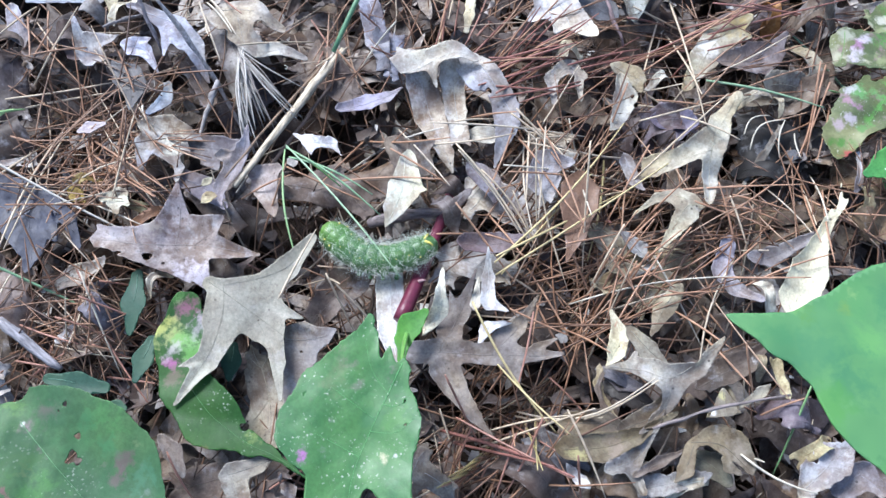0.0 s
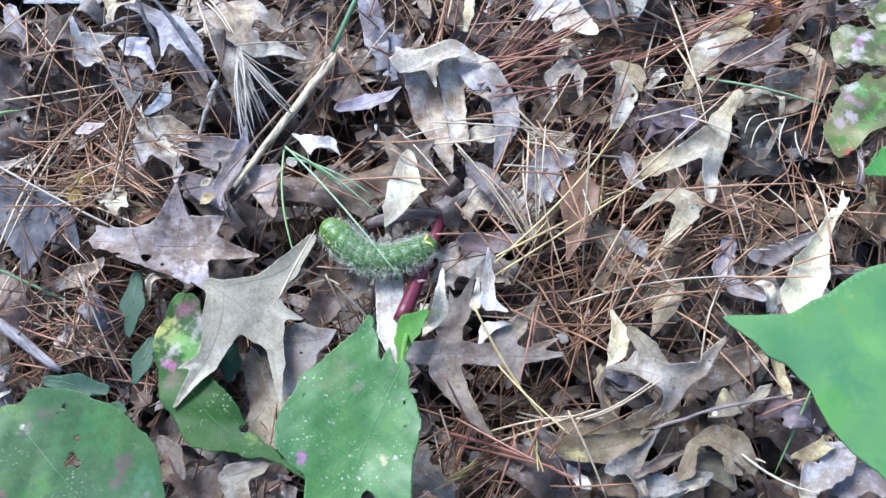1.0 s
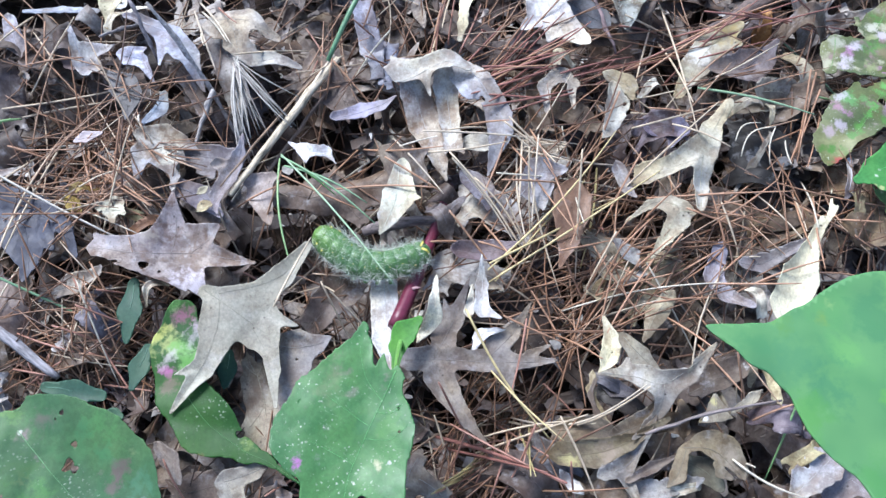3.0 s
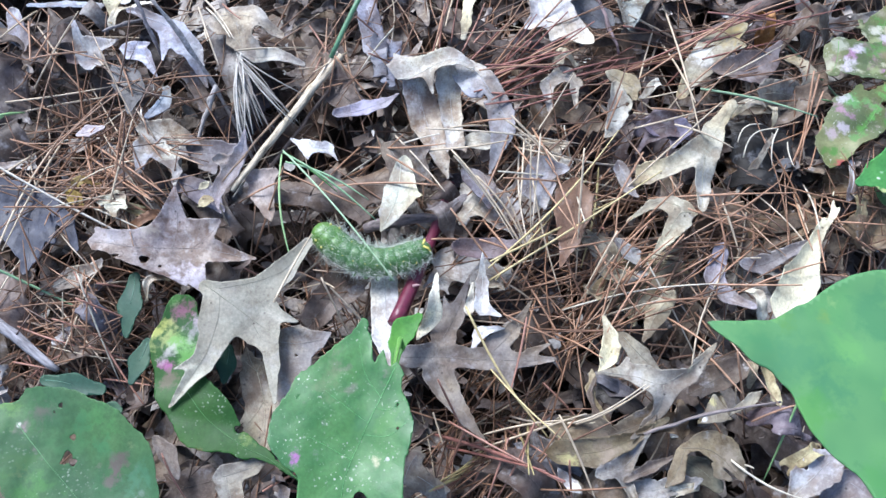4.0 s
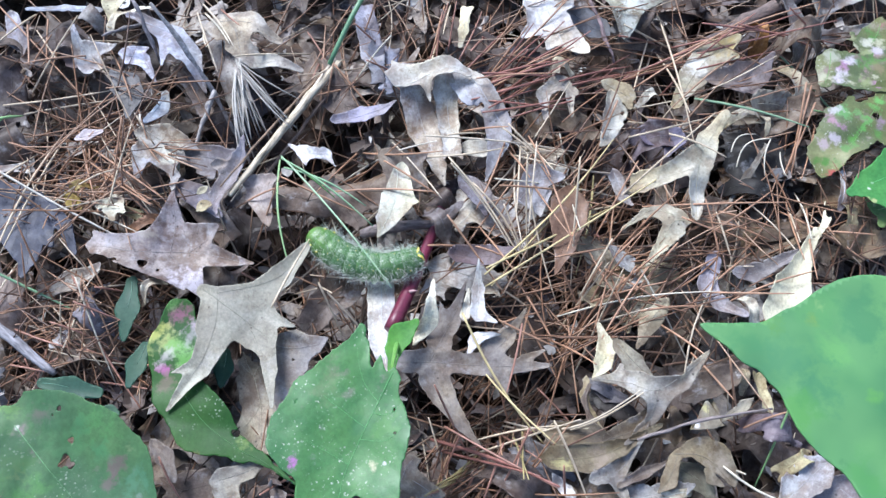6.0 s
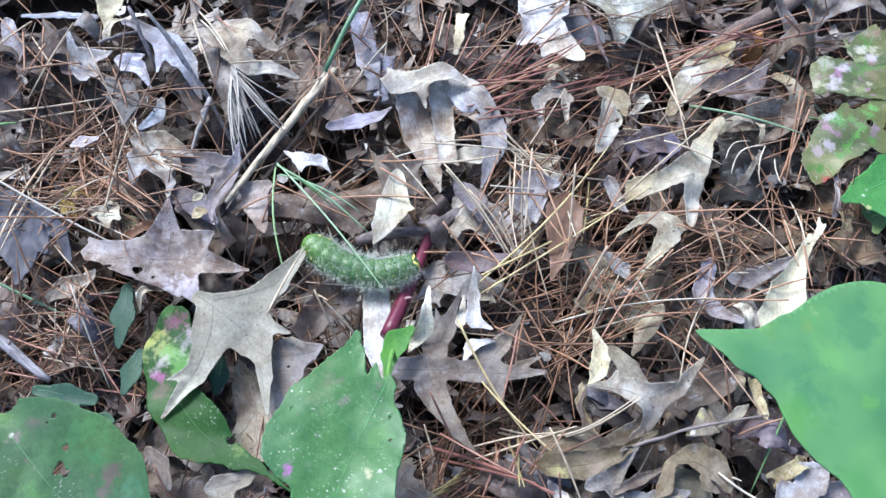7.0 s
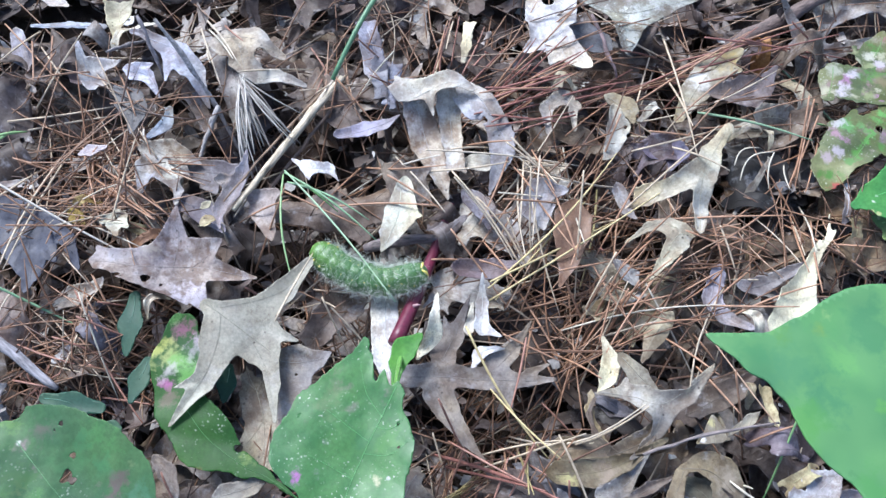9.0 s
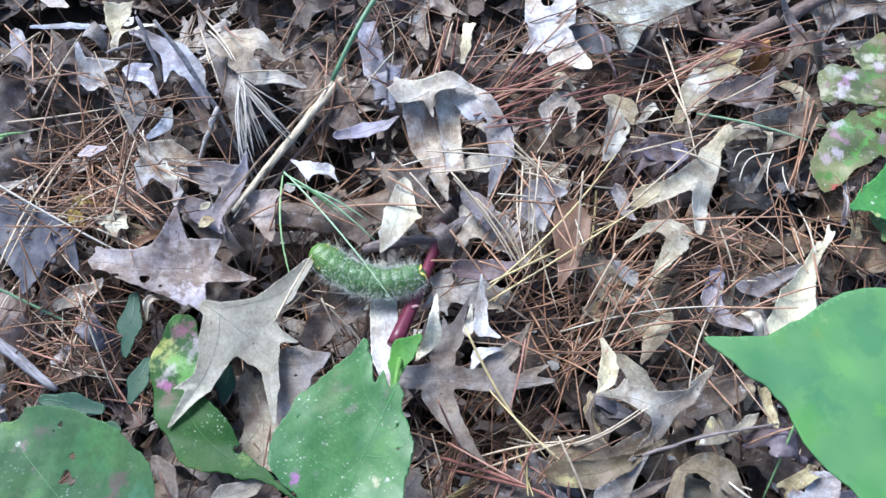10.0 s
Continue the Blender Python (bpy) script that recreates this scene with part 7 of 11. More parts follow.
strand("pine_needle", "reddish-brown pine needle on dead leaves", "pine needle", "pine needles", (-212.6, -42.1, -189.6, -75.6), (0.32, 0.165, 0.12), 1.14, NEEDLE, bow=-0.03, lift=0.004)
strand("pine_needle", "reddish-brown pine needle on dead leaves", "pine needle", "pine needles", (-208.3, -56.3, -184.1, -61.9), (0.32, 0.165, 0.12), 1.14, NEEDLE, bow=-0.006, lift=0.004)
strand("pine_needle", "reddish-brown pine needle on dead leaves", "pine needle", "pine needles", (-210.8, -50.7, -178.9, -75.6), (0.32, 0.165, 0.12), 1.14, NEEDLE, bow=0.018, lift=0.004)
strand("pine_needle", "reddish-brown pine needle on dead leaves", "pine needle", "pine needles", (-207.7, -39.2, -175.2, -50.6), (0.32, 0.165, 0.12), 1.14, NEEDLE, bow=-0.024, lift=0.004)
strand("pine_needle", "reddish-brown pine needle on dead leaves", "pine needle", "pine needles", (-169.7, -50.6, -147.0, -56.2), (0.32, 0.165, 0.12), 1.14, NEEDLE, bow=0.0, lift=0.004)
strand("pine_needle", "reddish-brown pine needle on dead leaves", "pine needle", "pine needles", (-185.5, -39.2, -159.2, -47.8), (0.32, 0.165, 0.12), 1.14, NEEDLE, bow=0.024, lift=0.004)
strand("pine_needle", "reddish-brown pine needle on dead leaves", "pine needle", "pine needles", (-169.8, -33.4, -135.7, -39.1), (0.32, 0.165, 0.12), 1.14, NEEDLE, bow=-0.018, lift=0.004)
strand("pine_needle", "reddish-brown pine needle on dead leaves", "pine needle", "pine needles", (-181.8, -12.5, -160.6, -39.2), (0.32, 0.165, 0.12), 1.14, NEEDLE, bow=0.006, lift=0.004)
strand("pine_needle", "reddish-brown pine needle on dead leaves", "pine needle", "pine needles", (-166.2, -21.5, -144.5, -15.5), (0.32, 0.165, 0.12), 1.14, NEEDLE, bow=0.03, lift=0.004)
strand("pine_needle", "reddish-brown pine needle on dead leaves", "pine needle", "pine needles", (-165.1, -44.9, -141.1, -78.1), (0.32, 0.165, 0.12), 1.14, NEEDLE, bow=-0.012, lift=0.004)
strand("pine_needle", "reddish-brown pine needle on dead leaves", "pine needle", "pine needles", (-143.4, -61.8, -130.2, -39.1), (0.32, 0.165, 0.12), 1.14, NEEDLE, bow=0.012, lift=0.004)
strand("pine_needle", "reddish-brown pine needle on dead leaves", "pine needle", "pine needles", (-203.5, -72.9, -188.9, -50.7), (0.32, 0.165, 0.12), 1.14, NEEDLE, bow=-0.03, lift=0.004)
strand("pine_needle", "reddish-brown pine needle on dead leaves", "pine needle", "pine needles", (-167.8, -61.8, -137.3, -67.3), (0.32, 0.165, 0.12), 1.14, NEEDLE, bow=-0.006, lift=0.004)
strand("pine_needle", "reddish-brown pine needle on dead leaves", "pine needle", "pine needles", (-208.5, -61.9, -179.6, -56.3), (0.32, 0.165, 0.12), 1.14, NEEDLE, bow=0.018, lift=0.004)
strand("pine_needle", "rusty orange-brown pine needle on dead leaves", "pine needle", "pine needles", (-44.4, 65.0, 4.2, 40.5), (0.36, 0.205, 0.125), 1.14, NEEDLE, bow=-0.05, lift=0.002)
strand("pine_needle", "rusty orange-brown pine needle on dead leaves", "pine needle", "pine needles", (-57.8, 64.4, -17.1, 52.0), (0.36, 0.205, 0.125), 1.14, NEEDLE, bow=-0.06, lift=0.002)
strand("pine_needle", "rusty orange-brown pine needle on dead leaves", "pine needle", "pine needles", (-51.6, 31.5, 0.9, 24.9), (0.36, 0.205, 0.125), 1.14, NEEDLE, bow=0.018, lift=0.002)
strand("pine_needle", "rusty orange-brown pine needle on dead leaves", "pine needle", "pine needles", (-69.7, 61.7, -23.4, 65.7), (0.36, 0.205, 0.125), 1.14, NEEDLE, bow=-0.024, lift=0.002)
strand("pine_needle", "rusty orange-brown pine needle on dead leaves", "pine needle", "pine needles", (-25.8, 44.6, 2.3, 26.5), (0.36, 0.205, 0.125), 1.14, NEEDLE, bow=0.0, lift=0.002)
strand("pine_needle", "rusty orange-brown pine needle on dead leaves", "pine needle", "pine needles", (-103.7, 26.7, -74.9, 31.5), (0.36, 0.205, 0.125), 1.14, NEEDLE, bow=0.024, lift=0.002)
strand("pine_needle", "rusty orange-brown pine needle on dead leaves", "pine needle", "pine needles", (-80.1, 41.4, -39.7, 26.6), (0.36, 0.205, 0.125), 1.14, NEEDLE, bow=-0.018, lift=0.002)
strand("pine_needle", "rusty orange-brown pine needle on dead leaves", "pine needle", "pine needles", (-41.8, 75.5, -63.2, 31.5), (0.36, 0.205, 0.125), 1.14, NEEDLE, bow=0.006, lift=0.002)
strand("pine_needle", "rusty orange-brown pine needle on dead leaves", "pine needle", "pine needles", (-67.6, 31.5, -87.0, 2.8), (0.36, 0.205, 0.125), 1.14, NEEDLE, bow=0.03, lift=0.002)
strand("pine_needle", "rusty orange-brown pine needle on dead leaves", "pine needle", "pine needles", (-99.1, 9.1, -74.9, 31.5), (0.36, 0.205, 0.125), 1.14, NEEDLE, bow=-0.012, lift=0.002)
strand("pine_needle", "rusty orange-brown pine needle on dead leaves", "pine needle", "pine needles", (-72.8, 2.8, -51.6, 31.5), (0.36, 0.205, 0.125), 1.14, NEEDLE, bow=0.012, lift=0.002)
strand("pine_needle", "rusty orange-brown pine needle on dead leaves", "pine needle", "pine needles", (-67.2, 93.5, -43.4, 111.7), (0.36, 0.205, 0.125), 1.14, NEEDLE, bow=-0.03, lift=0.002)
strand("pine_needle", "rusty orange-brown pine needle on dead leaves", "pine needle", "pine needles", (-59.2, 115.6, -23.8, 78.9), (0.36, 0.205, 0.125), 1.14, NEEDLE, bow=-0.006, lift=0.002)
strand("pine_needle", "rusty orange-brown pine needle on dead leaves", "pine needle", "pine needles", (-55.7, 108.1, -77.4, 65.2), (0.36, 0.205, 0.125), 1.14, NEEDLE, bow=0.018, lift=0.002)
strand("pine_needle", "tan dry pine needle on dead leaves", "pine needle", "pine needles", (70.1, 57.1, 37.7, 61.3), (0.52, 0.42, 0.3), 1.03, NEEDLE, bow=0.006, lift=0.003)
strand("pine_needle", "tan dry pine needle on dead leaves", "pine needle", "pine needles", (43.7, 61.3, 67.0, 54.4), (0.52, 0.42, 0.3), 1.03, NEEDLE, bow=0.03, lift=0.003)
strand("pine_needle", "tan dry pine needle on dead leaves", "pine needle", "pine needles", (37.6, 54.5, 67.8, 41.1), (0.52, 0.42, 0.3), 1.03, NEEDLE, bow=-0.012, lift=0.003)
strand("pine_needle", "tan dry pine needle on dead leaves", "pine needle", "pine needles", (47.2, 31.3, 62.0, -21.4), (0.52, 0.42, 0.3), 1.03, NEEDLE, bow=-0.03, lift=0.003)
strand("pine_needle", "rusty orange-brown pine needle on dead leaves", "pine needle", "pine needles", (38.2, 82.2, 65.7, -3.4), (0.36, 0.205, 0.125), 1.14, NEEDLE, bow=-0.03, lift=0.002)
strand("pine_needle", "rusty orange-brown pine needle on dead leaves", "pine needle", "pine needles", (45.4, 71.7, 60.1, 31.2), (0.36, 0.205, 0.125), 1.14, NEEDLE, bow=-0.006, lift=0.002)
strand("pine_needle", "rusty orange-brown pine needle on dead leaves", "pine needle", "pine needles", (83.2, 54.4, 62.4, -12.5), (0.36, 0.205, 0.125), 1.14, NEEDLE, bow=0.018, lift=0.002)
strand("pine_needle", "rusty orange-brown pine needle on dead leaves", "pine needle", "pine needles", (93.5, 75.0, 76.2, 34.5), (0.36, 0.205, 0.125), 1.14, NEEDLE, bow=-0.024, lift=0.002)
strand("pine_needle", "rusty orange-brown pine needle on dead leaves", "pine needle", "pine needles", (103.0, 44.3, 77.2, 2.7), (0.36, 0.205, 0.125), 1.14, NEEDLE, bow=0.0, lift=0.002)
strand("pine_needle", "rusty orange-brown pine needle on dead leaves", "pine needle", "pine needles", (36.2, 57.9, 21.0, 21.6), (0.36, 0.205, 0.125), 1.14, NEEDLE, bow=0.024, lift=0.002)
strand("pine_needle", "rusty orange-brown pine needle on dead leaves", "pine needle", "pine needles", (58.4, -9.5, 88.4, 2.7), (0.36, 0.205, 0.125), 1.14, NEEDLE, bow=-0.018, lift=0.002)
strand("pine_needle", "rusty orange-brown pine needle on dead leaves", "pine needle", "pine needles", (64.8, -21.4, 94.5, 8.9), (0.36, 0.205, 0.125), 1.14, NEEDLE, bow=0.006, lift=0.002)
strand("pine_needle", "rusty orange-brown pine needle on dead leaves", "pine needle", "pine needles", (61.7, -27.3, 111.5, -21.4), (0.36, 0.205, 0.125), 1.14, NEEDLE, bow=0.03, lift=0.002)
strand("pine_needle", "rusty orange-brown pine needle on dead leaves", "pine needle", "pine needles", (64.2, -33.1, 99.4, -0.4), (0.36, 0.205, 0.125), 1.14, NEEDLE, bow=-0.012, lift=0.002)
strand("pine_needle", "rusty orange-brown pine needle on dead leaves", "pine needle", "pine needles", (69.3, -38.9, 90.8, -3.4), (0.36, 0.205, 0.125), 1.14, NEEDLE, bow=0.012, lift=0.002)
strand("pine_needle", "rusty orange-brown pine needle on dead leaves", "pine needle", "pine needles", (77.0, -0.4, 99.1, -38.9), (0.36, 0.205, 0.125), 1.14, NEEDLE, bow=-0.03, lift=0.002)
strand("pine_needle", "rusty orange-brown pine needle on dead leaves", "pine needle", "pine needles", (60.1, -3.4, 82.9, -38.9), (0.36, 0.205, 0.125), 1.14, NEEDLE, bow=-0.006, lift=0.002)
strand("pine_needle", "rusty orange-brown pine needle on dead leaves", "pine needle", "pine needles", (68.0, -12.5, 65.7, -55.8), (0.36, 0.205, 0.125), 1.14, NEEDLE, bow=0.018, lift=0.002)
strand("pine_needle", "rusty orange-brown pine needle on dead leaves", "pine needle", "pine needles", (51.2, -15.5, 41.8, -53.1), (0.36, 0.205, 0.125), 1.14, NEEDLE, bow=-0.024, lift=0.002)
strand("pine_needle", "rusty orange-brown pine needle on dead leaves", "pine needle", "pine needles", (84.8, -9.5, 110.9, -27.3), (0.36, 0.205, 0.125), 1.14, NEEDLE, bow=0.0, lift=0.002)
strand("pine_needle", "rusty orange-brown pine needle on dead leaves", "pine needle", "pine needles", (92.7, -15.5, 71.4, -50.2), (0.36, 0.205, 0.125), 1.14, NEEDLE, bow=0.024, lift=0.002)
strand("pine_needle", "rusty orange-brown pine needle on dead leaves", "pine needle", "pine needles", (104.0, -12.5, 76.6, -53.0), (0.36, 0.205, 0.125), 1.14, NEEDLE, bow=-0.018, lift=0.002)
strand("pine_needle", "rusty orange-brown pine needle on dead leaves", "pine needle", "pine needles", (86.8, -21.4, 113.1, -3.4), (0.36, 0.205, 0.125), 1.14, NEEDLE, bow=0.006, lift=0.002)
strand("pine_needle", "rusty orange-brown pine needle on dead leaves", "pine needle", "pine needles", (91.3, 2.7, 118.3, 21.5), (0.36, 0.205, 0.125), 1.14, NEEDLE, bow=0.03, lift=0.002)
strand("pine_needle", "rusty orange-brown pine needle on dead leaves", "pine needle", "pine needles", (119.0, -0.4, 88.7, -33.1), (0.36, 0.205, 0.125), 1.14, NEEDLE, bow=-0.012, lift=0.002)
strand("pine_needle", "rusty orange-brown pine needle on dead leaves", "pine needle", "pine needles", (63.3, -50.2, 84.0, -21.4), (0.36, 0.205, 0.125), 1.14, NEEDLE, bow=0.012, lift=0.002)
strand("pine_needle", "rusty orange-brown pine needle on dead leaves", "pine needle", "pine needles", (76.9, -47.4, 103.2, -21.4), (0.36, 0.205, 0.125), 1.14, NEEDLE, bow=-0.03, lift=0.002)
strand("pine_needle", "rusty orange-brown pine needle on dead leaves", "pine needle", "pine needles", (45.3, -27.3, 62.8, -61.3), (0.36, 0.205, 0.125), 1.14, NEEDLE, bow=-0.006, lift=0.002)
strand("pine_needle", "rusty orange-brown pine needle on dead leaves", "pine needle", "pine needles", (57.1, -38.9, 76.1, -61.3), (0.36, 0.205, 0.125), 1.14, NEEDLE, bow=0.018, lift=0.002)
strand("pine_needle", "rusty orange-brown pine needle on dead leaves", "pine needle", "pine needles", (31.3, -38.9, 60.7, -50.2), (0.36, 0.205, 0.125), 1.14, NEEDLE, bow=-0.024, lift=0.002)
strand("pine_needle", "rusty orange-brown pine needle on dead leaves", "pine needle", "pine needles", (114.8, -15.5, 141.0, -3.4), (0.36, 0.205, 0.125), 1.14, NEEDLE, bow=0.0, lift=0.002)
strand("pine_needle", "rusty orange-brown pine needle on dead leaves", "pine needle", "pine needles", (99.5, -33.1, 140.9, -27.3), (0.36, 0.205, 0.125), 1.14, NEEDLE, bow=0.024, lift=0.002)
strand("pine_needle", "rusty orange-brown pine needle on dead leaves", "pine needle", "pine needles", (123.3, 15.2, 150.8, 8.9), (0.36, 0.205, 0.125), 1.14, NEEDLE, bow=-0.03, lift=0.002)
strand("pine_needle", "rusty orange-brown pine needle on dead leaves", "pine needle", "pine needles", (128.3, 8.9, 166.1, 18.2), (0.36, 0.205, 0.125), 1.14, NEEDLE, bow=-0.006, lift=0.002)
strand("pine_needle", "rusty orange-brown pine needle on dead leaves", "pine needle", "pine needles", (135.3, 21.5, 170.4, 8.8), (0.36, 0.205, 0.125), 1.14, NEEDLE, bow=0.018, lift=0.002)
strand("pine_needle", "rusty orange-brown pine needle on dead leaves", "pine needle", "pine needles", (136.8, 8.9, 170.7, 31.0), (0.36, 0.205, 0.125), 1.14, NEEDLE, bow=-0.024, lift=0.002)
strand("pine_needle", "rusty orange-brown pine needle on dead leaves", "pine needle", "pine needles", (143.7, -3.4, 135.7, 24.7), (0.36, 0.205, 0.125), 1.14, NEEDLE, bow=0.0, lift=0.002)
strand("pine_needle", "rusty orange-brown pine needle on dead leaves", "pine needle", "pine needles", (143.6, -27.3, 183.4, -15.5), (0.36, 0.205, 0.125), 1.14, NEEDLE, bow=0.024, lift=0.002)
strand("pine_needle", "rusty orange-brown pine needle on dead leaves", "pine needle", "pine needles", (130.6, -21.4, 170.8, -27.2), (0.36, 0.205, 0.125), 1.14, NEEDLE, bow=-0.018, lift=0.002)
strand("pine_needle", "rusty orange-brown pine needle on dead leaves", "pine needle", "pine needles", (139.5, -15.5, 161.2, 2.7), (0.36, 0.205, 0.125), 1.14, NEEDLE, bow=0.006, lift=0.002)
strand("pine_needle", "rusty orange-brown pine needle on dead leaves", "pine needle", "pine needles", (198.6, 81.5, 181.2, 44.1), (0.36, 0.205, 0.125), 1.14, NEEDLE, bow=0.03, lift=0.002)
strand("pine_needle", "rusty orange-brown pine needle on dead leaves", "pine needle", "pine needles", (204.4, 99.4, 187.0, 44.1), (0.36, 0.205, 0.125), 1.14, NEEDLE, bow=-0.012, lift=0.002)
strand("pine_needle", "rusty orange-brown pine needle on dead leaves", "pine needle", "pine needles", (212.9, 95.7, 189.4, 40.8), (0.36, 0.205, 0.125), 1.14, NEEDLE, bow=0.012, lift=0.002)
strand("pine_needle", "rusty orange-brown pine needle on dead leaves", "pine needle", "pine needles", (186.5, 40.8, 178.3, -9.5), (0.36, 0.205, 0.125), 1.14, NEEDLE, bow=-0.03, lift=0.002)
strand("pine_needle", "rusty orange-brown pine needle on dead leaves", "pine needle", "pine needles", (178.8, 27.8, 197.4, 2.6), (0.36, 0.205, 0.125), 1.14, NEEDLE, bow=-0.006, lift=0.002)
strand("pine_needle", "rusty orange-brown pine needle on dead leaves", "pine needle", "pine needles", (129.7, -30.2, 112.3, -41.7), (0.36, 0.205, 0.125), 1.14, NEEDLE, bow=0.018, lift=0.002)
strand("pine_needle", "dark red-brown pine needle on dead leaves", "pine needle", "pine needles", (24.5, 71.7, 73.3, 89.2), (0.24, 0.105, 0.08), 1.20, NEEDLE, bow=-0.03)
strand("pine_needle", "dark red-brown pine needle on dead leaves", "pine needle", "pine needles", (27.6, 78.7, 69.9, 82.1), (0.24, 0.105, 0.08), 1.20, NEEDLE, bow=-0.006)
strand("pine_needle", "dark red-brown pine needle on dead leaves", "pine needle", "pine needles", (27.5, 73.5, 55.3, 96.5), (0.24, 0.105, 0.08), 1.20, NEEDLE, bow=0.018)
strand("pine_needle", "dark red-brown pine needle on dead leaves", "pine needle", "pine needles", (18.5, 78.8, 67.9, 103.7), (0.24, 0.105, 0.08), 1.20, NEEDLE, bow=-0.024)
strand("pine_needle", "dark red-brown pine needle on dead leaves", "pine needle", "pine needles", (31.0, 103.9, 68.9, 126.1), (0.24, 0.105, 0.08), 1.20, NEEDLE, bow=0.0)
strand("pine_needle", "dark red-brown pine needle on dead leaves", "pine needle", "pine needles", (67.7, 100.1, 109.4, 125.9), (0.24, 0.105, 0.08), 1.20, NEEDLE, bow=0.024)
strand("pine_needle", "dark red-brown pine needle on dead leaves", "pine needle", "pine needles", (80.1, 103.7, 131.9, 133.4), (0.24, 0.105, 0.08), 1.20, NEEDLE, bow=-0.018)
strand("pine_needle", "dark red-brown pine needle on dead leaves", "pine needle", "pine needles", (73.6, 96.4, 125.0, 125.8), (0.24, 0.105, 0.08), 1.20, NEEDLE, bow=0.006)
strand("pine_needle", "dark red-brown pine needle on dead leaves", "pine needle", "pine needles", (86.0, 100.0, 144.0, 129.5), (0.24, 0.105, 0.08), 1.20, NEEDLE, bow=0.03)
strand("pine_needle", "dark red-brown pine needle on dead leaves", "pine needle", "pine needles", (68.0, 107.4, 163.1, 133.2), (0.24, 0.105, 0.08), 1.20, NEEDLE, bow=-0.012)
strand("pine_needle", "dark red-brown pine needle on dead leaves", "pine needle", "pine needles", (96.0, 111.0, 175.1, 129.3), (0.24, 0.105, 0.08), 1.20, NEEDLE, bow=0.012)
strand("pine_needle", "dark red-brown pine needle on dead leaves", "pine needle", "pine needles", (131.2, 125.8, 201.6, 140.6), (0.24, 0.105, 0.08), 1.20, NEEDLE, bow=-0.03)
strand("pine_needle", "dark red-brown pine needle on dead leaves", "pine needle", "pine needles", (139.9, 120.0, 219.1, 132.8), (0.24, 0.105, 0.08), 1.20, NEEDLE, bow=-0.006)
strand("pine_needle", "dark red-brown pine needle on dead leaves", "pine needle", "pine needles", (162.2, 125.6, 245.3, 140.3), (0.24, 0.105, 0.08), 1.20, NEEDLE, bow=0.018)
strand("pine_needle", "dark red-brown pine needle on dead leaves", "pine needle", "pine needles", (187.5, 129.2, 248.5, 144.2), (0.24, 0.105, 0.08), 1.20, NEEDLE, bow=-0.024)
strand("pine_needle", "dark red-brown pine needle on dead leaves", "pine needle", "pine needles", (73.1, 85.6, 36.5, 75.2), (0.24, 0.105, 0.08), 1.20, NEEDLE, bow=0.0)
strand("pine_needle", "dark red-brown pine needle on dead leaves", "pine needle", "pine needles", (49.8, 114.9, 24.8, 100.3), (0.24, 0.105, 0.08), 1.20, NEEDLE, bow=0.024)
strand("pine_needle", "dark red-brown pine needle on dead leaves", "pine needle", "pine needles", (15.6, 111.4, 37.9, 137.9), (0.24, 0.105, 0.08), 1.20, NEEDLE, bow=-0.018)
strand("pine_needle", "dark red-brown pine needle on dead leaves", "pine needle", "pine needles", (25.1, 126.4, 38.2, 149.6), (0.24, 0.105, 0.08), 1.20, NEEDLE, bow=0.006)
strand("pine_needle", "dark red-brown pine needle on dead leaves", "pine needle", "pine needles", (126.0, 103.4, 172.5, 133.1), (0.24, 0.105, 0.08), 1.20, NEEDLE, bow=0.03)
strand("pine_needle", "dark red-brown pine needle on dead leaves", "pine needle", "pine needles", (141.6, 107.0, 193.1, 125.4), (0.24, 0.105, 0.08), 1.20, NEEDLE, bow=-0.012)
strand("pine_needle", "dark red-brown pine needle on dead leaves", "pine needle", "pine needles", (100.1, 125.9, 129.6, 141.1), (0.24, 0.105, 0.08), 1.20, NEEDLE, bow=0.012)
strand("pine_needle", "reddish-brown pine needle on dead leaves", "pine needle", "pine needles", (-12.5, 122.9, -3.4, 149.9), (0.32, 0.165, 0.12), 1.14, NEEDLE, bow=-0.03, lift=0.004)
strand("pine_needle", "reddish-brown pine needle on dead leaves", "pine needle", "pine needles", (-7.7, 115.3, 6.2, 149.9), (0.32, 0.165, 0.12), 1.14, NEEDLE, bow=-0.006, lift=0.004)
strand("pine_needle", "reddish-brown pine needle on dead leaves", "pine needle", "pine needles", (-1.4, 113.4, 3.0, 145.9), (0.32, 0.165, 0.12), 1.14, NEEDLE, bow=0.018, lift=0.004)
strand("pine_needle", "reddish-brown pine needle on dead leaves", "pine needle", "pine needles", (12.5, 115.2, 25.4, 149.7), (0.32, 0.165, 0.12), 1.14, NEEDLE, bow=-0.024, lift=0.004)
strand("pine_needle", "reddish-brown pine needle on dead leaves", "pine needle", "pine needles", (6.3, 126.5, 11.0, 149.8), (0.32, 0.165, 0.12), 1.14, NEEDLE, bow=0.0, lift=0.004)
strand("pine_needle", "reddish-brown pine needle on dead leaves", "pine needle", "pine needles", (18.7, 111.4, 35.0, 153.6), (0.32, 0.165, 0.12), 1.14, NEEDLE, bow=0.024, lift=0.004)
strand("pine_needle", "reddish-brown pine needle on dead leaves", "pine needle", "pine needles", (-63.9, 142.5, -67.7, 100.8), (0.32, 0.165, 0.12), 1.14, NEEDLE, bow=-0.018, lift=0.004)
strand("pine_needle", "reddish-brown pine needle on dead leaves", "pine needle", "pine needles", (-77.3, 150.5, -63.0, 127.0), (0.32, 0.165, 0.12), 1.14, NEEDLE, bow=0.006, lift=0.004)
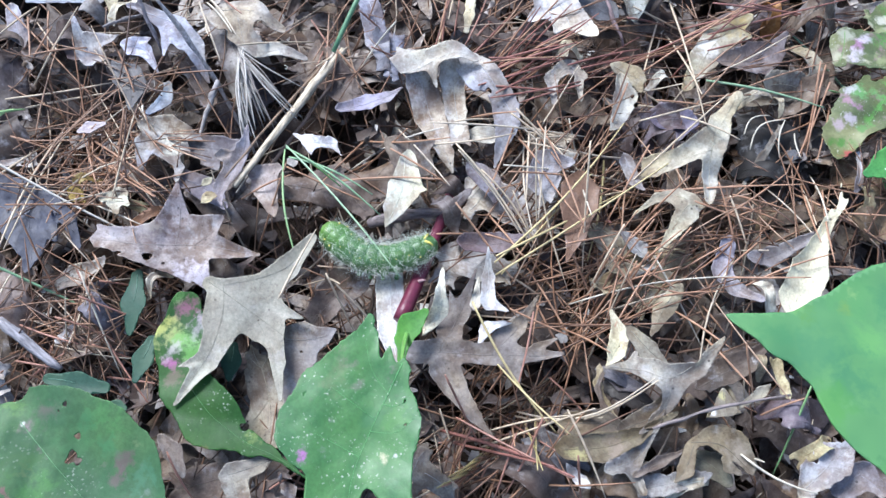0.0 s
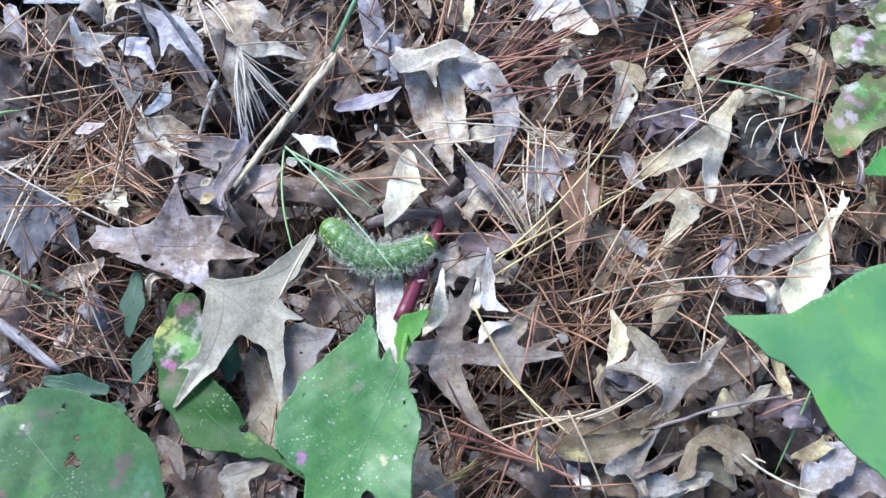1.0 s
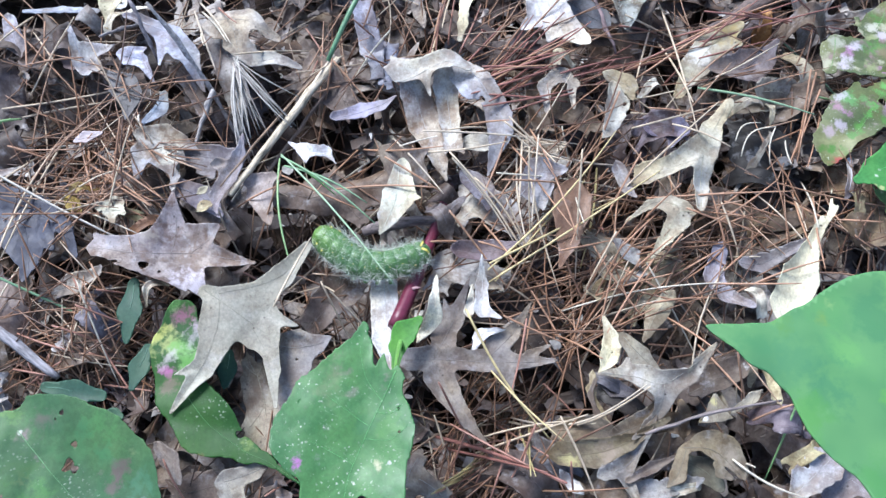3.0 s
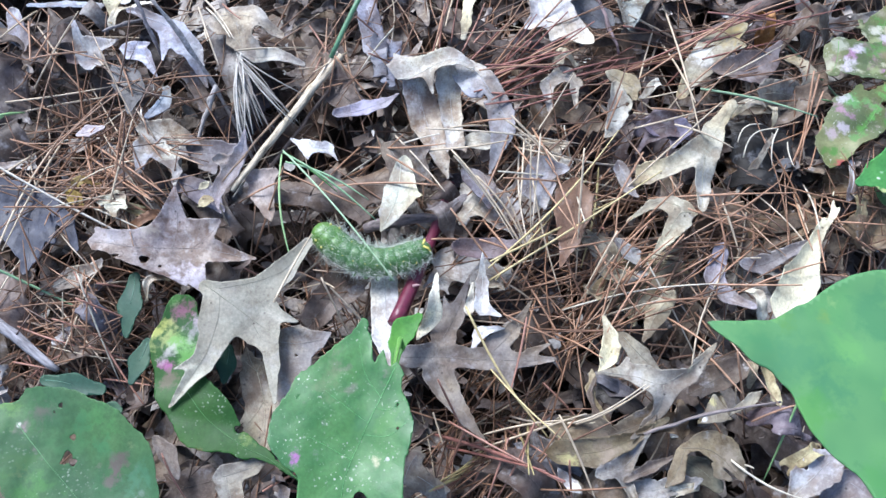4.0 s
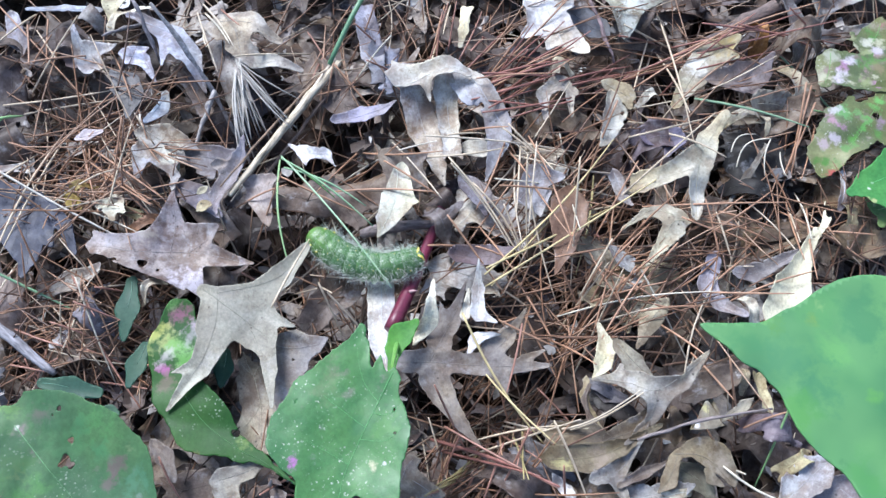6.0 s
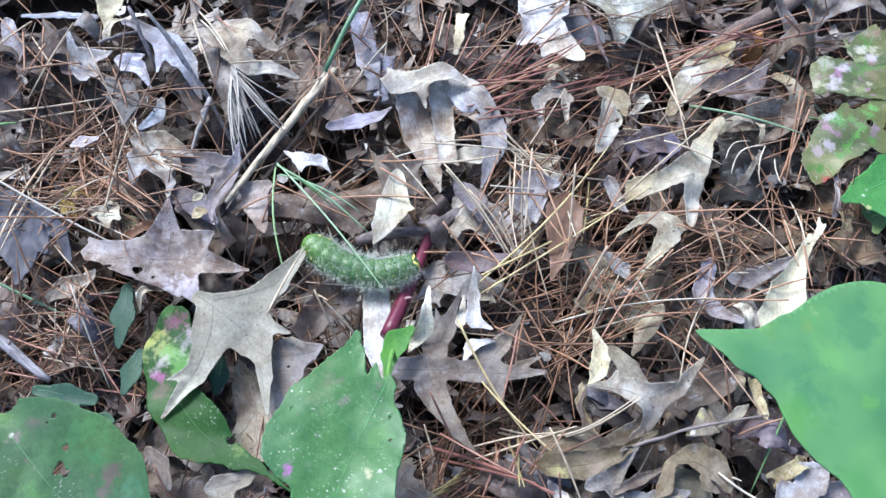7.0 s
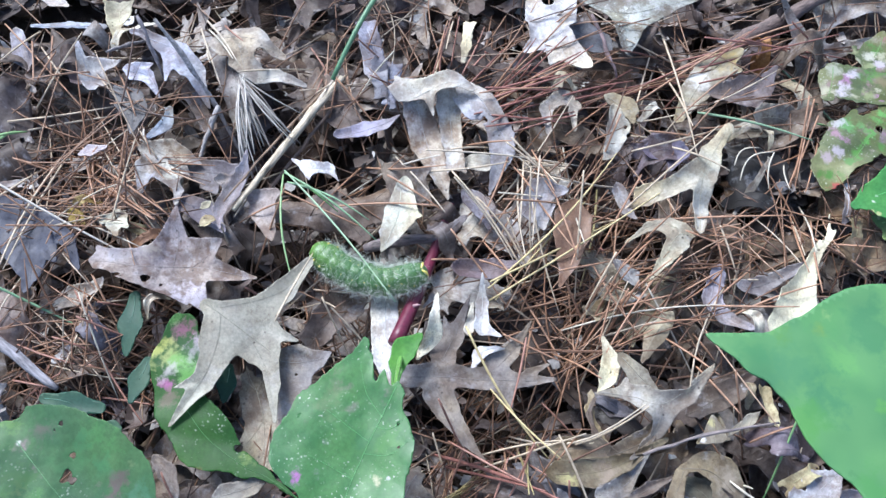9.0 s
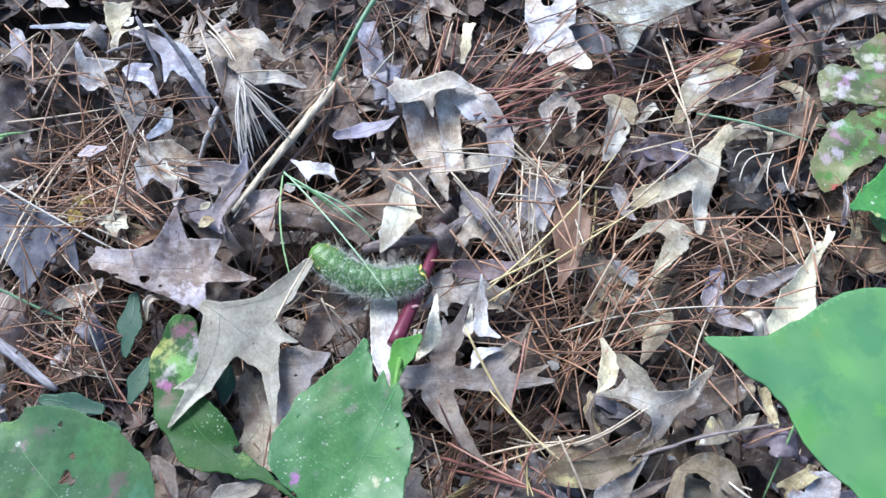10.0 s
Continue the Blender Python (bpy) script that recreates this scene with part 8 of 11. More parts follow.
strand("pine_needle", "reddish-brown pine needle on dead leaves", "pine needle", "pine needles", (-44.1, 126.9, -25.6, 142.2), (0.32, 0.165, 0.12), 1.14, NEEDLE, bow=0.03, lift=0.004)
strand("pine_needle", "reddish-brown pine needle on dead leaves", "pine needle", "pine needles", (-36.9, 104.3, -12.4, 119.1), (0.32, 0.165, 0.12), 1.14, NEEDLE, bow=-0.012, lift=0.004)
strand("pine_needle", "reddish-brown pine needle on dead leaves", "pine needle", "pine needles", (-99.9, 150.7, -88.7, 131.0), (0.32, 0.165, 0.12), 1.14, NEEDLE, bow=0.012, lift=0.004)
strand("pine_needle", "reddish-brown pine needle on dead leaves", "pine needle", "pine needles", (-122.1, 146.8, -107.4, 127.3), (0.32, 0.165, 0.12), 1.14, NEEDLE, bow=-0.03, lift=0.004)
strand("pine_needle", "tan dry pine needle on dead leaves", "pine needle", "pine needles", (127.5, 152.9, 131.6, 54.2), (0.52, 0.42, 0.3), 1.14, NEEDLE, bow=0.01, lift=0.003)
strand("pine_needle", "tan dry pine needle on dead leaves", "pine needle", "pine needles", (123.6, 145.1, 106.8, 92.6), (0.52, 0.42, 0.3), 1.14, NEEDLE, bow=-0.006, lift=0.003)
strand("pine_needle", "tan dry pine needle on dead leaves", "pine needle", "pine needles", (128.7, 149.0, 114.1, 107.2), (0.52, 0.42, 0.3), 1.14, NEEDLE, bow=0.018, lift=0.003)
strand("pine_needle", "tan dry pine needle on dead leaves", "pine needle", "pine needles", (103.8, 133.6, 152.0, 144.9), (0.52, 0.42, 0.3), 1.14, NEEDLE, bow=-0.024, lift=0.003)
strand("pine_needle", "tan dry pine needle on dead leaves", "pine needle", "pine needles", (106.2, 85.5, 137.8, 71.3), (0.52, 0.42, 0.3), 1.14, NEEDLE, bow=0.0, lift=0.003)
strand("pine_needle", "tan dry pine needle on dead leaves", "pine needle", "pine needles", (118.7, 57.6, 146.5, 44.2), (0.52, 0.42, 0.3), 1.14, NEEDLE, bow=0.024, lift=0.003)
strand("pine_needle", "tan dry pine needle on dead leaves", "pine needle", "pine needles", (101.6, 64.5, 141.2, 74.8), (0.52, 0.42, 0.3), 1.14, NEEDLE, bow=-0.018, lift=0.003)
strand("pine_needle", "tan dry pine needle on dead leaves", "pine needle", "pine needles", (34.5, -80.8, 92.7, -78.8), (0.52, 0.42, 0.3), 1.31, NEEDLE, bow=-0.16, lift=0.005)
strand("pine_needle", "reddish-brown pine needle on dead leaves", "pine needle", "pine needles", (5.7, -88.3, 55.0, -118.0), (0.32, 0.165, 0.12), 1.14, NEEDLE, bow=-0.01, lift=0.004)
strand("pine_needle", "reddish-brown pine needle on dead leaves", "pine needle", "pine needles", (28.0, -75.0, 49.2, -104.8), (0.32, 0.165, 0.12), 1.14, NEEDLE, bow=-0.006, lift=0.004)
strand("pine_needle", "reddish-brown pine needle on dead leaves", "pine needle", "pine needles", (42.1, -41.8, 33.2, -77.6), (0.32, 0.165, 0.12), 1.14, NEEDLE, bow=0.018, lift=0.004)
strand("pine_needle", "reddish-brown pine needle on dead leaves", "pine needle", "pine needles", (25.1, -98.6, 4.6, -116.3), (0.32, 0.165, 0.12), 1.14, NEEDLE, bow=-0.024, lift=0.004)
strand("pine_needle", "reddish-brown pine needle on dead leaves", "pine needle", "pine needles", (14.8, -88.2, 2.0, -111.3), (0.32, 0.165, 0.12), 1.14, NEEDLE, bow=0.0, lift=0.004)
strand("pine_needle", "reddish-brown pine needle on dead leaves", "pine needle", "pine needles", (9.6, -108.8, -0.4, -121.2), (0.32, 0.165, 0.12), 1.14, NEEDLE, bow=0.024, lift=0.004)
strand("pine_needle", "reddish-brown pine needle on dead leaves", "pine needle", "pine needles", (22.5, -101.1, 12.2, -121.2), (0.32, 0.165, 0.12), 1.14, NEEDLE, bow=-0.018, lift=0.004)
strand("pine_needle", "reddish-brown pine needle on dead leaves", "pine needle", "pine needles", (32.8, -96.0, 22.2, -123.5), (0.32, 0.165, 0.12), 1.14, NEEDLE, bow=0.006, lift=0.004)
strand("pine_needle", "reddish-brown pine needle on dead leaves", "pine needle", "pine needles", (43.2, -93.3, 27.3, -121.1), (0.32, 0.165, 0.12), 1.14, NEEDLE, bow=0.03, lift=0.004)
strand("pine_needle", "reddish-brown pine needle on dead leaves", "pine needle", "pine needles", (49.0, -74.9, 37.6, -108.6), (0.32, 0.165, 0.12), 1.14, NEEDLE, bow=-0.012, lift=0.004)
strand("pine_needle", "reddish-brown pine needle on dead leaves", "pine needle", "pine needles", (52.2, -61.4, 72.1, -82.8), (0.32, 0.165, 0.12), 1.14, NEEDLE, bow=0.012, lift=0.004)
strand("pine_needle", "reddish-brown pine needle on dead leaves", "pine needle", "pine needles", (-3.3, -93.5, 33.0, -88.2), (0.32, 0.165, 0.12), 1.14, NEEDLE, bow=-0.03, lift=0.004)
strand("pine_needle", "reddish-brown pine needle on dead leaves", "pine needle", "pine needles", (1.7, -77.7, 19.9, -101.1), (0.32, 0.165, 0.12), 1.14, NEEDLE, bow=-0.006, lift=0.004)
strand("pine_needle", "reddish-brown pine needle on dead leaves", "pine needle", "pine needles", (56.9, -74.9, 43.2, -93.3), (0.32, 0.165, 0.12), 1.14, NEEDLE, bow=0.018, lift=0.004)
strand("pine_needle", "reddish-brown pine needle on dead leaves", "pine needle", "pine needles", (57.9, -108.6, 62.2, -123.8), (0.32, 0.165, 0.12), 1.14, NEEDLE, bow=-0.024, lift=0.004)
strand("pine_needle", "bleached straw-pale pine needle on dead leaves", "pine needle", "pine needles", (131.5, -105.7, 161.6, -123.3), (0.6, 0.54, 0.43), 1.14, NEEDLE, bow=-0.08)
strand("pine_needle", "bleached straw-pale pine needle on dead leaves", "pine needle", "pine needles", (142.0, -103.2, 133.1, -113.2), (0.6, 0.54, 0.43), 1.14, NEEDLE, bow=-0.006)
strand("pine_needle", "rusty orange-brown pine needle on dead leaves", "pine needle", "pine needles", (134.2, -61.2, 144.6, -82.6), (0.36, 0.205, 0.125), 1.14, NEEDLE, bow=-0.03, lift=0.002)
strand("pine_needle", "rusty orange-brown pine needle on dead leaves", "pine needle", "pine needles", (124.8, -50.1, 137.5, -77.3), (0.36, 0.205, 0.125), 1.14, NEEDLE, bow=-0.006, lift=0.002)
strand("pine_needle", "rusty orange-brown pine needle on dead leaves", "pine needle", "pine needles", (113.9, -52.9, 135.8, -47.3), (0.36, 0.205, 0.125), 1.14, NEEDLE, bow=0.018, lift=0.002)
strand("pine_needle", "rusty orange-brown pine needle on dead leaves", "pine needle", "pine needles", (100.8, -50.2, 125.4, -44.5), (0.36, 0.205, 0.125), 1.14, NEEDLE, bow=-0.024, lift=0.002)
strand("pine_needle", "rusty orange-brown pine needle on dead leaves", "pine needle", "pine needles", (109.9, -38.8, 128.9, -61.2), (0.36, 0.205, 0.125), 1.14, NEEDLE, bow=0.0, lift=0.002)
strand("pine_needle", "rusty orange-brown pine needle on dead leaves", "pine needle", "pine needles", (143.9, -87.8, 162.7, -82.5), (0.36, 0.205, 0.125), 1.14, NEEDLE, bow=0.024, lift=0.002)
strand("pine_needle", "rusty orange-brown pine needle on dead leaves", "pine needle", "pine needles", (130.0, -27.3, 139.2, -41.7), (0.36, 0.205, 0.125), 1.14, NEEDLE, bow=-0.018, lift=0.002)
strand("pine_needle", "reddish-brown pine needle on dead leaves", "pine needle", "pine needles", (-121.7, -104.3, -111.5, -124.2), (0.32, 0.165, 0.12), 1.14, NEEDLE, bow=-0.03, lift=0.004)
strand("pine_needle", "reddish-brown pine needle on dead leaves", "pine needle", "pine needles", (-73.9, -119.1, -53.9, -114.1), (0.32, 0.165, 0.12), 1.14, NEEDLE, bow=-0.006, lift=0.004)
strand("pine_needle", "reddish-brown pine needle on dead leaves", "pine needle", "pine needles", (-73.7, -121.6, -62.3, -104.0), (0.32, 0.165, 0.12), 1.14, NEEDLE, bow=0.018, lift=0.004)
strand("pine_needle", "reddish-brown pine needle on dead leaves", "pine needle", "pine needles", (-72.0, -111.6, -43.3, -121.4), (0.32, 0.165, 0.12), 1.14, NEEDLE, bow=-0.024, lift=0.004)
strand("pine_needle", "reddish-brown pine needle on dead leaves", "pine needle", "pine needles", (-97.3, -9.5, -82.9, -12.5), (0.32, 0.165, 0.12), 1.14, NEEDLE, bow=0.012, lift=0.004)
strand("pine_needle", "rusty orange-brown pine needle on dead leaves", "pine needle", "pine needles", (189.7, 24.6, 181.4, -21.4), (0.36, 0.205, 0.125), 1.14, NEEDLE, bow=-0.03, lift=0.002)
strand("pine_needle", "rusty orange-brown pine needle on dead leaves", "pine needle", "pine needles", (200.4, -12.5, 219.1, -0.4), (0.36, 0.205, 0.125), 1.14, NEEDLE, bow=-0.006, lift=0.002)
strand("pine_needle", "rusty orange-brown pine needle on dead leaves", "pine needle", "pine needles", (189.4, -12.5, 216.8, -12.5), (0.36, 0.205, 0.125), 1.14, NEEDLE, bow=0.018, lift=0.002)
strand("pine_needle", "rusty orange-brown pine needle on dead leaves", "pine needle", "pine needles", (199.0, 11.9, 220.8, 8.8), (0.36, 0.205, 0.125), 1.14, NEEDLE, bow=-0.024, lift=0.002)
strand("pine_needle", "bleached straw-pale pine needle on dead leaves", "pine needle", "pine needles", (66.3, 69.8, 77.2, 41.0), (0.6, 0.54, 0.43), 0.94, NEEDLE, bow=-0.018, lift=0.004)
strand("pine_needle", "bleached straw-pale pine needle on dead leaves", "pine needle", "pine needles", (40.6, 59.6, 88.1, 31.2), (0.6, 0.54, 0.43), 0.94, NEEDLE, bow=0.006, lift=0.004)
strand("pine_needle", "bleached straw-pale pine needle on dead leaves", "pine needle", "pine needles", (29.8, 28.7, 115.8, 50.9), (0.6, 0.54, 0.43), 0.94, NEEDLE, bow=0.02, lift=0.004)
strand("pine_needle", "bleached straw-pale pine needle on dead leaves", "pine needle", "pine needles", (71.9, 51.0, 68.5, -3.4), (0.6, 0.54, 0.43), 0.94, NEEDLE, bow=-0.012, lift=0.004)
strand("pine_needle", "bleached straw-pale pine needle on dead leaves", "pine needle", "pine needles", (-217.0, -0.2, -208.0, -48.4), (0.6, 0.54, 0.43), 0.94, NEEDLE, bow=-0.03, lift=0.004)
strand("pine_needle", "bleached straw-pale pine needle on dead leaves", "pine needle", "pine needles", (-170.4, -21.5, -156.4, -65.1), (0.6, 0.54, 0.43), 0.94, NEEDLE, bow=-0.006, lift=0.004)
strand("pine_needle", "bleached straw-pale pine needle on dead leaves", "pine needle", "pine needles", (191.4, 40.8, 181.6, -0.4), (0.6, 0.54, 0.43), 0.94, NEEDLE, bow=0.018, lift=0.004)
strand("pine_needle", "bleached straw-pale pine needle on dead leaves", "pine needle", "pine needles", (61.6, -29.7, 135.7, -24.9), (0.6, 0.54, 0.43), 0.94, NEEDLE, bow=0.04, lift=0.004)
strand("pine_needle", "bleached straw-pale pine needle on dead leaves", "pine needle", "pine needles", (101.2, -12.5, 129.5, -51.5), (0.6, 0.54, 0.43), 0.94, NEEDLE, bow=0.0, lift=0.004)
strand("pine_needle", "bleached straw-pale pine needle on dead leaves", "pine needle", "pine needles", (154.7, 44.8, 172.2, 58.2), (0.6, 0.54, 0.43), 0.74, NEEDLE, bow=0.25, lift=0.005)
strand("pine_needle", "bleached straw-pale pine needle on dead leaves", "pine needle", "pine needles", (170.0, 54.8, 166.4, 36.9), (0.6, 0.54, 0.43), 0.74, NEEDLE, bow=-0.1, lift=0.005)
strand("pine_needle", "bleached straw-pale pine needle on dead leaves", "pine needle", "pine needles", (180.7, 56.8, 179.3, 39.1), (0.6, 0.54, 0.43), 0.74, NEEDLE, bow=-0.08, lift=0.005)
strand("pine_needle", "bleached straw-pale pine needle on dead leaves", "pine needle", "pine needles", (152.9, 53.5, 168.2, 65.7), (0.6, 0.54, 0.43), 0.74, NEEDLE, bow=0.2, lift=0.005)
strand("pine_needle", "yellow-tan pine needle over dead leaves", "pine needle", "pine needles", (24.4, -20.7, 92.3, 59.2), (0.52, 0.42, 0.21), 1.15, NEEDLE, bow=-0.034, lift=0.006, n=11)
strand("pine_needle", "yellow-tan pine needle over dead leaves", "pine needle", "pine needles", (24.9, -20.1, 91.7, 29.8), (0.52, 0.42, 0.21), 1.20, NEEDLE, bow=-0.009, lift=0.006, n=11)
strand("pine_needle", "yellow-tan pine needle over dead leaves", "pine needle", "pine needles", (25.2, -20.7, 110.3, 31.7), (0.52, 0.42, 0.21), 1.15, NEEDLE, bow=-0.008, lift=0.006, n=11)
strand("pine_needle", "yellow-tan pine needle over dead leaves", "pine needle", "pine needles", (28.5, -17.2, 76.6, 38.2), (0.52, 0.42, 0.21), 1.00, NEEDLE, bow=0.007, lift=0.006, n=11)
strand("pine_needle", "yellow-tan pine needle over dead leaves", "pine needle", "pine needles", (13.7, -40.8, 53.8, -97.6), (0.52, 0.42, 0.21), 1.25, NEEDLE, bow=-0.049, lift=0.008, n=11)
strand("pine_needle", "yellow-tan pine needle over dead leaves", "pine needle", "pine needles", (25.1, -65.0, 55.5, -99.1), (0.52, 0.42, 0.21), 1.00, NEEDLE, bow=-0.028, lift=0.008, n=11)
strand("pine_needle", "pale straw-coloured pine needle on dead leaves", "pine needle", "pine needles", (35.2, -79.5, 90.8, -78.5), (0.5, 0.42, 0.32), 1.20, NEEDLE, bow=-0.179, lift=0.008, n=11)
strand("pine_needle", "tan dry pine needle on dead leaves", "pine needle", "pine needles", (19.7, -91.7, 61.0, -89.7), (0.52, 0.42, 0.3), 1.00, NEEDLE, bow=0.028, lift=0.008, n=11)
strand("pine_needle", "tan dry pine needle on dead leaves", "pine needle", "pine needles", (17.1, -97.0, 65.6, -89.5), (0.52, 0.42, 0.3), 1.10, NEEDLE, bow=-0.001, lift=0.008, n=11)
strand("pine_needle", "tan dry pine needle on dead leaves", "pine needle", "pine needles", (7.0, 43.8, 44.2, -2.3), (0.52, 0.42, 0.3), 1.20, NEEDLE, bow=0.033, lift=0.006, n=11)
strand("pine_needle", "pale straw-coloured pine needle on dead leaves", "pine needle", "pine needles", (8.1, 42.5, 41.2, -0.8), (0.5, 0.42, 0.32), 1.00, NEEDLE, bow=0.032, lift=0.006, n=11)
strand("pine_needle", "tan dry pine needle on dead leaves", "pine needle", "pine needles", (19.3, 32.5, 46.7, -1.7), (0.52, 0.42, 0.3), 1.10, NEEDLE, bow=0.064, lift=0.006, n=11)
strand("pine_needle", "tan dry pine needle on dead leaves", "pine needle", "pine needles", (34.8, 22.3, 47.6, -1.7), (0.52, 0.42, 0.3), 1.00, NEEDLE, bow=0.000, lift=0.006, n=11)
strand("pine_needle", "pale straw-coloured pine needle on dead leaves", "pine needle", "pine needles", (42.5, 58.0, 44.3, -0.8), (0.5, 0.42, 0.32), 1.10, NEEDLE, bow=-0.041, lift=0.006, n=11)
strand("pine_needle", "tan dry pine needle on dead leaves", "pine needle", "pine needles", (46.1, 41.5, 47.4, 0.7), (0.52, 0.42, 0.3), 1.00, NEEDLE, bow=-0.015, lift=0.006, n=11)
strand("pine_needle", "pale straw-coloured pine needle on dead leaves", "pine needle", "pine needles", (52.0, 54.6, 46.7, 6.2), (0.5, 0.42, 0.32), 1.00, NEEDLE, bow=-0.001, lift=0.006, n=11)
strand("pine_needle", "tan dry pine needle on dead leaves", "pine needle", "pine needles", (44.2, 56.3, 40.5, 12.9), (0.52, 0.42, 0.3), 1.10, NEEDLE, bow=0.000, lift=0.006, n=11)
strand("pine_needle", "bleached white pine needle on dead leaves", "pine needle", "pine needles", (-55.4, 61.3, 1.2, 46.1), (0.6, 0.55, 0.47), 1.10, NEEDLE, bow=0.079, lift=0.006, n=11)
strand("pine_needle", "pale straw-coloured pine needle on dead leaves", "pine needle", "pine needles", (-23.1, 64.2, 3.7, 21.7), (0.5, 0.42, 0.32), 1.00, NEEDLE, bow=0.007, lift=0.006, n=11)
strand("pine_needle", "pale straw-coloured pine needle on dead leaves", "pine needle", "pine needles", (-5.9, 54.1, 73.9, 57.9), (0.5, 0.42, 0.32), 1.10, NEEDLE, bow=0.012, lift=0.006, n=11)
strand("pine_needle", "tan dry pine needle on dead leaves", "pine needle", "pine needles", (-3.8, 47.5, 36.9, 53.3), (0.52, 0.42, 0.3), 1.10, NEEDLE, bow=-0.043, lift=0.006, n=11)
strand("pine_needle", "rusty orange-brown pine needle on dead leaves", "pine needle", "pine needles", (-2.9, 0.4, 38.9, 5.5), (0.36, 0.205, 0.125), 1.30, NEEDLE, bow=0.052, lift=0.006, n=11)
strand("pine_needle", "rusty orange-brown pine needle on dead leaves", "pine needle", "pine needles", (20.4, -2.3, 35.6, -6.8), (0.36, 0.205, 0.125), 1.10, NEEDLE, bow=0.000, lift=0.006, n=11)
strand("pine_needle", "tan dry pine needle on dead leaves", "pine needle", "pine needles", (37.1, 60.7, 86.6, 29.5), (0.52, 0.42, 0.3), 1.10, NEEDLE, bow=-0.024, lift=0.006, n=11)
strand("pine_needle", "rusty orange-brown pine needle on dead leaves", "pine needle", "pine needles", (32.0, 23.6, 74.3, 36.9), (0.36, 0.205, 0.125), 1.10, NEEDLE, bow=0.000, lift=0.006, n=11)
strand("pine_needle", "tan dry pine needle on dead leaves", "pine needle", "pine needles", (69.4, 31.1, 68.4, -15.4), (0.52, 0.42, 0.3), 1.10, NEEDLE, bow=-0.009, lift=0.006, n=11)
strand("pine_needle", "rusty orange-brown pine needle on dead leaves", "pine needle", "pine needles", (59.1, 29.2, 67.9, -2.9), (0.36, 0.205, 0.125), 1.10, NEEDLE, bow=0.000, lift=0.006, n=11)
strand("pine_needle", "olive-brown pine needle on dead leaves", "pine needle", "pine needles", (86.2, 54.5, 71.5, -8.9), (0.36, 0.3, 0.14), 1.30, NEEDLE, bow=0.027, lift=0.006, n=11)
strand("pine_needle", "rusty orange-brown pine needle on dead leaves", "pine needle", "pine needles", (48.9, 64.7, 58.4, 34.3), (0.36, 0.205, 0.125), 1.10, NEEDLE, bow=0.000, lift=0.006, n=11)
strand("pine_needle", "rusty orange-brown pine needle on dead leaves", "pine needle", "pine needles", (42.4, -8.3, 65.4, -52.9), (0.36, 0.205, 0.125), 1.20, NEEDLE, bow=0.004, lift=0.006, n=11)
strand("pine_needle", "pale straw-coloured pine needle on dead leaves", "pine needle", "pine needles", (63.8, -32.2, 104.8, -31.9), (0.5, 0.42, 0.32), 1.10, NEEDLE, bow=0.000, lift=0.006, n=11)
strand("pine_needle", "tan dry pine needle on dead leaves", "pine needle", "pine needles", (62.1, -32.8, 83.8, -12.8), (0.52, 0.42, 0.3), 1.10, NEEDLE, bow=0.000, lift=0.006, n=11)
strand("pine_needle", "rusty orange-brown pine needle on dead leaves", "pine needle", "pine needles", (59.2, -62.7, 77.4, -28.8), (0.36, 0.205, 0.125), 1.10, NEEDLE, bow=0.000, lift=0.006, n=11)
strand("pine_needle", "tan dry pine needle on dead leaves", "pine needle", "pine needles", (69.9, -56.7, 91.4, -14.2), (0.52, 0.42, 0.3), 1.10, NEEDLE, bow=0.000, lift=0.006, n=11)
strand("pine_needle", "rusty orange-brown pine needle on dead leaves", "pine needle", "pine needles", (78.3, -40.1, 84.6, -17.2), (0.36, 0.205, 0.125), 1.10, NEEDLE, bow=0.000, lift=0.006, n=11)
strand("pine_needle", "rusty orange-brown pine needle on dead leaves", "pine needle", "pine needles", (96.8, -14.2, 80.4, -35.9), (0.36, 0.205, 0.125), 1.10, NEEDLE, bow=0.000, lift=0.006, n=11)
strand("pine_needle", "rusty orange-brown pine needle on dead leaves", "pine needle", "pine needles", (65.5, -40.1, 85.3, -23.0), (0.36, 0.205, 0.125), 1.10, NEEDLE, bow=0.000, lift=0.006, n=11)
strand("pine_needle", "rusty orange-brown pine needle on dead leaves", "pine needle", "pine needles", (33.5, -40.2, 54.1, -26.5), (0.36, 0.205, 0.125), 1.10, NEEDLE, bow=0.000, lift=0.006, n=11)
strand("pine_needle", "rusty orange-brown pine needle on dead leaves", "pine needle", "pine needles", (59.8, -48.5, 103.1, -35.8), (0.36, 0.205, 0.125), 1.10, NEEDLE, bow=0.000, lift=0.006, n=11)
strand("pine_needle", "dark red-brown pine needle on dead leaves", "pine needle", "pine needles", (85.6, 22.2, 79.0, -2.3), (0.26, 0.115, 0.09), 1.10, NEEDLE, bow=0.000, lift=0.006, n=11)
strand("pine_needle", "rusty orange-brown pine needle on dead leaves", "pine needle", "pine needles", (89.3, -5.3, 113.4, 19.1), (0.36, 0.205, 0.125), 1.10, NEEDLE, bow=0.000, lift=0.006, n=11)
strand("pine_needle", "dark red-brown pine needle on dead leaves", "pine needle", "pine needles", (-2.8, -87.4, 54.6, -118.8), (0.26, 0.115, 0.09), 1.90, NEEDLE, bow=0.022, lift=0.008, n=11)
strand("pine_needle", "dark red-brown pine needle on dead leaves", "pine needle", "pine needles", (4.4, -93.8, 46.9, -114.0), (0.26, 0.115, 0.09), 1.40, NEEDLE, bow=0.000, lift=0.009, n=11)
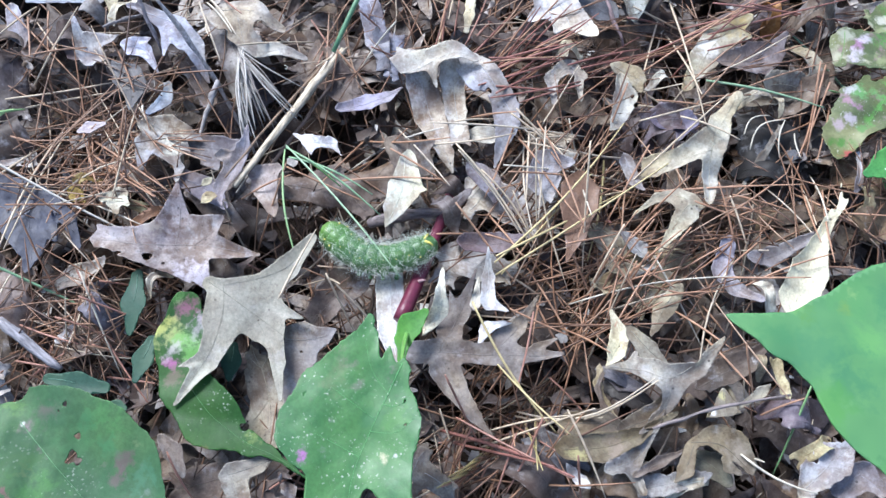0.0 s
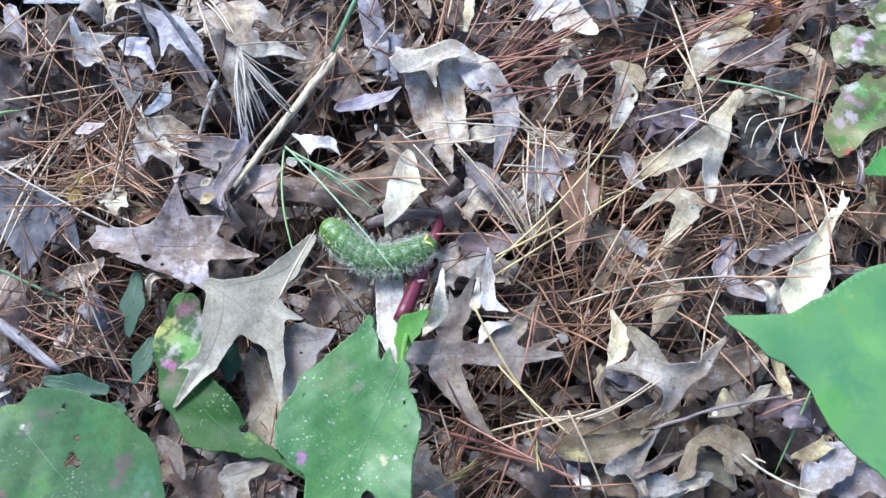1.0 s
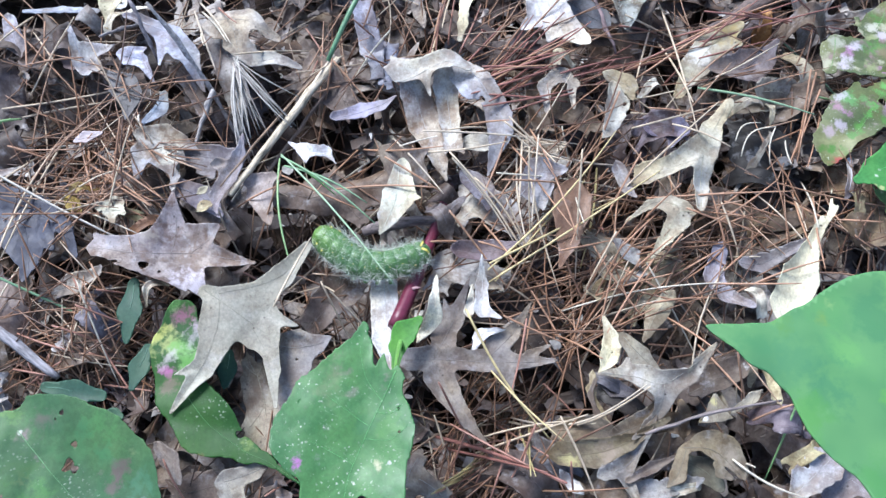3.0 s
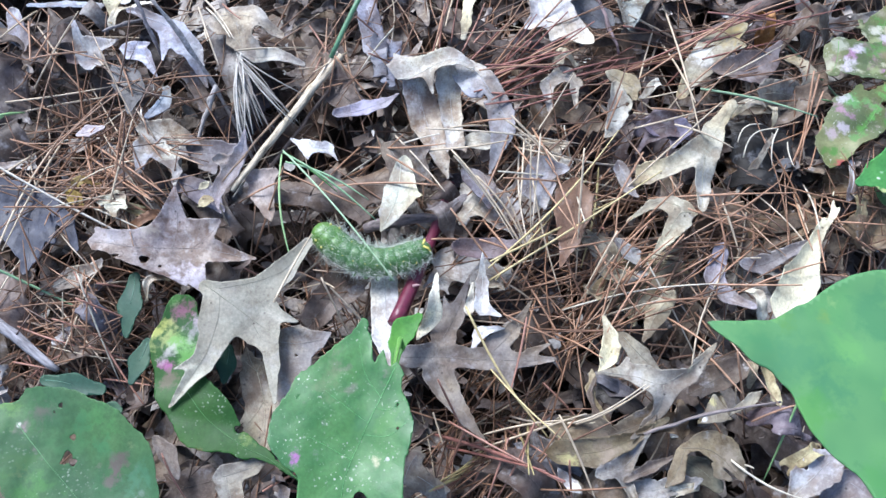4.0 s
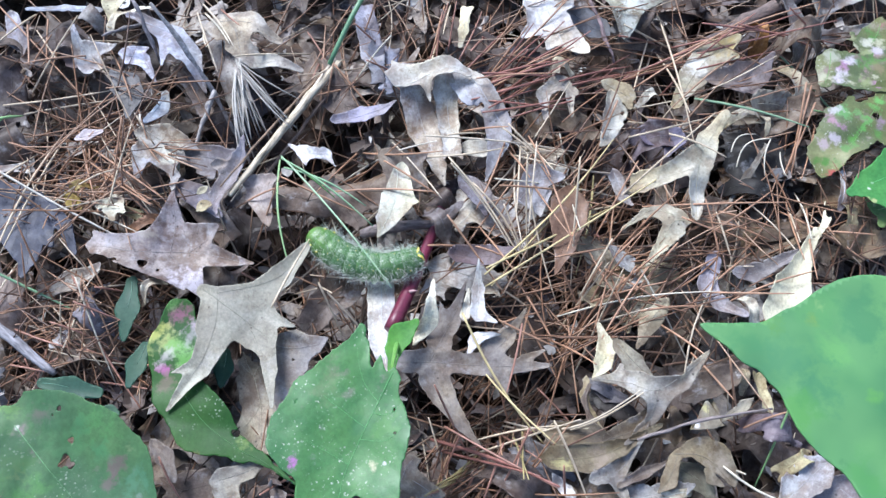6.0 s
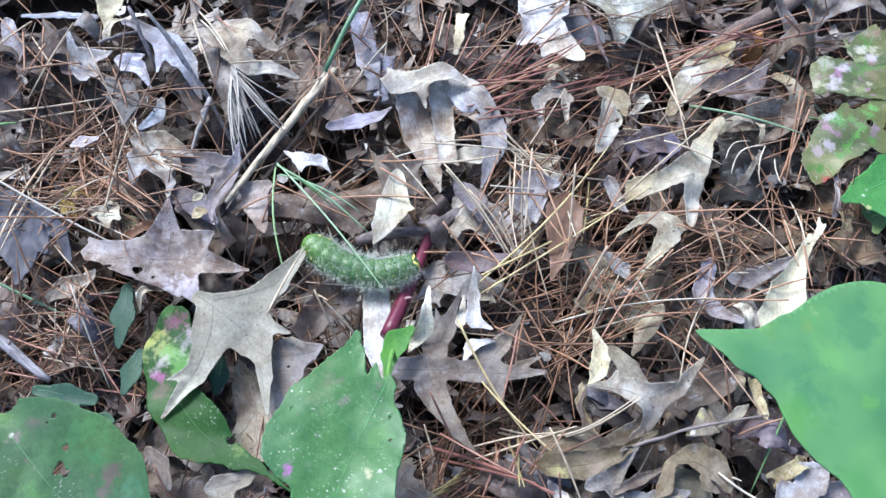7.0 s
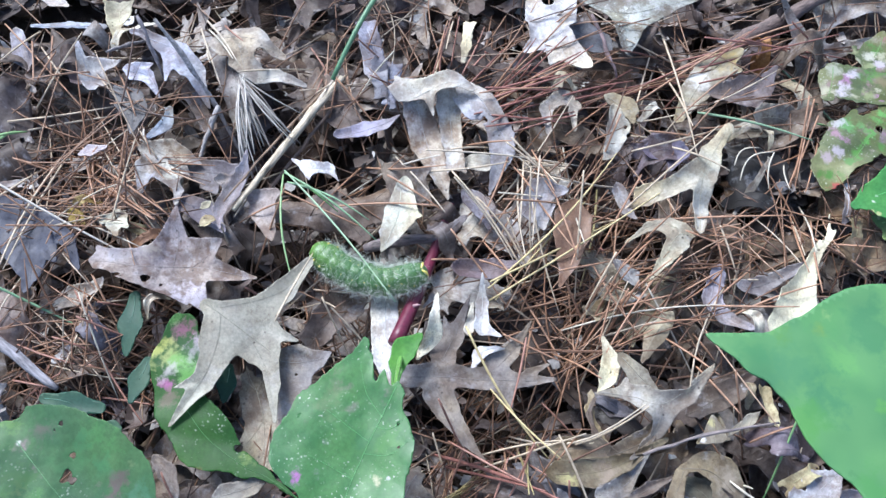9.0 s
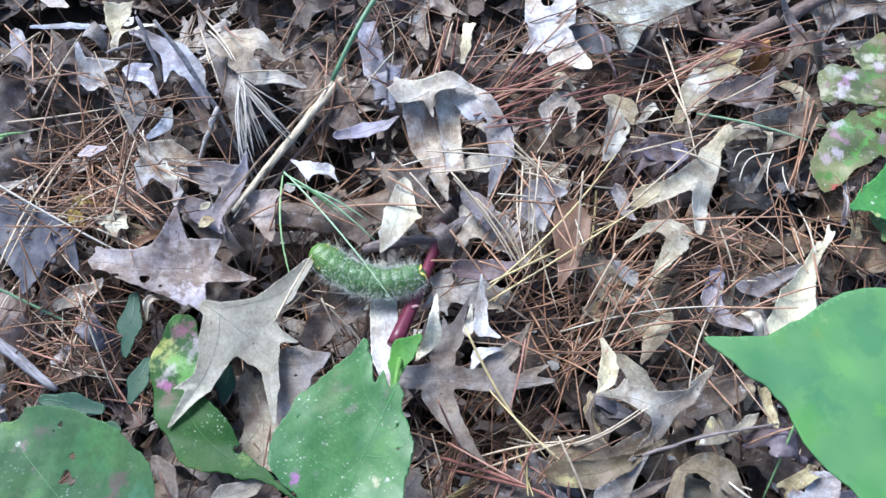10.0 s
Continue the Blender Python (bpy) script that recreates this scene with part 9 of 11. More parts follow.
strand("pine_needle", "olive-brown pine needle on dead leaves", "pine needle", "pine needles", (-2.4, -121.6, 15.0, -105.3), (0.36, 0.3, 0.14), 1.00, NEEDLE, bow=0.000, lift=0.004, n=11)
strand("pine_needle", "olive-brown pine needle on dead leaves", "pine needle", "pine needles", (-1.7, -119.6, 16.3, -103.6), (0.36, 0.3, 0.14), 1.00, NEEDLE, bow=0.000, lift=0.004, n=11)
strand("pine_needle", "olive-brown pine needle on dead leaves", "pine needle", "pine needles", (-0.9, -117.7, 17.6, -101.8), (0.36, 0.3, 0.14), 1.00, NEEDLE, bow=0.000, lift=0.004, n=11)
strand("pine_needle", "olive-brown pine needle on dead leaves", "pine needle", "pine needles", (-0.2, -115.7, 18.8, -100.1), (0.36, 0.3, 0.14), 1.00, NEEDLE, bow=0.000, lift=0.004, n=11)
strand("pine_needle", "olive-brown pine needle on dead leaves", "pine needle", "pine needles", (0.5, -113.8, 20.1, -98.3), (0.36, 0.3, 0.14), 1.00, NEEDLE, bow=0.000, lift=0.004, n=11)
strand("pine_needle", "olive-brown pine needle on dead leaves", "pine needle", "pine needles", (1.2, -111.8, 21.4, -96.5), (0.36, 0.3, 0.14), 1.00, NEEDLE, bow=0.000, lift=0.004, n=11)
strand("pine_needle", "olive-brown pine needle on dead leaves", "pine needle", "pine needles", (45.1, -76.8, 39.9, -115.5), (0.36, 0.3, 0.14), 1.20, NEEDLE, bow=-0.014, lift=0.006, n=11)
strand("pine_needle", "olive-brown pine needle on dead leaves", "pine needle", "pine needles", (39.0, -83.4, 41.8, -116.0), (0.36, 0.3, 0.14), 1.00, NEEDLE, bow=0.000, lift=0.006, n=11)
strand("pine_needle", "tan dry pine needle on dead leaves", "pine needle", "pine needles", (54.4, -89.0, 71.6, -124.0), (0.52, 0.42, 0.3), 1.10, NEEDLE, bow=0.013, lift=0.006, n=11)
strand("pine_needle", "rusty orange-brown pine needle on dead leaves", "pine needle", "pine needles", (34.0, -78.2, 31.2, -103.8), (0.36, 0.205, 0.125), 1.10, NEEDLE, bow=0.000, lift=0.006, n=11)
strand("pine_needle", "rusty orange-brown pine needle on dead leaves", "pine needle", "pine needles", (28.9, -75.6, 24.6, -101.3), (0.36, 0.205, 0.125), 1.10, NEEDLE, bow=0.000, lift=0.006, n=11)
strand("pine_needle", "tan dry pine needle on dead leaves", "pine needle", "pine needles", (-2.2, -79.6, 10.0, -116.2), (0.52, 0.42, 0.3), 1.10, NEEDLE, bow=0.000, lift=0.006, n=11)
strand("pine_needle", "bleached white pine needle on dead leaves", "pine needle", "pine needles", (-227.9, 39.7, -147.2, 3.1), (0.6, 0.55, 0.47), 1.30, NEEDLE, bow=-0.015, lift=0.008, n=11)
strand("pine_needle", "tan dry pine needle on dead leaves", "pine needle", "pine needles", (-211.2, -8.4, -201.5, 61.3), (0.52, 0.42, 0.3), 1.15, NEEDLE, bow=0.024, lift=0.008, n=11)
strand("pine_needle", "tan dry pine needle on dead leaves", "pine needle", "pine needles", (-235.2, 87.1, -177.8, 98.7), (0.52, 0.42, 0.3), 1.30, NEEDLE, bow=-0.004, lift=0.008, n=11)
strand("pine_needle", "bleached white pine needle on dead leaves", "pine needle", "pine needles", (-221.0, 81.8, -154.8, 67.7), (0.6, 0.55, 0.47), 1.30, NEEDLE, bow=0.014, lift=0.008, n=11)
strand("pine_needle", "tan dry pine needle on dead leaves", "pine needle", "pine needles", (-222.9, 96.4, -195.1, 131.0), (0.52, 0.42, 0.3), 1.10, NEEDLE, bow=-0.005, lift=0.006, n=11)
strand("pine_needle", "pale straw-coloured pine needle on dead leaves", "pine needle", "pine needles", (-136.6, 147.2, -120.5, 106.8), (0.5, 0.42, 0.32), 1.30, NEEDLE, bow=-0.002, lift=0.010, n=11)
strand("pine_needle", "pale straw-coloured pine needle on dead leaves", "pine needle", "pine needles", (-131.2, 147.2, -107.9, 110.4), (0.5, 0.42, 0.32), 1.30, NEEDLE, bow=0.020, lift=0.010, n=11)
strand("pine_needle", "tan dry pine needle on dead leaves", "pine needle", "pine needles", (-210.0, 113.5, -228.7, 138.1), (0.52, 0.42, 0.3), 1.10, NEEDLE, bow=0.000, lift=0.006, n=11)
strand("pine_needle", "rusty orange-brown pine needle on dead leaves", "pine needle", "pine needles", (-246.2, 146.0, -190.5, 89.8), (0.36, 0.205, 0.125), 1.10, NEEDLE, bow=0.000, lift=0.006, n=11)
strand("pine_needle", "rusty orange-brown pine needle on dead leaves", "pine needle", "pine needles", (-183.2, 55.2, -143.1, 20.9), (0.36, 0.205, 0.125), 1.10, NEEDLE, bow=0.000, lift=0.006, n=11)
strand("pine_needle", "rusty orange-brown pine needle on dead leaves", "pine needle", "pine needles", (-182.3, 58.6, -136.4, 24.1), (0.36, 0.205, 0.125), 1.20, NEEDLE, bow=0.000, lift=0.006, n=11)
strand("pine_needle", "rusty orange-brown pine needle on dead leaves", "pine needle", "pine needles", (-184.2, 51.9, -139.7, 16.8), (0.36, 0.205, 0.125), 1.10, NEEDLE, bow=0.000, lift=0.006, n=11)
strand("pine_needle", "rusty orange-brown pine needle on dead leaves", "pine needle", "pine needles", (-193.6, 72.3, -171.1, 16.2), (0.36, 0.205, 0.125), 1.10, NEEDLE, bow=0.000, lift=0.006, n=11)
strand("pine_needle", "rusty orange-brown pine needle on dead leaves", "pine needle", "pine needles", (-201.8, 93.4, -186.7, 32.1), (0.36, 0.205, 0.125), 1.10, NEEDLE, bow=0.000, lift=0.006, n=11)
strand("pine_needle", "rusty orange-brown pine needle on dead leaves", "pine needle", "pine needles", (-176.2, 86.2, -172.6, 25.7), (0.36, 0.205, 0.125), 1.00, NEEDLE, bow=0.000, lift=0.006, n=11)
strand("pine_needle", "rusty orange-brown pine needle on dead leaves", "pine needle", "pine needles", (-159.3, 63.6, -173.9, 6.8), (0.36, 0.205, 0.125), 1.10, NEEDLE, bow=0.000, lift=0.006, n=11)
strand("pine_needle", "bleached white pine needle on dead leaves", "pine needle", "pine needles", (-155.3, 73.5, -153.2, 67.3), (0.6, 0.55, 0.47), 1.10, NEEDLE, bow=0.000, lift=0.006, n=11)
strand("pine_needle", "tan dry pine needle on dead leaves", "pine needle", "pine needles", (-170.6, 13.1, -152.6, 58.5), (0.52, 0.42, 0.3), 1.10, NEEDLE, bow=0.000, lift=0.006, n=11)
strand("pine_needle", "tan dry pine needle on dead leaves", "pine needle", "pine needles", (43.4, 78.4, 59.4, 36.6), (0.52, 0.42, 0.3), 1.10, NEEDLE, bow=0.000, lift=0.006, n=11)
strand("pine_needle", "tan dry pine needle on dead leaves", "pine needle", "pine needles", (65.3, 73.1, 72.3, 38.2), (0.52, 0.42, 0.3), 1.10, NEEDLE, bow=0.018, lift=0.006, n=11)
strand("pine_needle", "rusty orange-brown pine needle on dead leaves", "pine needle", "pine needles", (66.1, 71.4, 75.0, 35.0), (0.36, 0.205, 0.125), 1.10, NEEDLE, bow=0.000, lift=0.006, n=11)
strand("pine_needle", "pale straw-coloured pine needle on dead leaves", "pine needle", "pine needles", (52.9, 53.9, 108.7, 56.8), (0.5, 0.42, 0.32), 1.20, NEEDLE, bow=-0.072, lift=0.006, n=11)
strand("pine_needle", "tan dry pine needle on dead leaves", "pine needle", "pine needles", (75.9, 66.3, 76.0, 38.2), (0.52, 0.42, 0.3), 1.10, NEEDLE, bow=0.000, lift=0.006, n=11)
strand("pine_needle", "pale straw-coloured pine needle on dead leaves", "pine needle", "pine needles", (44.2, 54.6, 64.6, 56.2), (0.5, 0.42, 0.32), 1.10, NEEDLE, bow=0.000, lift=0.006, n=11)
strand("pine_needle", "tan dry pine needle on dead leaves", "pine needle", "pine needles", (34.2, 63.0, 61.2, 46.3), (0.52, 0.42, 0.3), 1.10, NEEDLE, bow=0.000, lift=0.006, n=11)
strand("pine_needle", "rusty orange-brown pine needle on dead leaves", "pine needle", "pine needles", (37.0, 58.0, 47.9, 33.4), (0.36, 0.205, 0.125), 1.10, NEEDLE, bow=0.000, lift=0.006, n=11)
strand("pine_needle", "rusty orange-brown pine needle on dead leaves", "pine needle", "pine needles", (93.7, 57.8, 81.1, 41.4), (0.36, 0.205, 0.125), 1.10, NEEDLE, bow=0.000, lift=0.006, n=11)
strand("pine_needle", "tan dry pine needle on dead leaves", "pine needle", "pine needles", (75.0, 35.0, 94.5, 28.5), (0.52, 0.42, 0.3), 1.10, NEEDLE, bow=0.000, lift=0.006, n=11)
strand("pine_needle", "rusty orange-brown pine needle on dead leaves", "pine needle", "pine needles", (12.2, 69.9, 37.0, 58.0), (0.36, 0.205, 0.125), 1.10, NEEDLE, bow=0.000, lift=0.006, n=11)
strand("pine_needle", "tan dry pine needle on dead leaves", "pine needle", "pine needles", (102.4, 57.8, 76.6, 38.2), (0.52, 0.42, 0.3), 1.10, NEEDLE, bow=0.000, lift=0.006, n=11)
strand("pine_needle", "rusty orange-brown pine needle on dead leaves", "pine needle", "pine needles", (6.5, 12.9, 35.3, -20.1), (0.36, 0.205, 0.125), 1.10, NEEDLE, bow=0.000, lift=0.006, n=11)
strand("pine_needle", "rusty orange-brown pine needle on dead leaves", "pine needle", "pine needles", (45.4, 0.7, 60.7, -28.8), (0.36, 0.205, 0.125), 1.10, NEEDLE, bow=0.000, lift=0.006, n=11)
strand("pine_needle", "tan dry pine needle on dead leaves", "pine needle", "pine needles", (31.3, -14.3, 50.1, -23.0), (0.52, 0.42, 0.3), 1.10, NEEDLE, bow=0.000, lift=0.006, n=11)
strand("pine_needle", "rusty orange-brown pine needle on dead leaves", "pine needle", "pine needles", (76.7, -8.3, 60.8, -27.3), (0.36, 0.205, 0.125), 1.10, NEEDLE, bow=0.000, lift=0.006, n=11)
strand("pine_needle", "rusty orange-brown pine needle on dead leaves", "pine needle", "pine needles", (80.6, -12.8, 67.4, -28.8), (0.36, 0.205, 0.125), 1.10, NEEDLE, bow=0.000, lift=0.006, n=11)
strand("pine_needle", "tan dry pine needle on dead leaves", "pine needle", "pine needles", (86.9, 0.7, 71.8, -23.0), (0.52, 0.42, 0.3), 1.10, NEEDLE, bow=0.000, lift=0.006, n=11)
strand("pine_needle", "rusty orange-brown pine needle on dead leaves", "pine needle", "pine needles", (23.4, 12.9, 38.1, -17.2), (0.36, 0.205, 0.125), 1.10, NEEDLE, bow=0.000, lift=0.006, n=11)
strand("pine_needle", "tan dry pine needle on dead leaves", "pine needle", "pine needles", (6.3, 58.1, 26.9, 66.4), (0.52, 0.42, 0.3), 1.10, NEEDLE, bow=0.000, lift=0.006, n=11)
strand("pine_needle", "tan dry pine needle on dead leaves", "pine needle", "pine needles", (-74.4, -38.1, -59.9, -1.7), (0.52, 0.42, 0.3), 1.10, NEEDLE, bow=0.000, lift=0.006, n=11)
strand("pine_needle", "pale straw-coloured pine needle on dead leaves", "pine needle", "pine needles", (-52.0, -23.4, -32.2, -40.3), (0.5, 0.42, 0.32), 1.10, NEEDLE, bow=0.000, lift=0.006, n=11)
strand("pine_needle", "tan dry pine needle on dead leaves", "pine needle", "pine needles", (-55.1, -21.7, -43.6, -43.1), (0.52, 0.42, 0.3), 1.10, NEEDLE, bow=0.000, lift=0.006, n=11)
strand("pine_needle", "rusty orange-brown pine needle on dead leaves", "pine needle", "pine needles", (-68.8, -26.6, -59.7, -26.6), (0.36, 0.205, 0.125), 1.10, NEEDLE, bow=0.000, lift=0.006, n=11)
strand("pine_needle", "tan dry pine needle on dead leaves", "pine needle", "pine needles", (-59.4, -14.3, -47.6, -28.9), (0.52, 0.42, 0.3), 1.10, NEEDLE, bow=0.000, lift=0.006, n=11)
strand("pine_needle", "rusty orange-brown pine needle on dead leaves", "pine needle", "pine needles", (-47.6, -28.9, -36.1, -43.1), (0.36, 0.205, 0.125), 0.90, NEEDLE, bow=0.000, lift=0.006, n=11)
strand("pine_needle", "dark red-brown pine needle on dead leaves", "pine needle", "pine needles", (24.3, 96.7, 60.1, 100.7), (0.26, 0.115, 0.09), 1.30, NEEDLE, bow=0.000, lift=0.006, n=11)
strand("pine_needle", "dark red-brown pine needle on dead leaves", "pine needle", "pine needles", (24.4, 103.7, 76.4, 118.4), (0.26, 0.115, 0.09), 1.40, NEEDLE, bow=0.000, lift=0.006, n=11)
strand("pine_needle", "rusty orange-brown pine needle on dead leaves", "pine needle", "pine needles", (26.6, 107.7, 49.6, 123.8), (0.36, 0.205, 0.125), 1.10, NEEDLE, bow=0.000, lift=0.006, n=11)
strand("pine_needle", "dark red-brown pine needle on dead leaves", "pine needle", "pine needles", (22.1, 91.7, 71.5, 107.6), (0.26, 0.115, 0.09), 1.40, NEEDLE, bow=0.000, lift=0.006, n=11)
strand("pine_needle", "rusty orange-brown pine needle on dead leaves", "pine needle", "pine needles", (22.8, 99.3, 73.9, 113.2), (0.36, 0.205, 0.125), 1.20, NEEDLE, bow=0.000, lift=0.006, n=11)
strand("pine_needle", "dark red-brown pine needle on dead leaves", "pine needle", "pine needles", (21.5, 94.9, 66.0, 109.5), (0.26, 0.115, 0.09), 1.30, NEEDLE, bow=0.000, lift=0.006, n=11)
strand("pine_needle", "rusty orange-brown pine needle on dead leaves", "pine needle", "pine needles", (23.4, 101.5, 69.3, 113.9), (0.36, 0.205, 0.125), 1.10, NEEDLE, bow=0.000, lift=0.006, n=11)
strand("pine_needle", "dark red-brown pine needle on dead leaves", "pine needle", "pine needles", (28.9, 98.5, 81.9, 117.6), (0.26, 0.115, 0.09), 1.30, NEEDLE, bow=0.000, lift=0.006, n=11)
strand("pine_needle", "rusty orange-brown pine needle on dead leaves", "pine needle", "pine needles", (30.3, 94.2, 71.9, 105.0), (0.36, 0.205, 0.125), 1.10, NEEDLE, bow=0.000, lift=0.006, n=11)
strand("pine_needle", "dark red-brown pine needle on dead leaves", "pine needle", "pine needles", (25.3, 105.9, 57.1, 117.7), (0.26, 0.115, 0.09), 1.20, NEEDLE, bow=0.000, lift=0.006, n=11)
strand("pine_needle", "rusty orange-brown pine needle on dead leaves", "pine needle", "pine needles", (21.2, 89.2, 64.0, 98.5), (0.36, 0.205, 0.125), 1.10, NEEDLE, bow=0.000, lift=0.006, n=11)
strand("pine_needle", "tan dry pine needle on dead leaves", "pine needle", "pine needles", (-0.7, 165.7, -5.8, 110.4), (0.52, 0.42, 0.3), 1.20, NEEDLE, bow=0.018, lift=0.006, n=11)
strand("pine_needle", "rusty orange-brown pine needle on dead leaves", "pine needle", "pine needles", (4.1, 165.7, -1.2, 113.4), (0.36, 0.205, 0.125), 1.10, NEEDLE, bow=0.000, lift=0.006, n=11)
strand("pine_needle", "tan dry pine needle on dead leaves", "pine needle", "pine needles", (7.4, 165.7, 3.7, 120.1), (0.52, 0.42, 0.3), 1.10, NEEDLE, bow=0.000, lift=0.006, n=11)
strand("pine_needle", "rusty orange-brown pine needle on dead leaves", "pine needle", "pine needles", (1.5, 165.7, -4.4, 117.1), (0.36, 0.205, 0.125), 1.10, NEEDLE, bow=0.000, lift=0.006, n=11)
strand("pine_needle", "tan dry pine needle on dead leaves", "pine needle", "pine needles", (11.2, 165.7, 6.2, 128.5), (0.52, 0.42, 0.3), 1.10, NEEDLE, bow=0.000, lift=0.006, n=11)
strand("pine_needle", "rusty orange-brown pine needle on dead leaves", "pine needle", "pine needles", (-10.0, 140.2, -1.7, 106.0), (0.36, 0.205, 0.125), 1.10, NEEDLE, bow=0.000, lift=0.006, n=11)
strand("pine_needle", "rusty orange-brown pine needle on dead leaves", "pine needle", "pine needles", (-221.4, 108.0, -206.5, 68.9), (0.36, 0.205, 0.125), 1.10, NEEDLE, bow=0.000, lift=0.006, n=11)
strand("pine_needle", "rusty orange-brown pine needle on dead leaves", "pine needle", "pine needles", (-224.0, 58.7, -184.4, 53.5), (0.36, 0.205, 0.125), 1.10, NEEDLE, bow=0.000, lift=0.006, n=11)
strand("pine_needle", "rusty orange-brown pine needle on dead leaves", "pine needle", "pine needles", (-199.0, 51.9, -159.8, 46.8), (0.36, 0.205, 0.125), 1.10, NEEDLE, bow=0.000, lift=0.006, n=11)
strand("pine_needle", "tan dry pine needle on dead leaves", "pine needle", "pine needles", (127.6, 143.5, 128.7, 66.1), (0.52, 0.42, 0.3), 1.20, NEEDLE, bow=0.013, lift=0.008, n=11)
strand("pine_needle", "pale straw-coloured pine needle on dead leaves", "pine needle", "pine needles", (106.1, 117.4, 158.6, 143.3), (0.5, 0.42, 0.32), 1.10, NEEDLE, bow=0.000, lift=0.006, n=11)
strand("pine_needle", "rusty orange-brown pine needle on dead leaves", "pine needle", "pine needles", (108.9, 102.8, 169.8, 133.8), (0.36, 0.205, 0.125), 1.20, NEEDLE, bow=0.000, lift=0.006, n=11)
strand("pine_needle", "rusty orange-brown pine needle on dead leaves", "pine needle", "pine needles", (109.3, 71.3, 156.5, 74.5), (0.36, 0.205, 0.125), 1.10, NEEDLE, bow=0.000, lift=0.006, n=11)
strand("pine_needle", "tan dry pine needle on dead leaves", "pine needle", "pine needles", (91.6, 28.5, 137.1, 57.7), (0.52, 0.42, 0.3), 1.10, NEEDLE, bow=0.000, lift=0.006, n=11)
strand("pine_needle", "dark red-brown pine needle on dead leaves", "pine needle", "pine needles", (66.5, 97.6, 110.3, 121.0), (0.26, 0.115, 0.09), 1.30, NEEDLE, bow=0.001, lift=0.006, n=11)
strand("pine_needle", "dark red-brown pine needle on dead leaves", "pine needle", "pine needles", (30.3, 96.0, 66.6, 101.2), (0.26, 0.115, 0.09), 1.20, NEEDLE, bow=0.000, lift=0.006, n=11)
strand("pine_needle", "dark red-brown pine needle on dead leaves", "pine needle", "pine needles", (24.2, 90.7, 71.3, 104.8), (0.26, 0.115, 0.09), 1.30, NEEDLE, bow=0.000, lift=0.006, n=11)
strand("pine_needle", "dark red-brown pine needle on dead leaves", "pine needle", "pine needles", (72.8, 103.7, 99.2, 114.5), (0.26, 0.115, 0.09), 1.30, NEEDLE, bow=-0.068, lift=0.006, n=11)
strand("pine_needle", "dark red-brown pine needle on dead leaves", "pine needle", "pine needles", (24.3, 99.6, 52.3, 125.1), (0.26, 0.115, 0.09), 1.10, NEEDLE, bow=0.000, lift=0.006, n=11)
strand("pine_needle", "rusty orange-brown pine needle on dead leaves", "pine needle", "pine needles", (112.9, 115.5, 203.5, 133.5), (0.36, 0.205, 0.125), 1.20, NEEDLE, bow=0.034, lift=0.006, n=11)
strand("pine_needle", "dark red-brown pine needle on dead leaves", "pine needle", "pine needles", (140.8, 120.9, 241.5, 140.9), (0.26, 0.115, 0.09), 1.20, NEEDLE, bow=0.000, lift=0.006, n=11)
strand("pine_needle", "rusty orange-brown pine needle on dead leaves", "pine needle", "pine needles", (197.6, 95.3, 191.8, 57.6), (0.36, 0.205, 0.125), 1.10, NEEDLE, bow=0.000, lift=0.006, n=11)
strand("pine_needle", "rusty orange-brown pine needle on dead leaves", "pine needle", "pine needles", (201.9, 84.7, 189.0, 54.3), (0.36, 0.205, 0.125), 1.10, NEEDLE, bow=0.000, lift=0.006, n=11)
strand("pine_needle", "tan dry pine needle on dead leaves", "pine needle", "pine needles", (185.9, 41.2, 179.0, 0.7), (0.52, 0.42, 0.3), 1.10, NEEDLE, bow=0.000, lift=0.006, n=11)
strand("pine_needle", "rusty orange-brown pine needle on dead leaves", "pine needle", "pine needles", (105.4, 23.8, 175.0, 20.6), (0.36, 0.205, 0.125), 1.10, NEEDLE, bow=0.000, lift=0.006, n=11)
strand("pine_needle", "rusty orange-brown pine needle on dead leaves", "pine needle", "pine needles", (144.5, 22.2, 173.9, 12.8), (0.36, 0.205, 0.125), 1.10, NEEDLE, bow=0.000, lift=0.006, n=11)
strand("pine_needle", "tan dry pine needle on dead leaves", "pine needle", "pine needles", (141.3, 19.1, 149.5, -5.3), (0.52, 0.42, 0.3), 1.10, NEEDLE, bow=0.000, lift=0.006, n=11)


# ---- living leaves ----
green_leaf("small dark green evergreen leaf in the litter", (-0.1503, -0.0308, 0.0140), -89.3, (0.042, 0.1, 0.066), [(-14.8, 0, -0.1, 0, 2.8, 5.6), (-0.1, 0, 15, -0, 5.6, 1.7)], GREEN, wave=0.7, fold=0.12)
green_leaf("small dark green evergreen leaf in the litter", (-0.1416, -0.0596, 0.0140), -104.2, (0.042, 0.1, 0.066), [(-10.1, 0, -0.1, 0, 2.3, 4.6), (-0.1, 0, 10.2, -0, 4.6, 1.6)], GREEN, wave=0.7, fold=0.12)
green_leaf("small dark green evergreen leaf in the litter", (-0.1721, -0.0704, 0.0140), -8.8, (0.042, 0.1, 0.066), [(-13.5, 0, -0.1, 0, 2.6, 5.2), (-0.1, 0, 13.7, 0, 5.2, 2.7)], GREEN, wave=0.7, fold=0.12)
green_leaf("small dark green evergreen leaf in the litter", (-0.1000, -0.0606, 0.0140), -95.2, (0.042, 0.1, 0.066), [(-7.6, -0, -0.1, -0, 2.2, 4.4), (-0.1, -0, 7.7, 0, 4.4, 1.6)], GREEN, wave=0.7, fold=0.12)
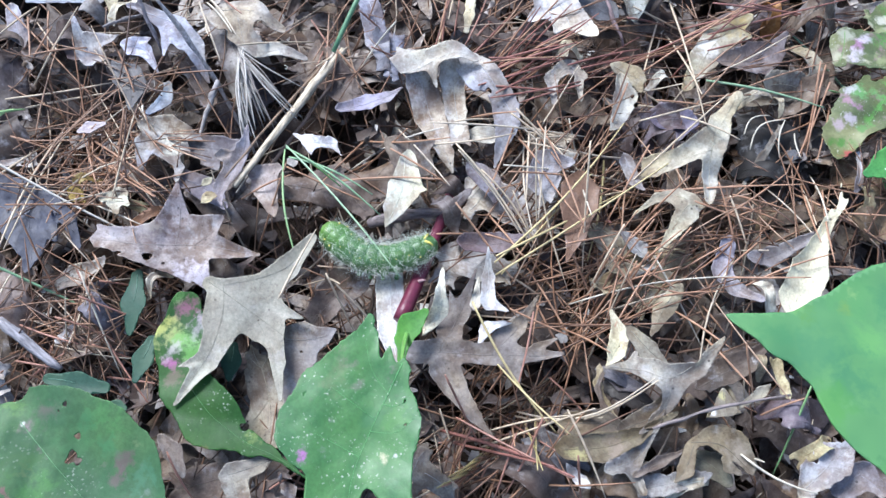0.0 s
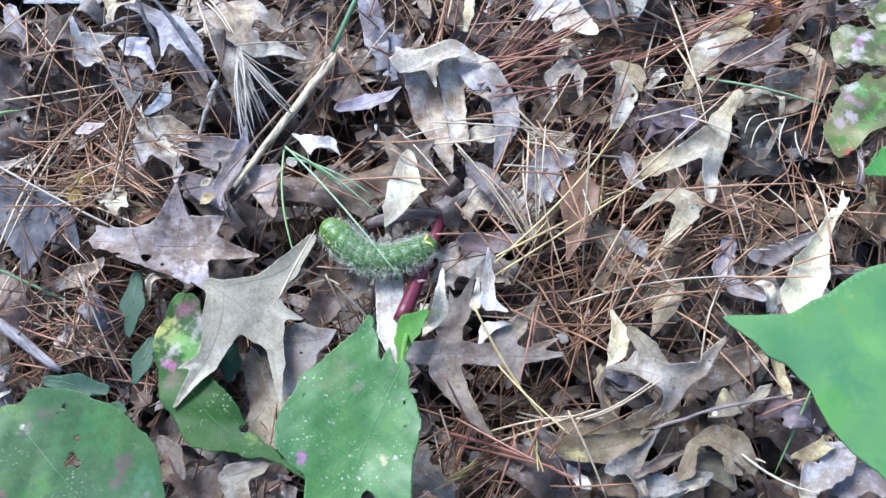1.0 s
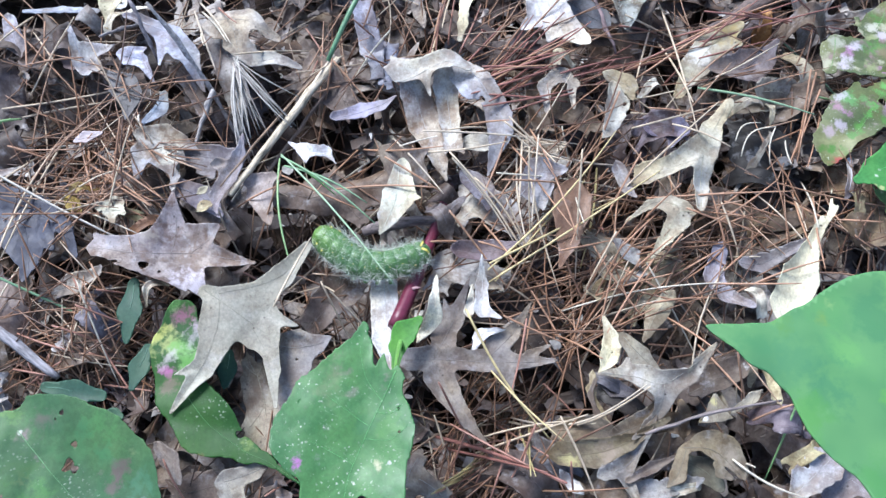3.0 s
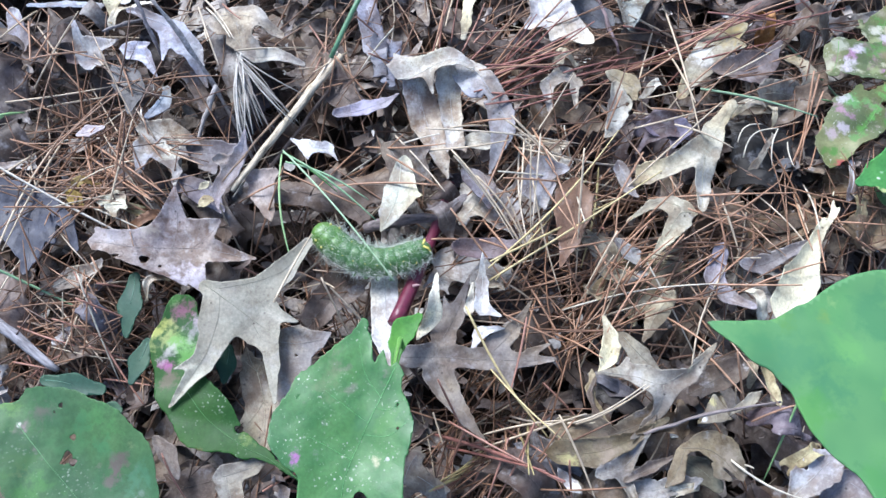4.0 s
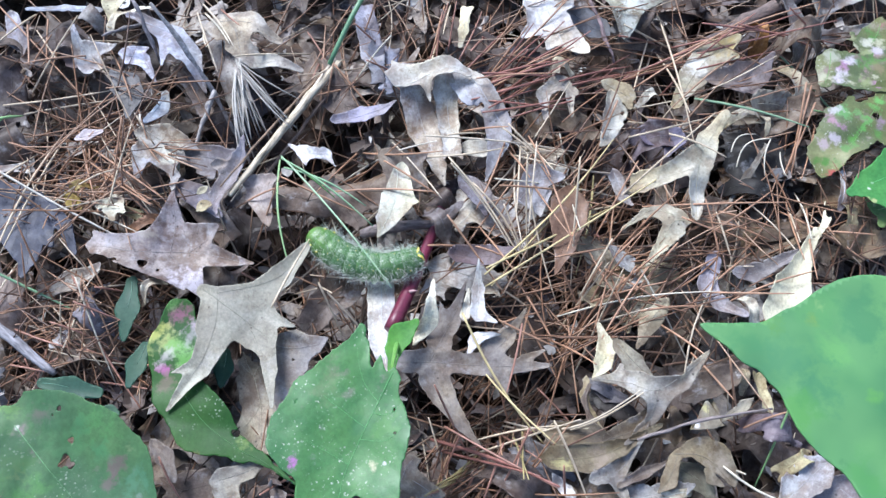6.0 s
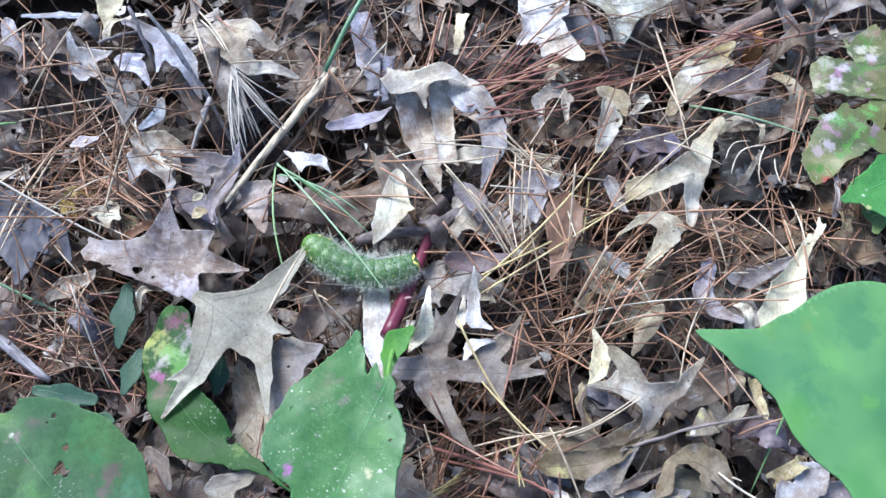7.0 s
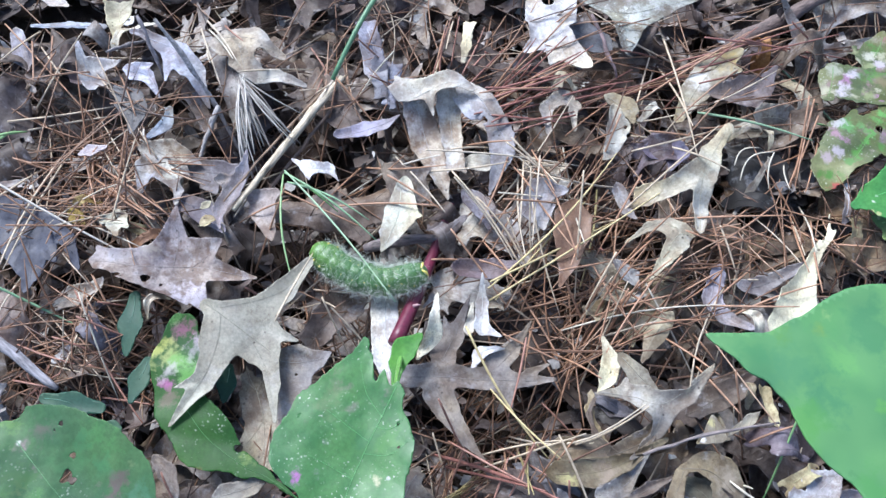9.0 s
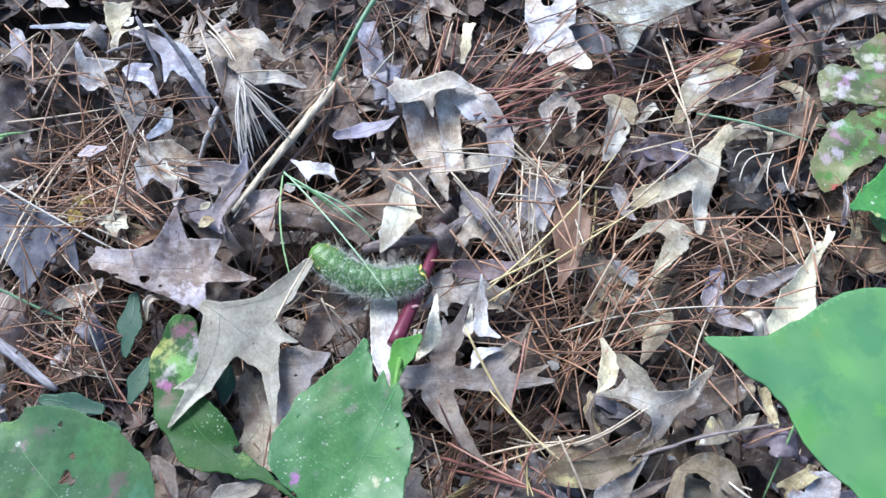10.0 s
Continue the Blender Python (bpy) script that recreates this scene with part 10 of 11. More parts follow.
green_leaf("small dark green evergreen leaf in the litter", (-0.1519, -0.0819, 0.0140), -10.8, (0.042, 0.1, 0.066), [(-3.8, 0, -0, 0, 1.6, 3.2), (-0, 0, 3.9, -0, 3.2, 1.3)], GREEN, wave=0.7, fold=0.12)
green_leaf("bent green leaf mottled with pink under an oak leaf", (-0.0896, -0.0779, 0.0240), -86.7, (0.026, 0.088, 0.02), [(-43.7, -30, -27.4, -30, 7.5, 12.3), (-27.4, -30, -5.6, -28.1, 12.5, 10.8), (-5.6, -28.1, 11.3, -14.7, 11.4, 12.9), (11.3, -14.7, 23.1, 1.7, 11.9, 4.8), (23.1, 1.7, 27.4, 11.9, 4.3, 2.3), (27.4, 11.9, 40.4, 28.7, 1.5, 0.6)], GREEN, holes=[(14.9, -0.9, 1.5), (15.9, 0.1, 1.3), (14.0, -34.0, 4.0), (19.0, -29.8, 2.8)], marks=[(1.9, -10.8, 11.8, (0.55, 0.6, 0.5), -0.55), (10.3, -24.5, 9.0, (0.55, 0.6, 0.5), -0.45), (20.5, -1.0, 8.9, (0.55, 0.6, 0.5), -0.4), (-42.7, -27.8, 7.6, (0.25, 0.1, 0.16), 0.85), (-38.1, -22.2, 4.9, (0.42, 0.34, 0.38), 0.8), (-30.5, -36.1, 8.9, (0.34, 0.38, 0.14), 0.8), (-27.4, -30, 7.5, (0.16, 0.34, 0.09), 0.8), (-20.2, -25.1, 6.8, (0.14, 0.33, 0.08), 0.8), (-16.7, -34.1, 4.4, (0.34, 0.12, 0.26), 0.95), (-21.6, -34.4, 4.8, (0.42, 0.38, 0.38), 0.75), (-34.9, -39.4, 4.9, (0.4, 0.42, 0.12), 0.8), (-50.2, -33.7, 4.9, (0.16, 0.32, 0.1), 0.7), (-34, -23.3, 7.5, (0.3, 0.27, 0.3), 0.7), (-9.1, -33.5, 6.0, (0.17, 0.13, 0.1), 0.7), (19.4, 4.1, 4.5, (0.24, 0.32, 0.1), 0.5), (25.8, -18.4, 3.1, (0.2, 0.12, 0.06), 0.6)], side_veins=False, veins=[[(-2.7, -24), (10.3, -14.2), (22.9, 1.7), (29, 13.2), (39.6, 28)]], wave=1.2, jag=0.6, k=4, cell=1.0)
green_leaf("sick leaf mottled pink, cream and green", (0.2302, 0.1092, 0.0160), -106.6, (0.1, 0.13, 0.05), [(-5.6, -15.5, 15, -15.5, 2.1, 2.7), (3, -11.4, 3.2, 0.8, 11, 12.3), (3.2, 0.8, -1.5, 17, 12.3, 14.3), (-4, -16.8, -8.6, -6.6, 1.7, 1.4)], PATCHY, cuts=[(21.8, -1.7, 20.9, -12.4, 3.3, 2.3)], marks=[(1.7, -7, 4.6, (0.386, 0.184, 0.35), 0.8), (10.7, -9, 4.1, (0.478, 0.423, 0.478), 0.85), (7.3, -6.4, 5.5, (0.552, 0.506, 0.534), 0.8), (-3, -4.4, 3.7, (0.534, 0.478, 0.534), 0.8), (10.3, -16.7, 5.5, (0.46, 0.442, 0.313), 0.8), (-3.7, -15.3, 5.6, (0.46, 0.46, 0.368), 0.7), (-5.6, 4.4, 5.6, (0.083, 0.239, 0.041), 0.8), (-3.6, 10.7, 4.6, (0.239, 0.184, 0.11), 0.7), (8.8, 10.4, 3.6, (0.386, 0.184, 0.35), 0.85), (9.1, 4.4, 5.5, (0.276, 0.313, 0.147), 0.7), (10.8, -1.4, 3.7, (0.46, 0.442, 0.313), 0.7), (16.3, -9.9, 2.7, (0.258, 0.11, 0.092), 0.6), (-12.3, 11.4, 6.6, (0.092, 0.221, 0.046), 0.7), (14.8, 0.5, 3.2, (0.368, 0.368, 0.202), 0.8), (3.4, 9.3, 2.3, (0.46, 0.442, 0.313), 0.9)], side_veins=False, wave=1.2, jag=1.1, cell=0.9, k=2.0)
green_leaf("sick leaf mottled cream and green", (0.2398, 0.1315, 0.0150), -118.5, (0.1, 0.13, 0.05), [(-12.9, 4.2, 2.5, 4.2, 3.6, 9.8), (-3.8, 11.9, 7.4, 5.7, 12, 7.7), (5.1, 5, 8.1, -3.7, 5.6, 1.4), (8.1, -2.1, 1.9, -8.3, 1.8, 0.4), (5.1, -4.7, 9, -10.2, 1.4, 0.4)], PATCHY, marks=[(-9.5, 2, 5.8, (0.313, 0.276, 0.202), 0.75), (-3.8, 2.2, 5.3, (0.083, 0.239, 0.041), 0.8), (3.3, 1.2, 4.8, (0.57, 0.552, 0.442), 0.85), (6.3, 7.7, 4.2, (0.478, 0.423, 0.478), 0.85), (0.3, 8.3, 4.3, (0.46, 0.442, 0.313), 0.8), (-12.4, 5, 2.4, (0.276, 0.129, 0.11), 0.7), (9.1, -2.4, 3.8, (0.46, 0.442, 0.313), 0.7), (10.3, 3.5, 3.8, (0.276, 0.313, 0.147), 0.7), (5.9, -7.7, 3.8, (0.368, 0.368, 0.202), 0.7)], side_veins=False, wave=1.2, jag=1.1, cell=0.9, k=2.0)
green_leaf("ragged green leaf with pink blotches and a bright midrib", (0.2219, 0.0688, 0.0180), -136.2, (0.09, 0.12, 0.042), [(-32.7, -2.8, -14.7, -2.8, 7.4, 11.2), (-14.7, -2.8, 4.5, -3.4, 11.9, 13.6), (4.5, -3.4, 22, -2.2, 12.9, 10.2), (22, -2.2, 31.4, 2.7, 7.6, 4.4), (1.2, -16.7, 0.4, -10, 2.6, 6.5), (-8.3, 8.9, -9.2, 13.6, 7.8, 8.4)], PATCHY, cuts=[(-15.7, -10.7, -23.4, -11.8, 2.3, 5.4), (14.9, 13, 1.7, 22.9, 6.3, 3.8)], holes=[(-13.9, 1.8, 2)], marks=[(-8.5, 0.9, 4, (0.12, 0.35, 0.074), 0.95), (-17.4, -1.7, 4, (0.129, 0.368, 0.083), 0.95), (-1.2, 2.2, 3.5, (0.11, 0.331, 0.064), 0.95), (6.9, 1.9, 4.3, (0.083, 0.239, 0.037), 0.9), (12.4, 2.3, 3, (0.074, 0.202, 0.032), 0.9), (-23.2, -3, 3.6, (0.147, 0.368, 0.092), 0.9), (-1.9, -11.7, 6.2, (0.11, 0.304, 0.083), 0.7), (-7.3, -6.5, 3.5, (0.129, 0.322, 0.092), 0.8), (4, -13.5, 4, (0.313, 0.156, 0.239), 0.8), (4.2, -5.5, 4.4, (0.331, 0.147, 0.294), 0.85), (17, -6.9, 4.8, (0.442, 0.35, 0.368), 0.85), (11.6, -5.4, 4.3, (0.478, 0.423, 0.478), 0.75), (-1.4, -15.7, 3.6, (0.478, 0.423, 0.478), 0.7), (26.5, -1, 6.4, (0.069, 0.184, 0.028), 0.95), (21.7, 3.7, 3.8, (0.083, 0.202, 0.037), 0.9), (29.7, 5.7, 3.8, (0.331, 0.064, 0.055), 0.95), (27.9, -7.9, 3.4, (0.239, 0.184, 0.11), 0.6), (-11.3, 6.1, 4.4, (0.331, 0.202, 0.313), 0.7), (1.6, 7, 3.9, (0.313, 0.239, 0.221), 0.8), (-4.3, 8.9, 3.9, (0.083, 0.239, 0.041), 0.7), (-6.3, -9.4, 2.2, (0.46, 0.442, 0.313), 0.7), (-11.7, -4.2, 3.1, (0.276, 0.313, 0.147), 0.7)], veins=[[(-29, -3.4), (-14.4, -0.7), (1.5, 2.4), (10.8, 2.9)]], side_veins=False, wave=1.3, jag=1.2, cell=0.9, k=2.0)
green_leaf("ragged yellow-green leaf low among dead leaves", (0.2264, 0.0231, 0.0120), -160.0, (0.15, 0.25, 0.09), [(-7.5, -1.4, -0.8, -1.4, 6.8, 3.7), (-0.8, -1.4, 1.5, -8.5, 2.5, 0.9), (-3.5, 2.3, 2, 7.1, 3.7, 1.8)], GREEN, marks=[(-0.3, -4.4, 1.9, (0.5, 0.48, 0.34), 0.7), (-0.5, 2.9, 2.5, (0.3, 0.18, 0.16), 0.6)], side_veins=False, wave=0.8, jag=0.9, k=2.0)
green_leaf("plain green leaf at the edge of a plant", (0.2217, 0.0362, 0.0240), -153.4, (0.06, 0.22, 0.06), [(-14.3, 0.8, 1.7, 0.8, 10.5, 7.3), (1.7, 0.8, 13.2, 0.8, 6.7, 2.4), (9.4, 4.1, 13.9, -1, 1.8, 0.3), (3.7, 8, -3.1, 15, 4.2, 6), (-15.8, -5.8, -12.2, -5.7, 6.9, 4.4)], GREEN, marks=[(0.5, 0.7, 0.9, (0.6, 0.65, 0.55), 0.9), (4.2, 3.1, 0.9, (0.6, 0.65, 0.55), 0.9), (6.2, 9.9, 1.5, (0.42, 0.44, 0.2), 0.85), (8.5, 7.4, 1.2, (0.42, 0.44, 0.2), 0.8)], side_veins=False, wave=0.8, jag=0.6, k=2.0)
BROAD_LEAF = green_leaf("broad green leaf with holes and a purple blush", (-0.1585, -0.1070, 0.0520), -44.6, (0.046, 0.126, 0.046), [(-20.6, -5.1, 27.9, -5.1, 2.4, 13.7), (-23.7, -5.8, -12.7, 6.8, 6.3, 9.7), (-22.2, 7.6, -6.6, 11.2, 4.4, 11.1), (-5.6, 10.5, 10.6, 14.8, 11.1, 14.8), (10.9, 10.2, 25.1, 11.3, 16.6, 18.2), (25.1, 11.3, 38.6, 5.6, 16.8, 17.3), (-15.2, -5.8, 7.5, -15.9, 12, 20.9), (-25.5, -16, -0.3, -30, 11.6, 18.5), (-25.2, 5.3, -28.2, 6.5, 2.5, 1)], BLUSHED, holes=[(-10.5, 13.7, 1.1), (-10.6, 9.9, 0.6), (2.5, 8.8, 1.3), (6.6, 2.6, 1.7), (7.6, -0.4, 1.2), (10.2, 2.3, 1.6), (7.6, 1.6, 1.7)], marks=[(15.9, -7.6, 16.2, (0.55, 0.6, 0.5), -0.45), (-9.0, -12.9, 11.9, (0.55, 0.6, 0.5), -0.4), (6.4, 22.3, 12.1, (0.1, 0.3, 0.08), 0.35), (7.6, -15.9, 11.6, (0.09, 0.26, 0.05), 0.4), (-18.9, -4.5, 1.5, (0.55, 0.56, 0.5), 0.9), (-14.4, 5.1, 7.3, (0.09, 0.11, 0.075), 0.6), (-16.6, 8.1, 4.4, (0.12, 0.1, 0.085), 0.55), (24.9, 15.9, 5.2, (0.13, 0.085, 0.085), 0.75), (27.9, 9.2, 4.2, (0.13, 0.09, 0.09), 0.7), (14.1, 28.4, 3.8, (0.25, 0.19, 0.15), 0.75), (1.1, -24.8, 5.1, (0.3, 0.06, 0.14), 0.85), (-0, -16.3, 5.1, (0.15, 0.13, 0.09), 0.5), (3, 7.3, 9.5, (0.055, 0.16, 0.055), 0.6), (1.2, 17.3, 5.8, (0.045, 0.15, 0.06), 0.5), (14.1, 16.6, 6.2, (0.05, 0.17, 0.07), 0.5), (36.3, 15.9, 6.9, (0.06, 0.17, 0.09), 0.6), (-27.8, -3, 5.4, (0.12, 0.24, 0.06), 0.7), (-9.3, -9.9, 9.5, (0.018, 0.07, 0.03), 0.5), (-4.4, -13.3, 8, (0.05, 0.13, 0.03), 0.5), (41.5, 14.8, 2.8, (0.2, 0.22, 0.22), 0.5), (22.5, 25, 3.3, (0.2, 0.27, 0.12), 0.5)], side_veins=False, veins=[[(-19.5, -4.7), (-4.2, -4.9), (12, -5), (27.9, -5.1)]], quilt=0.1, wave=1.6, fold=0.14, k=5, cell=0.9, jag=0.6)
FLECKED_LEAF = green_leaf("green leaf with white flecks and pink blotches", (-0.0308, -0.0953, 0.0660), -92.1, (0.062, 0.185, 0.058), [(-26.9, 4.1, 32.7, 4.1, 5.3, 17.4), (-39.1, 0.3, -20.5, -3, 1, 9), (-20.5, -3, -6, -10.6, 10, 16.3), (-6, -10.6, 8.1, -16.1, 14.4, 17.8), (4.7, -16.5, 16.6, -4, 14.2, 17), (16.6, -4, 36.1, -2.3, 17, 18.2), (-17.6, 14.8, 4.7, 12.8, 2.1, 9.1), (4.7, 12.8, 20.5, 9.9, 10.9, 10.7), (-21.2, 15.5, -16.4, 15.4, 0.5, 2.4)], SPOTTED, cuts=[(-40.7, 9.8, -20.9, 5.7, 6.4, 0.3)], holes=[(35.4, 4.3, 4.1), (-4.8, -23.4, 0.6), (-4, 16.4, 0.7), (5.6, 17.2, 0.7)], marks=[(20, -22.4, 4.2, (0.44, 0.16, 0.42), 0.95), (19.4, 9.3, 2.4, (0.5, 0.47, 0.3), 0.85), (17.7, 13.7, 1.3, (0.55, 0.52, 0.55), 0.8), (-25.1, -10, 5.8, (0.2, 0.17, 0.14), 0.55), (-11, -2.9, 2.8, (0.22, 0.19, 0.17), 0.6), (-10.6, -13.3, 6.1, (0.16, 0.2, 0.1), 0.45), (-30.3, -0.9, 5.3, (0.07, 0.2, 0.06), 0.5), (4.4, -10.7, 5.9, (0.66, 0.66, 0.6), -0.9), (12.8, -21.3, 5.4, (0.66, 0.66, 0.6), -0.9), (14.7, -13.2, 4.5, (0.66, 0.66, 0.6), -0.8), (2.7, -23.6, 4.1, (0.66, 0.66, 0.6), -0.8), (10.9, -1.1, 4.5, (0.66, 0.66, 0.6), -0.8), (22.9, 3.3, 7.5, (0.66, 0.66, 0.6), -0.8), (29.6, 0.5, 5.3, (0.66, 0.66, 0.6), -0.8), (-12.8, -18.2, 6.1, (0.66, 0.66, 0.6), -0.6), (-16.3, -18.5, 2.4, (0.66, 0.66, 0.6), -0.9), (-0.1, 16.4, 4.1, (0.66, 0.66, 0.6), -0.7), (28, -14.1, 5.3, (0.66, 0.66, 0.6), -0.7), (16, 11.8, 6.7, (0.66, 0.66, 0.6), -0.7), (-6.2, -5.9, 9.3, (0.66, 0.66, 0.6), -0.4), (-27.5, -10.2, 7.2, (0.66, 0.66, 0.6), -0.4), (4.5, -13, 2.7, (0.3, 0.24, 0.3), 0.6), (4.9, -21.7, 2.3, (0.32, 0.27, 0.33), 0.6), (17.1, -15.2, 2.7, (0.3, 0.25, 0.3), 0.5), (2.4, 13.1, 6.9, (0.09, 0.25, 0.05), 0.5), (3.9, 1.8, 5, (0.045, 0.15, 0.06), 0.5)], veins=[[(-19.3, 14.7), (-4.4, 8.5), (10.7, 2.3), (23.1, -2), (34.1, -3.6)], [(-2.5, 7.7), (-1.8, 12.9), (-6, 18.6)], [(8.4, 3.3), (8.7, 13.6), (3.2, 20.5)], [(3.8, 5.2), (-1.6, -3.2), (-8.2, -13.1)], [(18.7, -0.4), (14.6, -8.7), (10.4, -18.2)], [(-6.8, 9.7), (-15.9, 2.6), (-27.9, -0.7)]], quilt=0.14, wave=1.0, fold=0.07, k=3, cell=1.0, jag=0.8)
green_leaf("young bright green leaf on a red stem", (-0.0148, -0.0542, 0.0360), 85.1, (0.075, 0.235, 0.04), [(-12.7, 2.3, -3.6, 2.3, 1.8, 2.8), (-2.5, 2.2, 4.2, -0.2, 4.1, 5.5), (4.2, -0.2, 10.5, -6.3, 5.2, 1.8)], GREEN, wave=0.8, fold=0.08)
HIGH_LEAF = green_leaf("smooth green leaf held high on its stalk", (0.0764, -0.1322, 0.2700), -21.3, (0.08, 0.23, 0.084), [(-21.7, -1.1, -11.7, -1.1, 0.5, 4.1), (-11.7, -1.1, -2.5, 0.6, 4.1, 9.1), (-2.5, 0.6, 11.7, 1.6, 9.1, 19.5), (11.7, 1.6, 26.6, -1.2, 19.5, 29.8)], SMOOTH, marks=[(-1.3, 10.6, 6.1, (0.10, 0.28, 0.085), 0.5), (-2.2, 11, 1.4, (0.3, 0.42, 0.16), 0.5), (1.5, 3.1, 3.6, (0.13, 0.32, 0.09), 0.6), (-3.2, 7.3, 1.4, (0.16, 0.27, 0.06), 0.6), (-9.4, 4, 2.6, (0.1, 0.24, 0.04), 0.6), (-4.6, -1, 6, (0.055, 0.19, 0.085), 0.5), (0.6, -4.5, 4.9, (0.055, 0.19, 0.09), 0.6), (5.4, 11.5, 6.1, (0.05, 0.18, 0.08), 0.6), (-2.4, -11, 4.9, (0.1, 0.29, 0.06), 0.6), (9, -2.2, 2.5, (0.12, 0.32, 0.06), 0.6), (7.4, -16, 1.5, (0.03, 0.12, 0.05), 0.6), (11.4, -17, 4.7, (0.08, 0.26, 0.06), 0.5), (-13.8, -1.2, 4, (0.06, 0.21, 0.08), 0.5)], side_veins=False, midrib=False, wave=0.7, k=1.2, cell=1.0, curl=0.2, jag=0.22)


# ---- the red-stemmed plant ----
def red_stem():
    thing = tagged(new("red_stem"), "smooth crimson plant stem rising beside the caterpillar", "plant stem")
    thing.location = (-0.0198, -0.0432, 0.022)
    a, b = Vector((0, 0, 0)), Vector((0.0262, 0.0855, -0.022))
    n = 14
    pts = [a.lerp(b, k / (n - 1)) + Vector((0.0012 * math.sin(math.pi * k / (n - 1)), 0, 0)) for k in range(n)]
    r = [0.0022 + 0.0016 * (1 - k / (n - 1)) + 0.0002 * math.exp(-((k - 4) / 0.8) ** 2) for k in range(n)]
    v, f = tube(pts, r, 12)
    link("stem", mesh_from("stem", v, f), STEM, thing, (0.125, 0.02, 0.042))
    c = pts[3] + Vector((0.0012, 0.0, 0.0034))
    v, f = tube([c, c + Vector((0.002, 0.0004, 0.0006)), c + Vector((0.004, 0.0002, 0.001))], [0.0009, 0.0007, 0.0002], 6)
    link("leaf_scar", mesh_from("leaf_scar", v, f), STEM, thing, (0.45, 0.28, 0.28), "pale torn scar")


red_stem()


def leaf_stalks():
    """Stalks that carry the living leaves clear of the litter, each a part of its leaf."""
    for leaf, a, b, r, tone in ((HIGH_LEAF, (0.33, -0.16, -0.015), (0.0929, -0.1391, 0.268), 0.0018, (0.09, 0.24, 0.07)), (BROAD_LEAF, (-0.2, -0.17, -0.015), (-0.1329, -0.1344, 0.052), 0.0014, (0.1, 0.22, 0.07)), (FLECKED_LEAF, (-0.0161, -0.0514, 0.03), (-0.0161, -0.0777, 0.066), 0.0013, (0.14, 0.3, 0.07))):
        p0, p1 = Vector(a), Vector(b)
        pts = [p0.lerp(p1, t) + Vector((0, 0, (0.04 if leaf is FLECKED_LEAF else 0.15) * (p0 - p1).length * math.sin(math.pi * t))) for t in np.linspace(0, 1, 12)]
        back = leaf.matrix_basis.inverted()
        v, f = tube([back @ p for p in pts], np.linspace(r, r * 0.6, 12), 8)
        link("stalk", mesh_from("stalk", v, f), STEM, leaf, tone)


leaf_stalks()


# ---- the caterpillar ----
SPINE = [(-56.4, 2.5), (-52.7, -0.4), (-48.5, -4.0), (-43.9, -7.0), (-39.1, -9.6), (-33.8, -10.8), (-28.5, -11.9), (-23.2, -12.1), (-18.0, -11.1), (-13.0, -9.3), (-8.7, -7.3)]
GIRTH = [6.9, 8.2, 8.3, 8.1, 8.0, 8.0, 8.0, 7.9, 7.7, 7.2, 6.1]
BASE = Vector((-0.035, 0.0, 0.024))


def segment_mesh(radius, length, seed, head, tail):
    """One swollen ring of the body, ridged across, flattened below, with a fold at each end."""
    rng = random.Random(seed)
    verts, faces = [], []
    rings, sides = 11, 22
    for i in range(rings):
        u = -1 + 2 * i / (rings - 1)
        swell = (1 - abs(u) ** 2.4) ** 0.5 if abs(u) < 1 else 0.0
        r = radius * (0.8 + 0.2 * swell) if 0 < i < rings - 1 else radius * 0.3
        if (head and u < 0) or (tail and u > 0):
            r = radius * math.sqrt(max(0.03, 1 - 0.98 * u * u))
        for a in range(sides):
            w = 2 * math.pi * a / sides
            bump_ = 1 + 0.05 * math.cos(6 * w + seed) * swell + rng.uniform(-0.012, 0.012)
            z = math.sin(w) * (1.0 if math.sin(w) > 0 else 0.8)
            verts.append((u * length * (0.95 if head and u < 0 else 0.75 if tail and u > 0 else 0.62), r * bump_ * math.cos(w), r * bump_ * z))
    for i in range(rings - 1):
        for a in range(sides):
            b = (a + 1) % sides
            faces.append((i * sides + a, i * sides + b, (i + 1) * sides + b, (i + 1) * sides + a))
    faces.append(tuple(range(sides)))
    faces.append(tuple(range((rings - 1) * sides, rings * sides))[::-1])
    return mesh_from("segment", np.array(verts) * 0.001, faces)


def hair_mesh(radius, length, seed, count):
    """Fine pale hairs standing out from a segment, longest on the flanks."""
    rng = random.Random(seed)
    verts, faces = [], []
    for _ in range(count):
        w = rng.uniform(-0.35, math.pi + 0.35)
        u = rng.uniform(-0.5, 0.5) * length
        long = (rng.uniform(1.0, 3.1) if rng.random() < 0.76 else rng.uniform(3.4, 6.6)) * (1.1 if abs(math.cos(w)) > 0.7 else 0.75)
        d = Vector((rng.gauss(0, 0.75), math.cos(w) + rng.gauss(0, 0.45), math.sin(w) + rng.gauss(0, 0.3))).normalized()
        p = Vector((u, radius * 0.97 * math.cos(w), radius * 0.97 * math.sin(w)))
        bend = Vector((rng.gauss(0, 0.5), rng.gauss(0, 0.5), -0.6))
        v, f = tube([p, p + d * long * 0.5 + bend * 0.15 * long * 0.3, p + d * long + bend * 0.35 * long * 0.5], [0.038, 0.03, 0.01], 3)
        b = len(verts)
        verts += v
        faces += [tuple(q + b for q in g) for g in f]
    return mesh_from("hair", np.array([tuple(q) for q in verts]) * 0.001, faces)


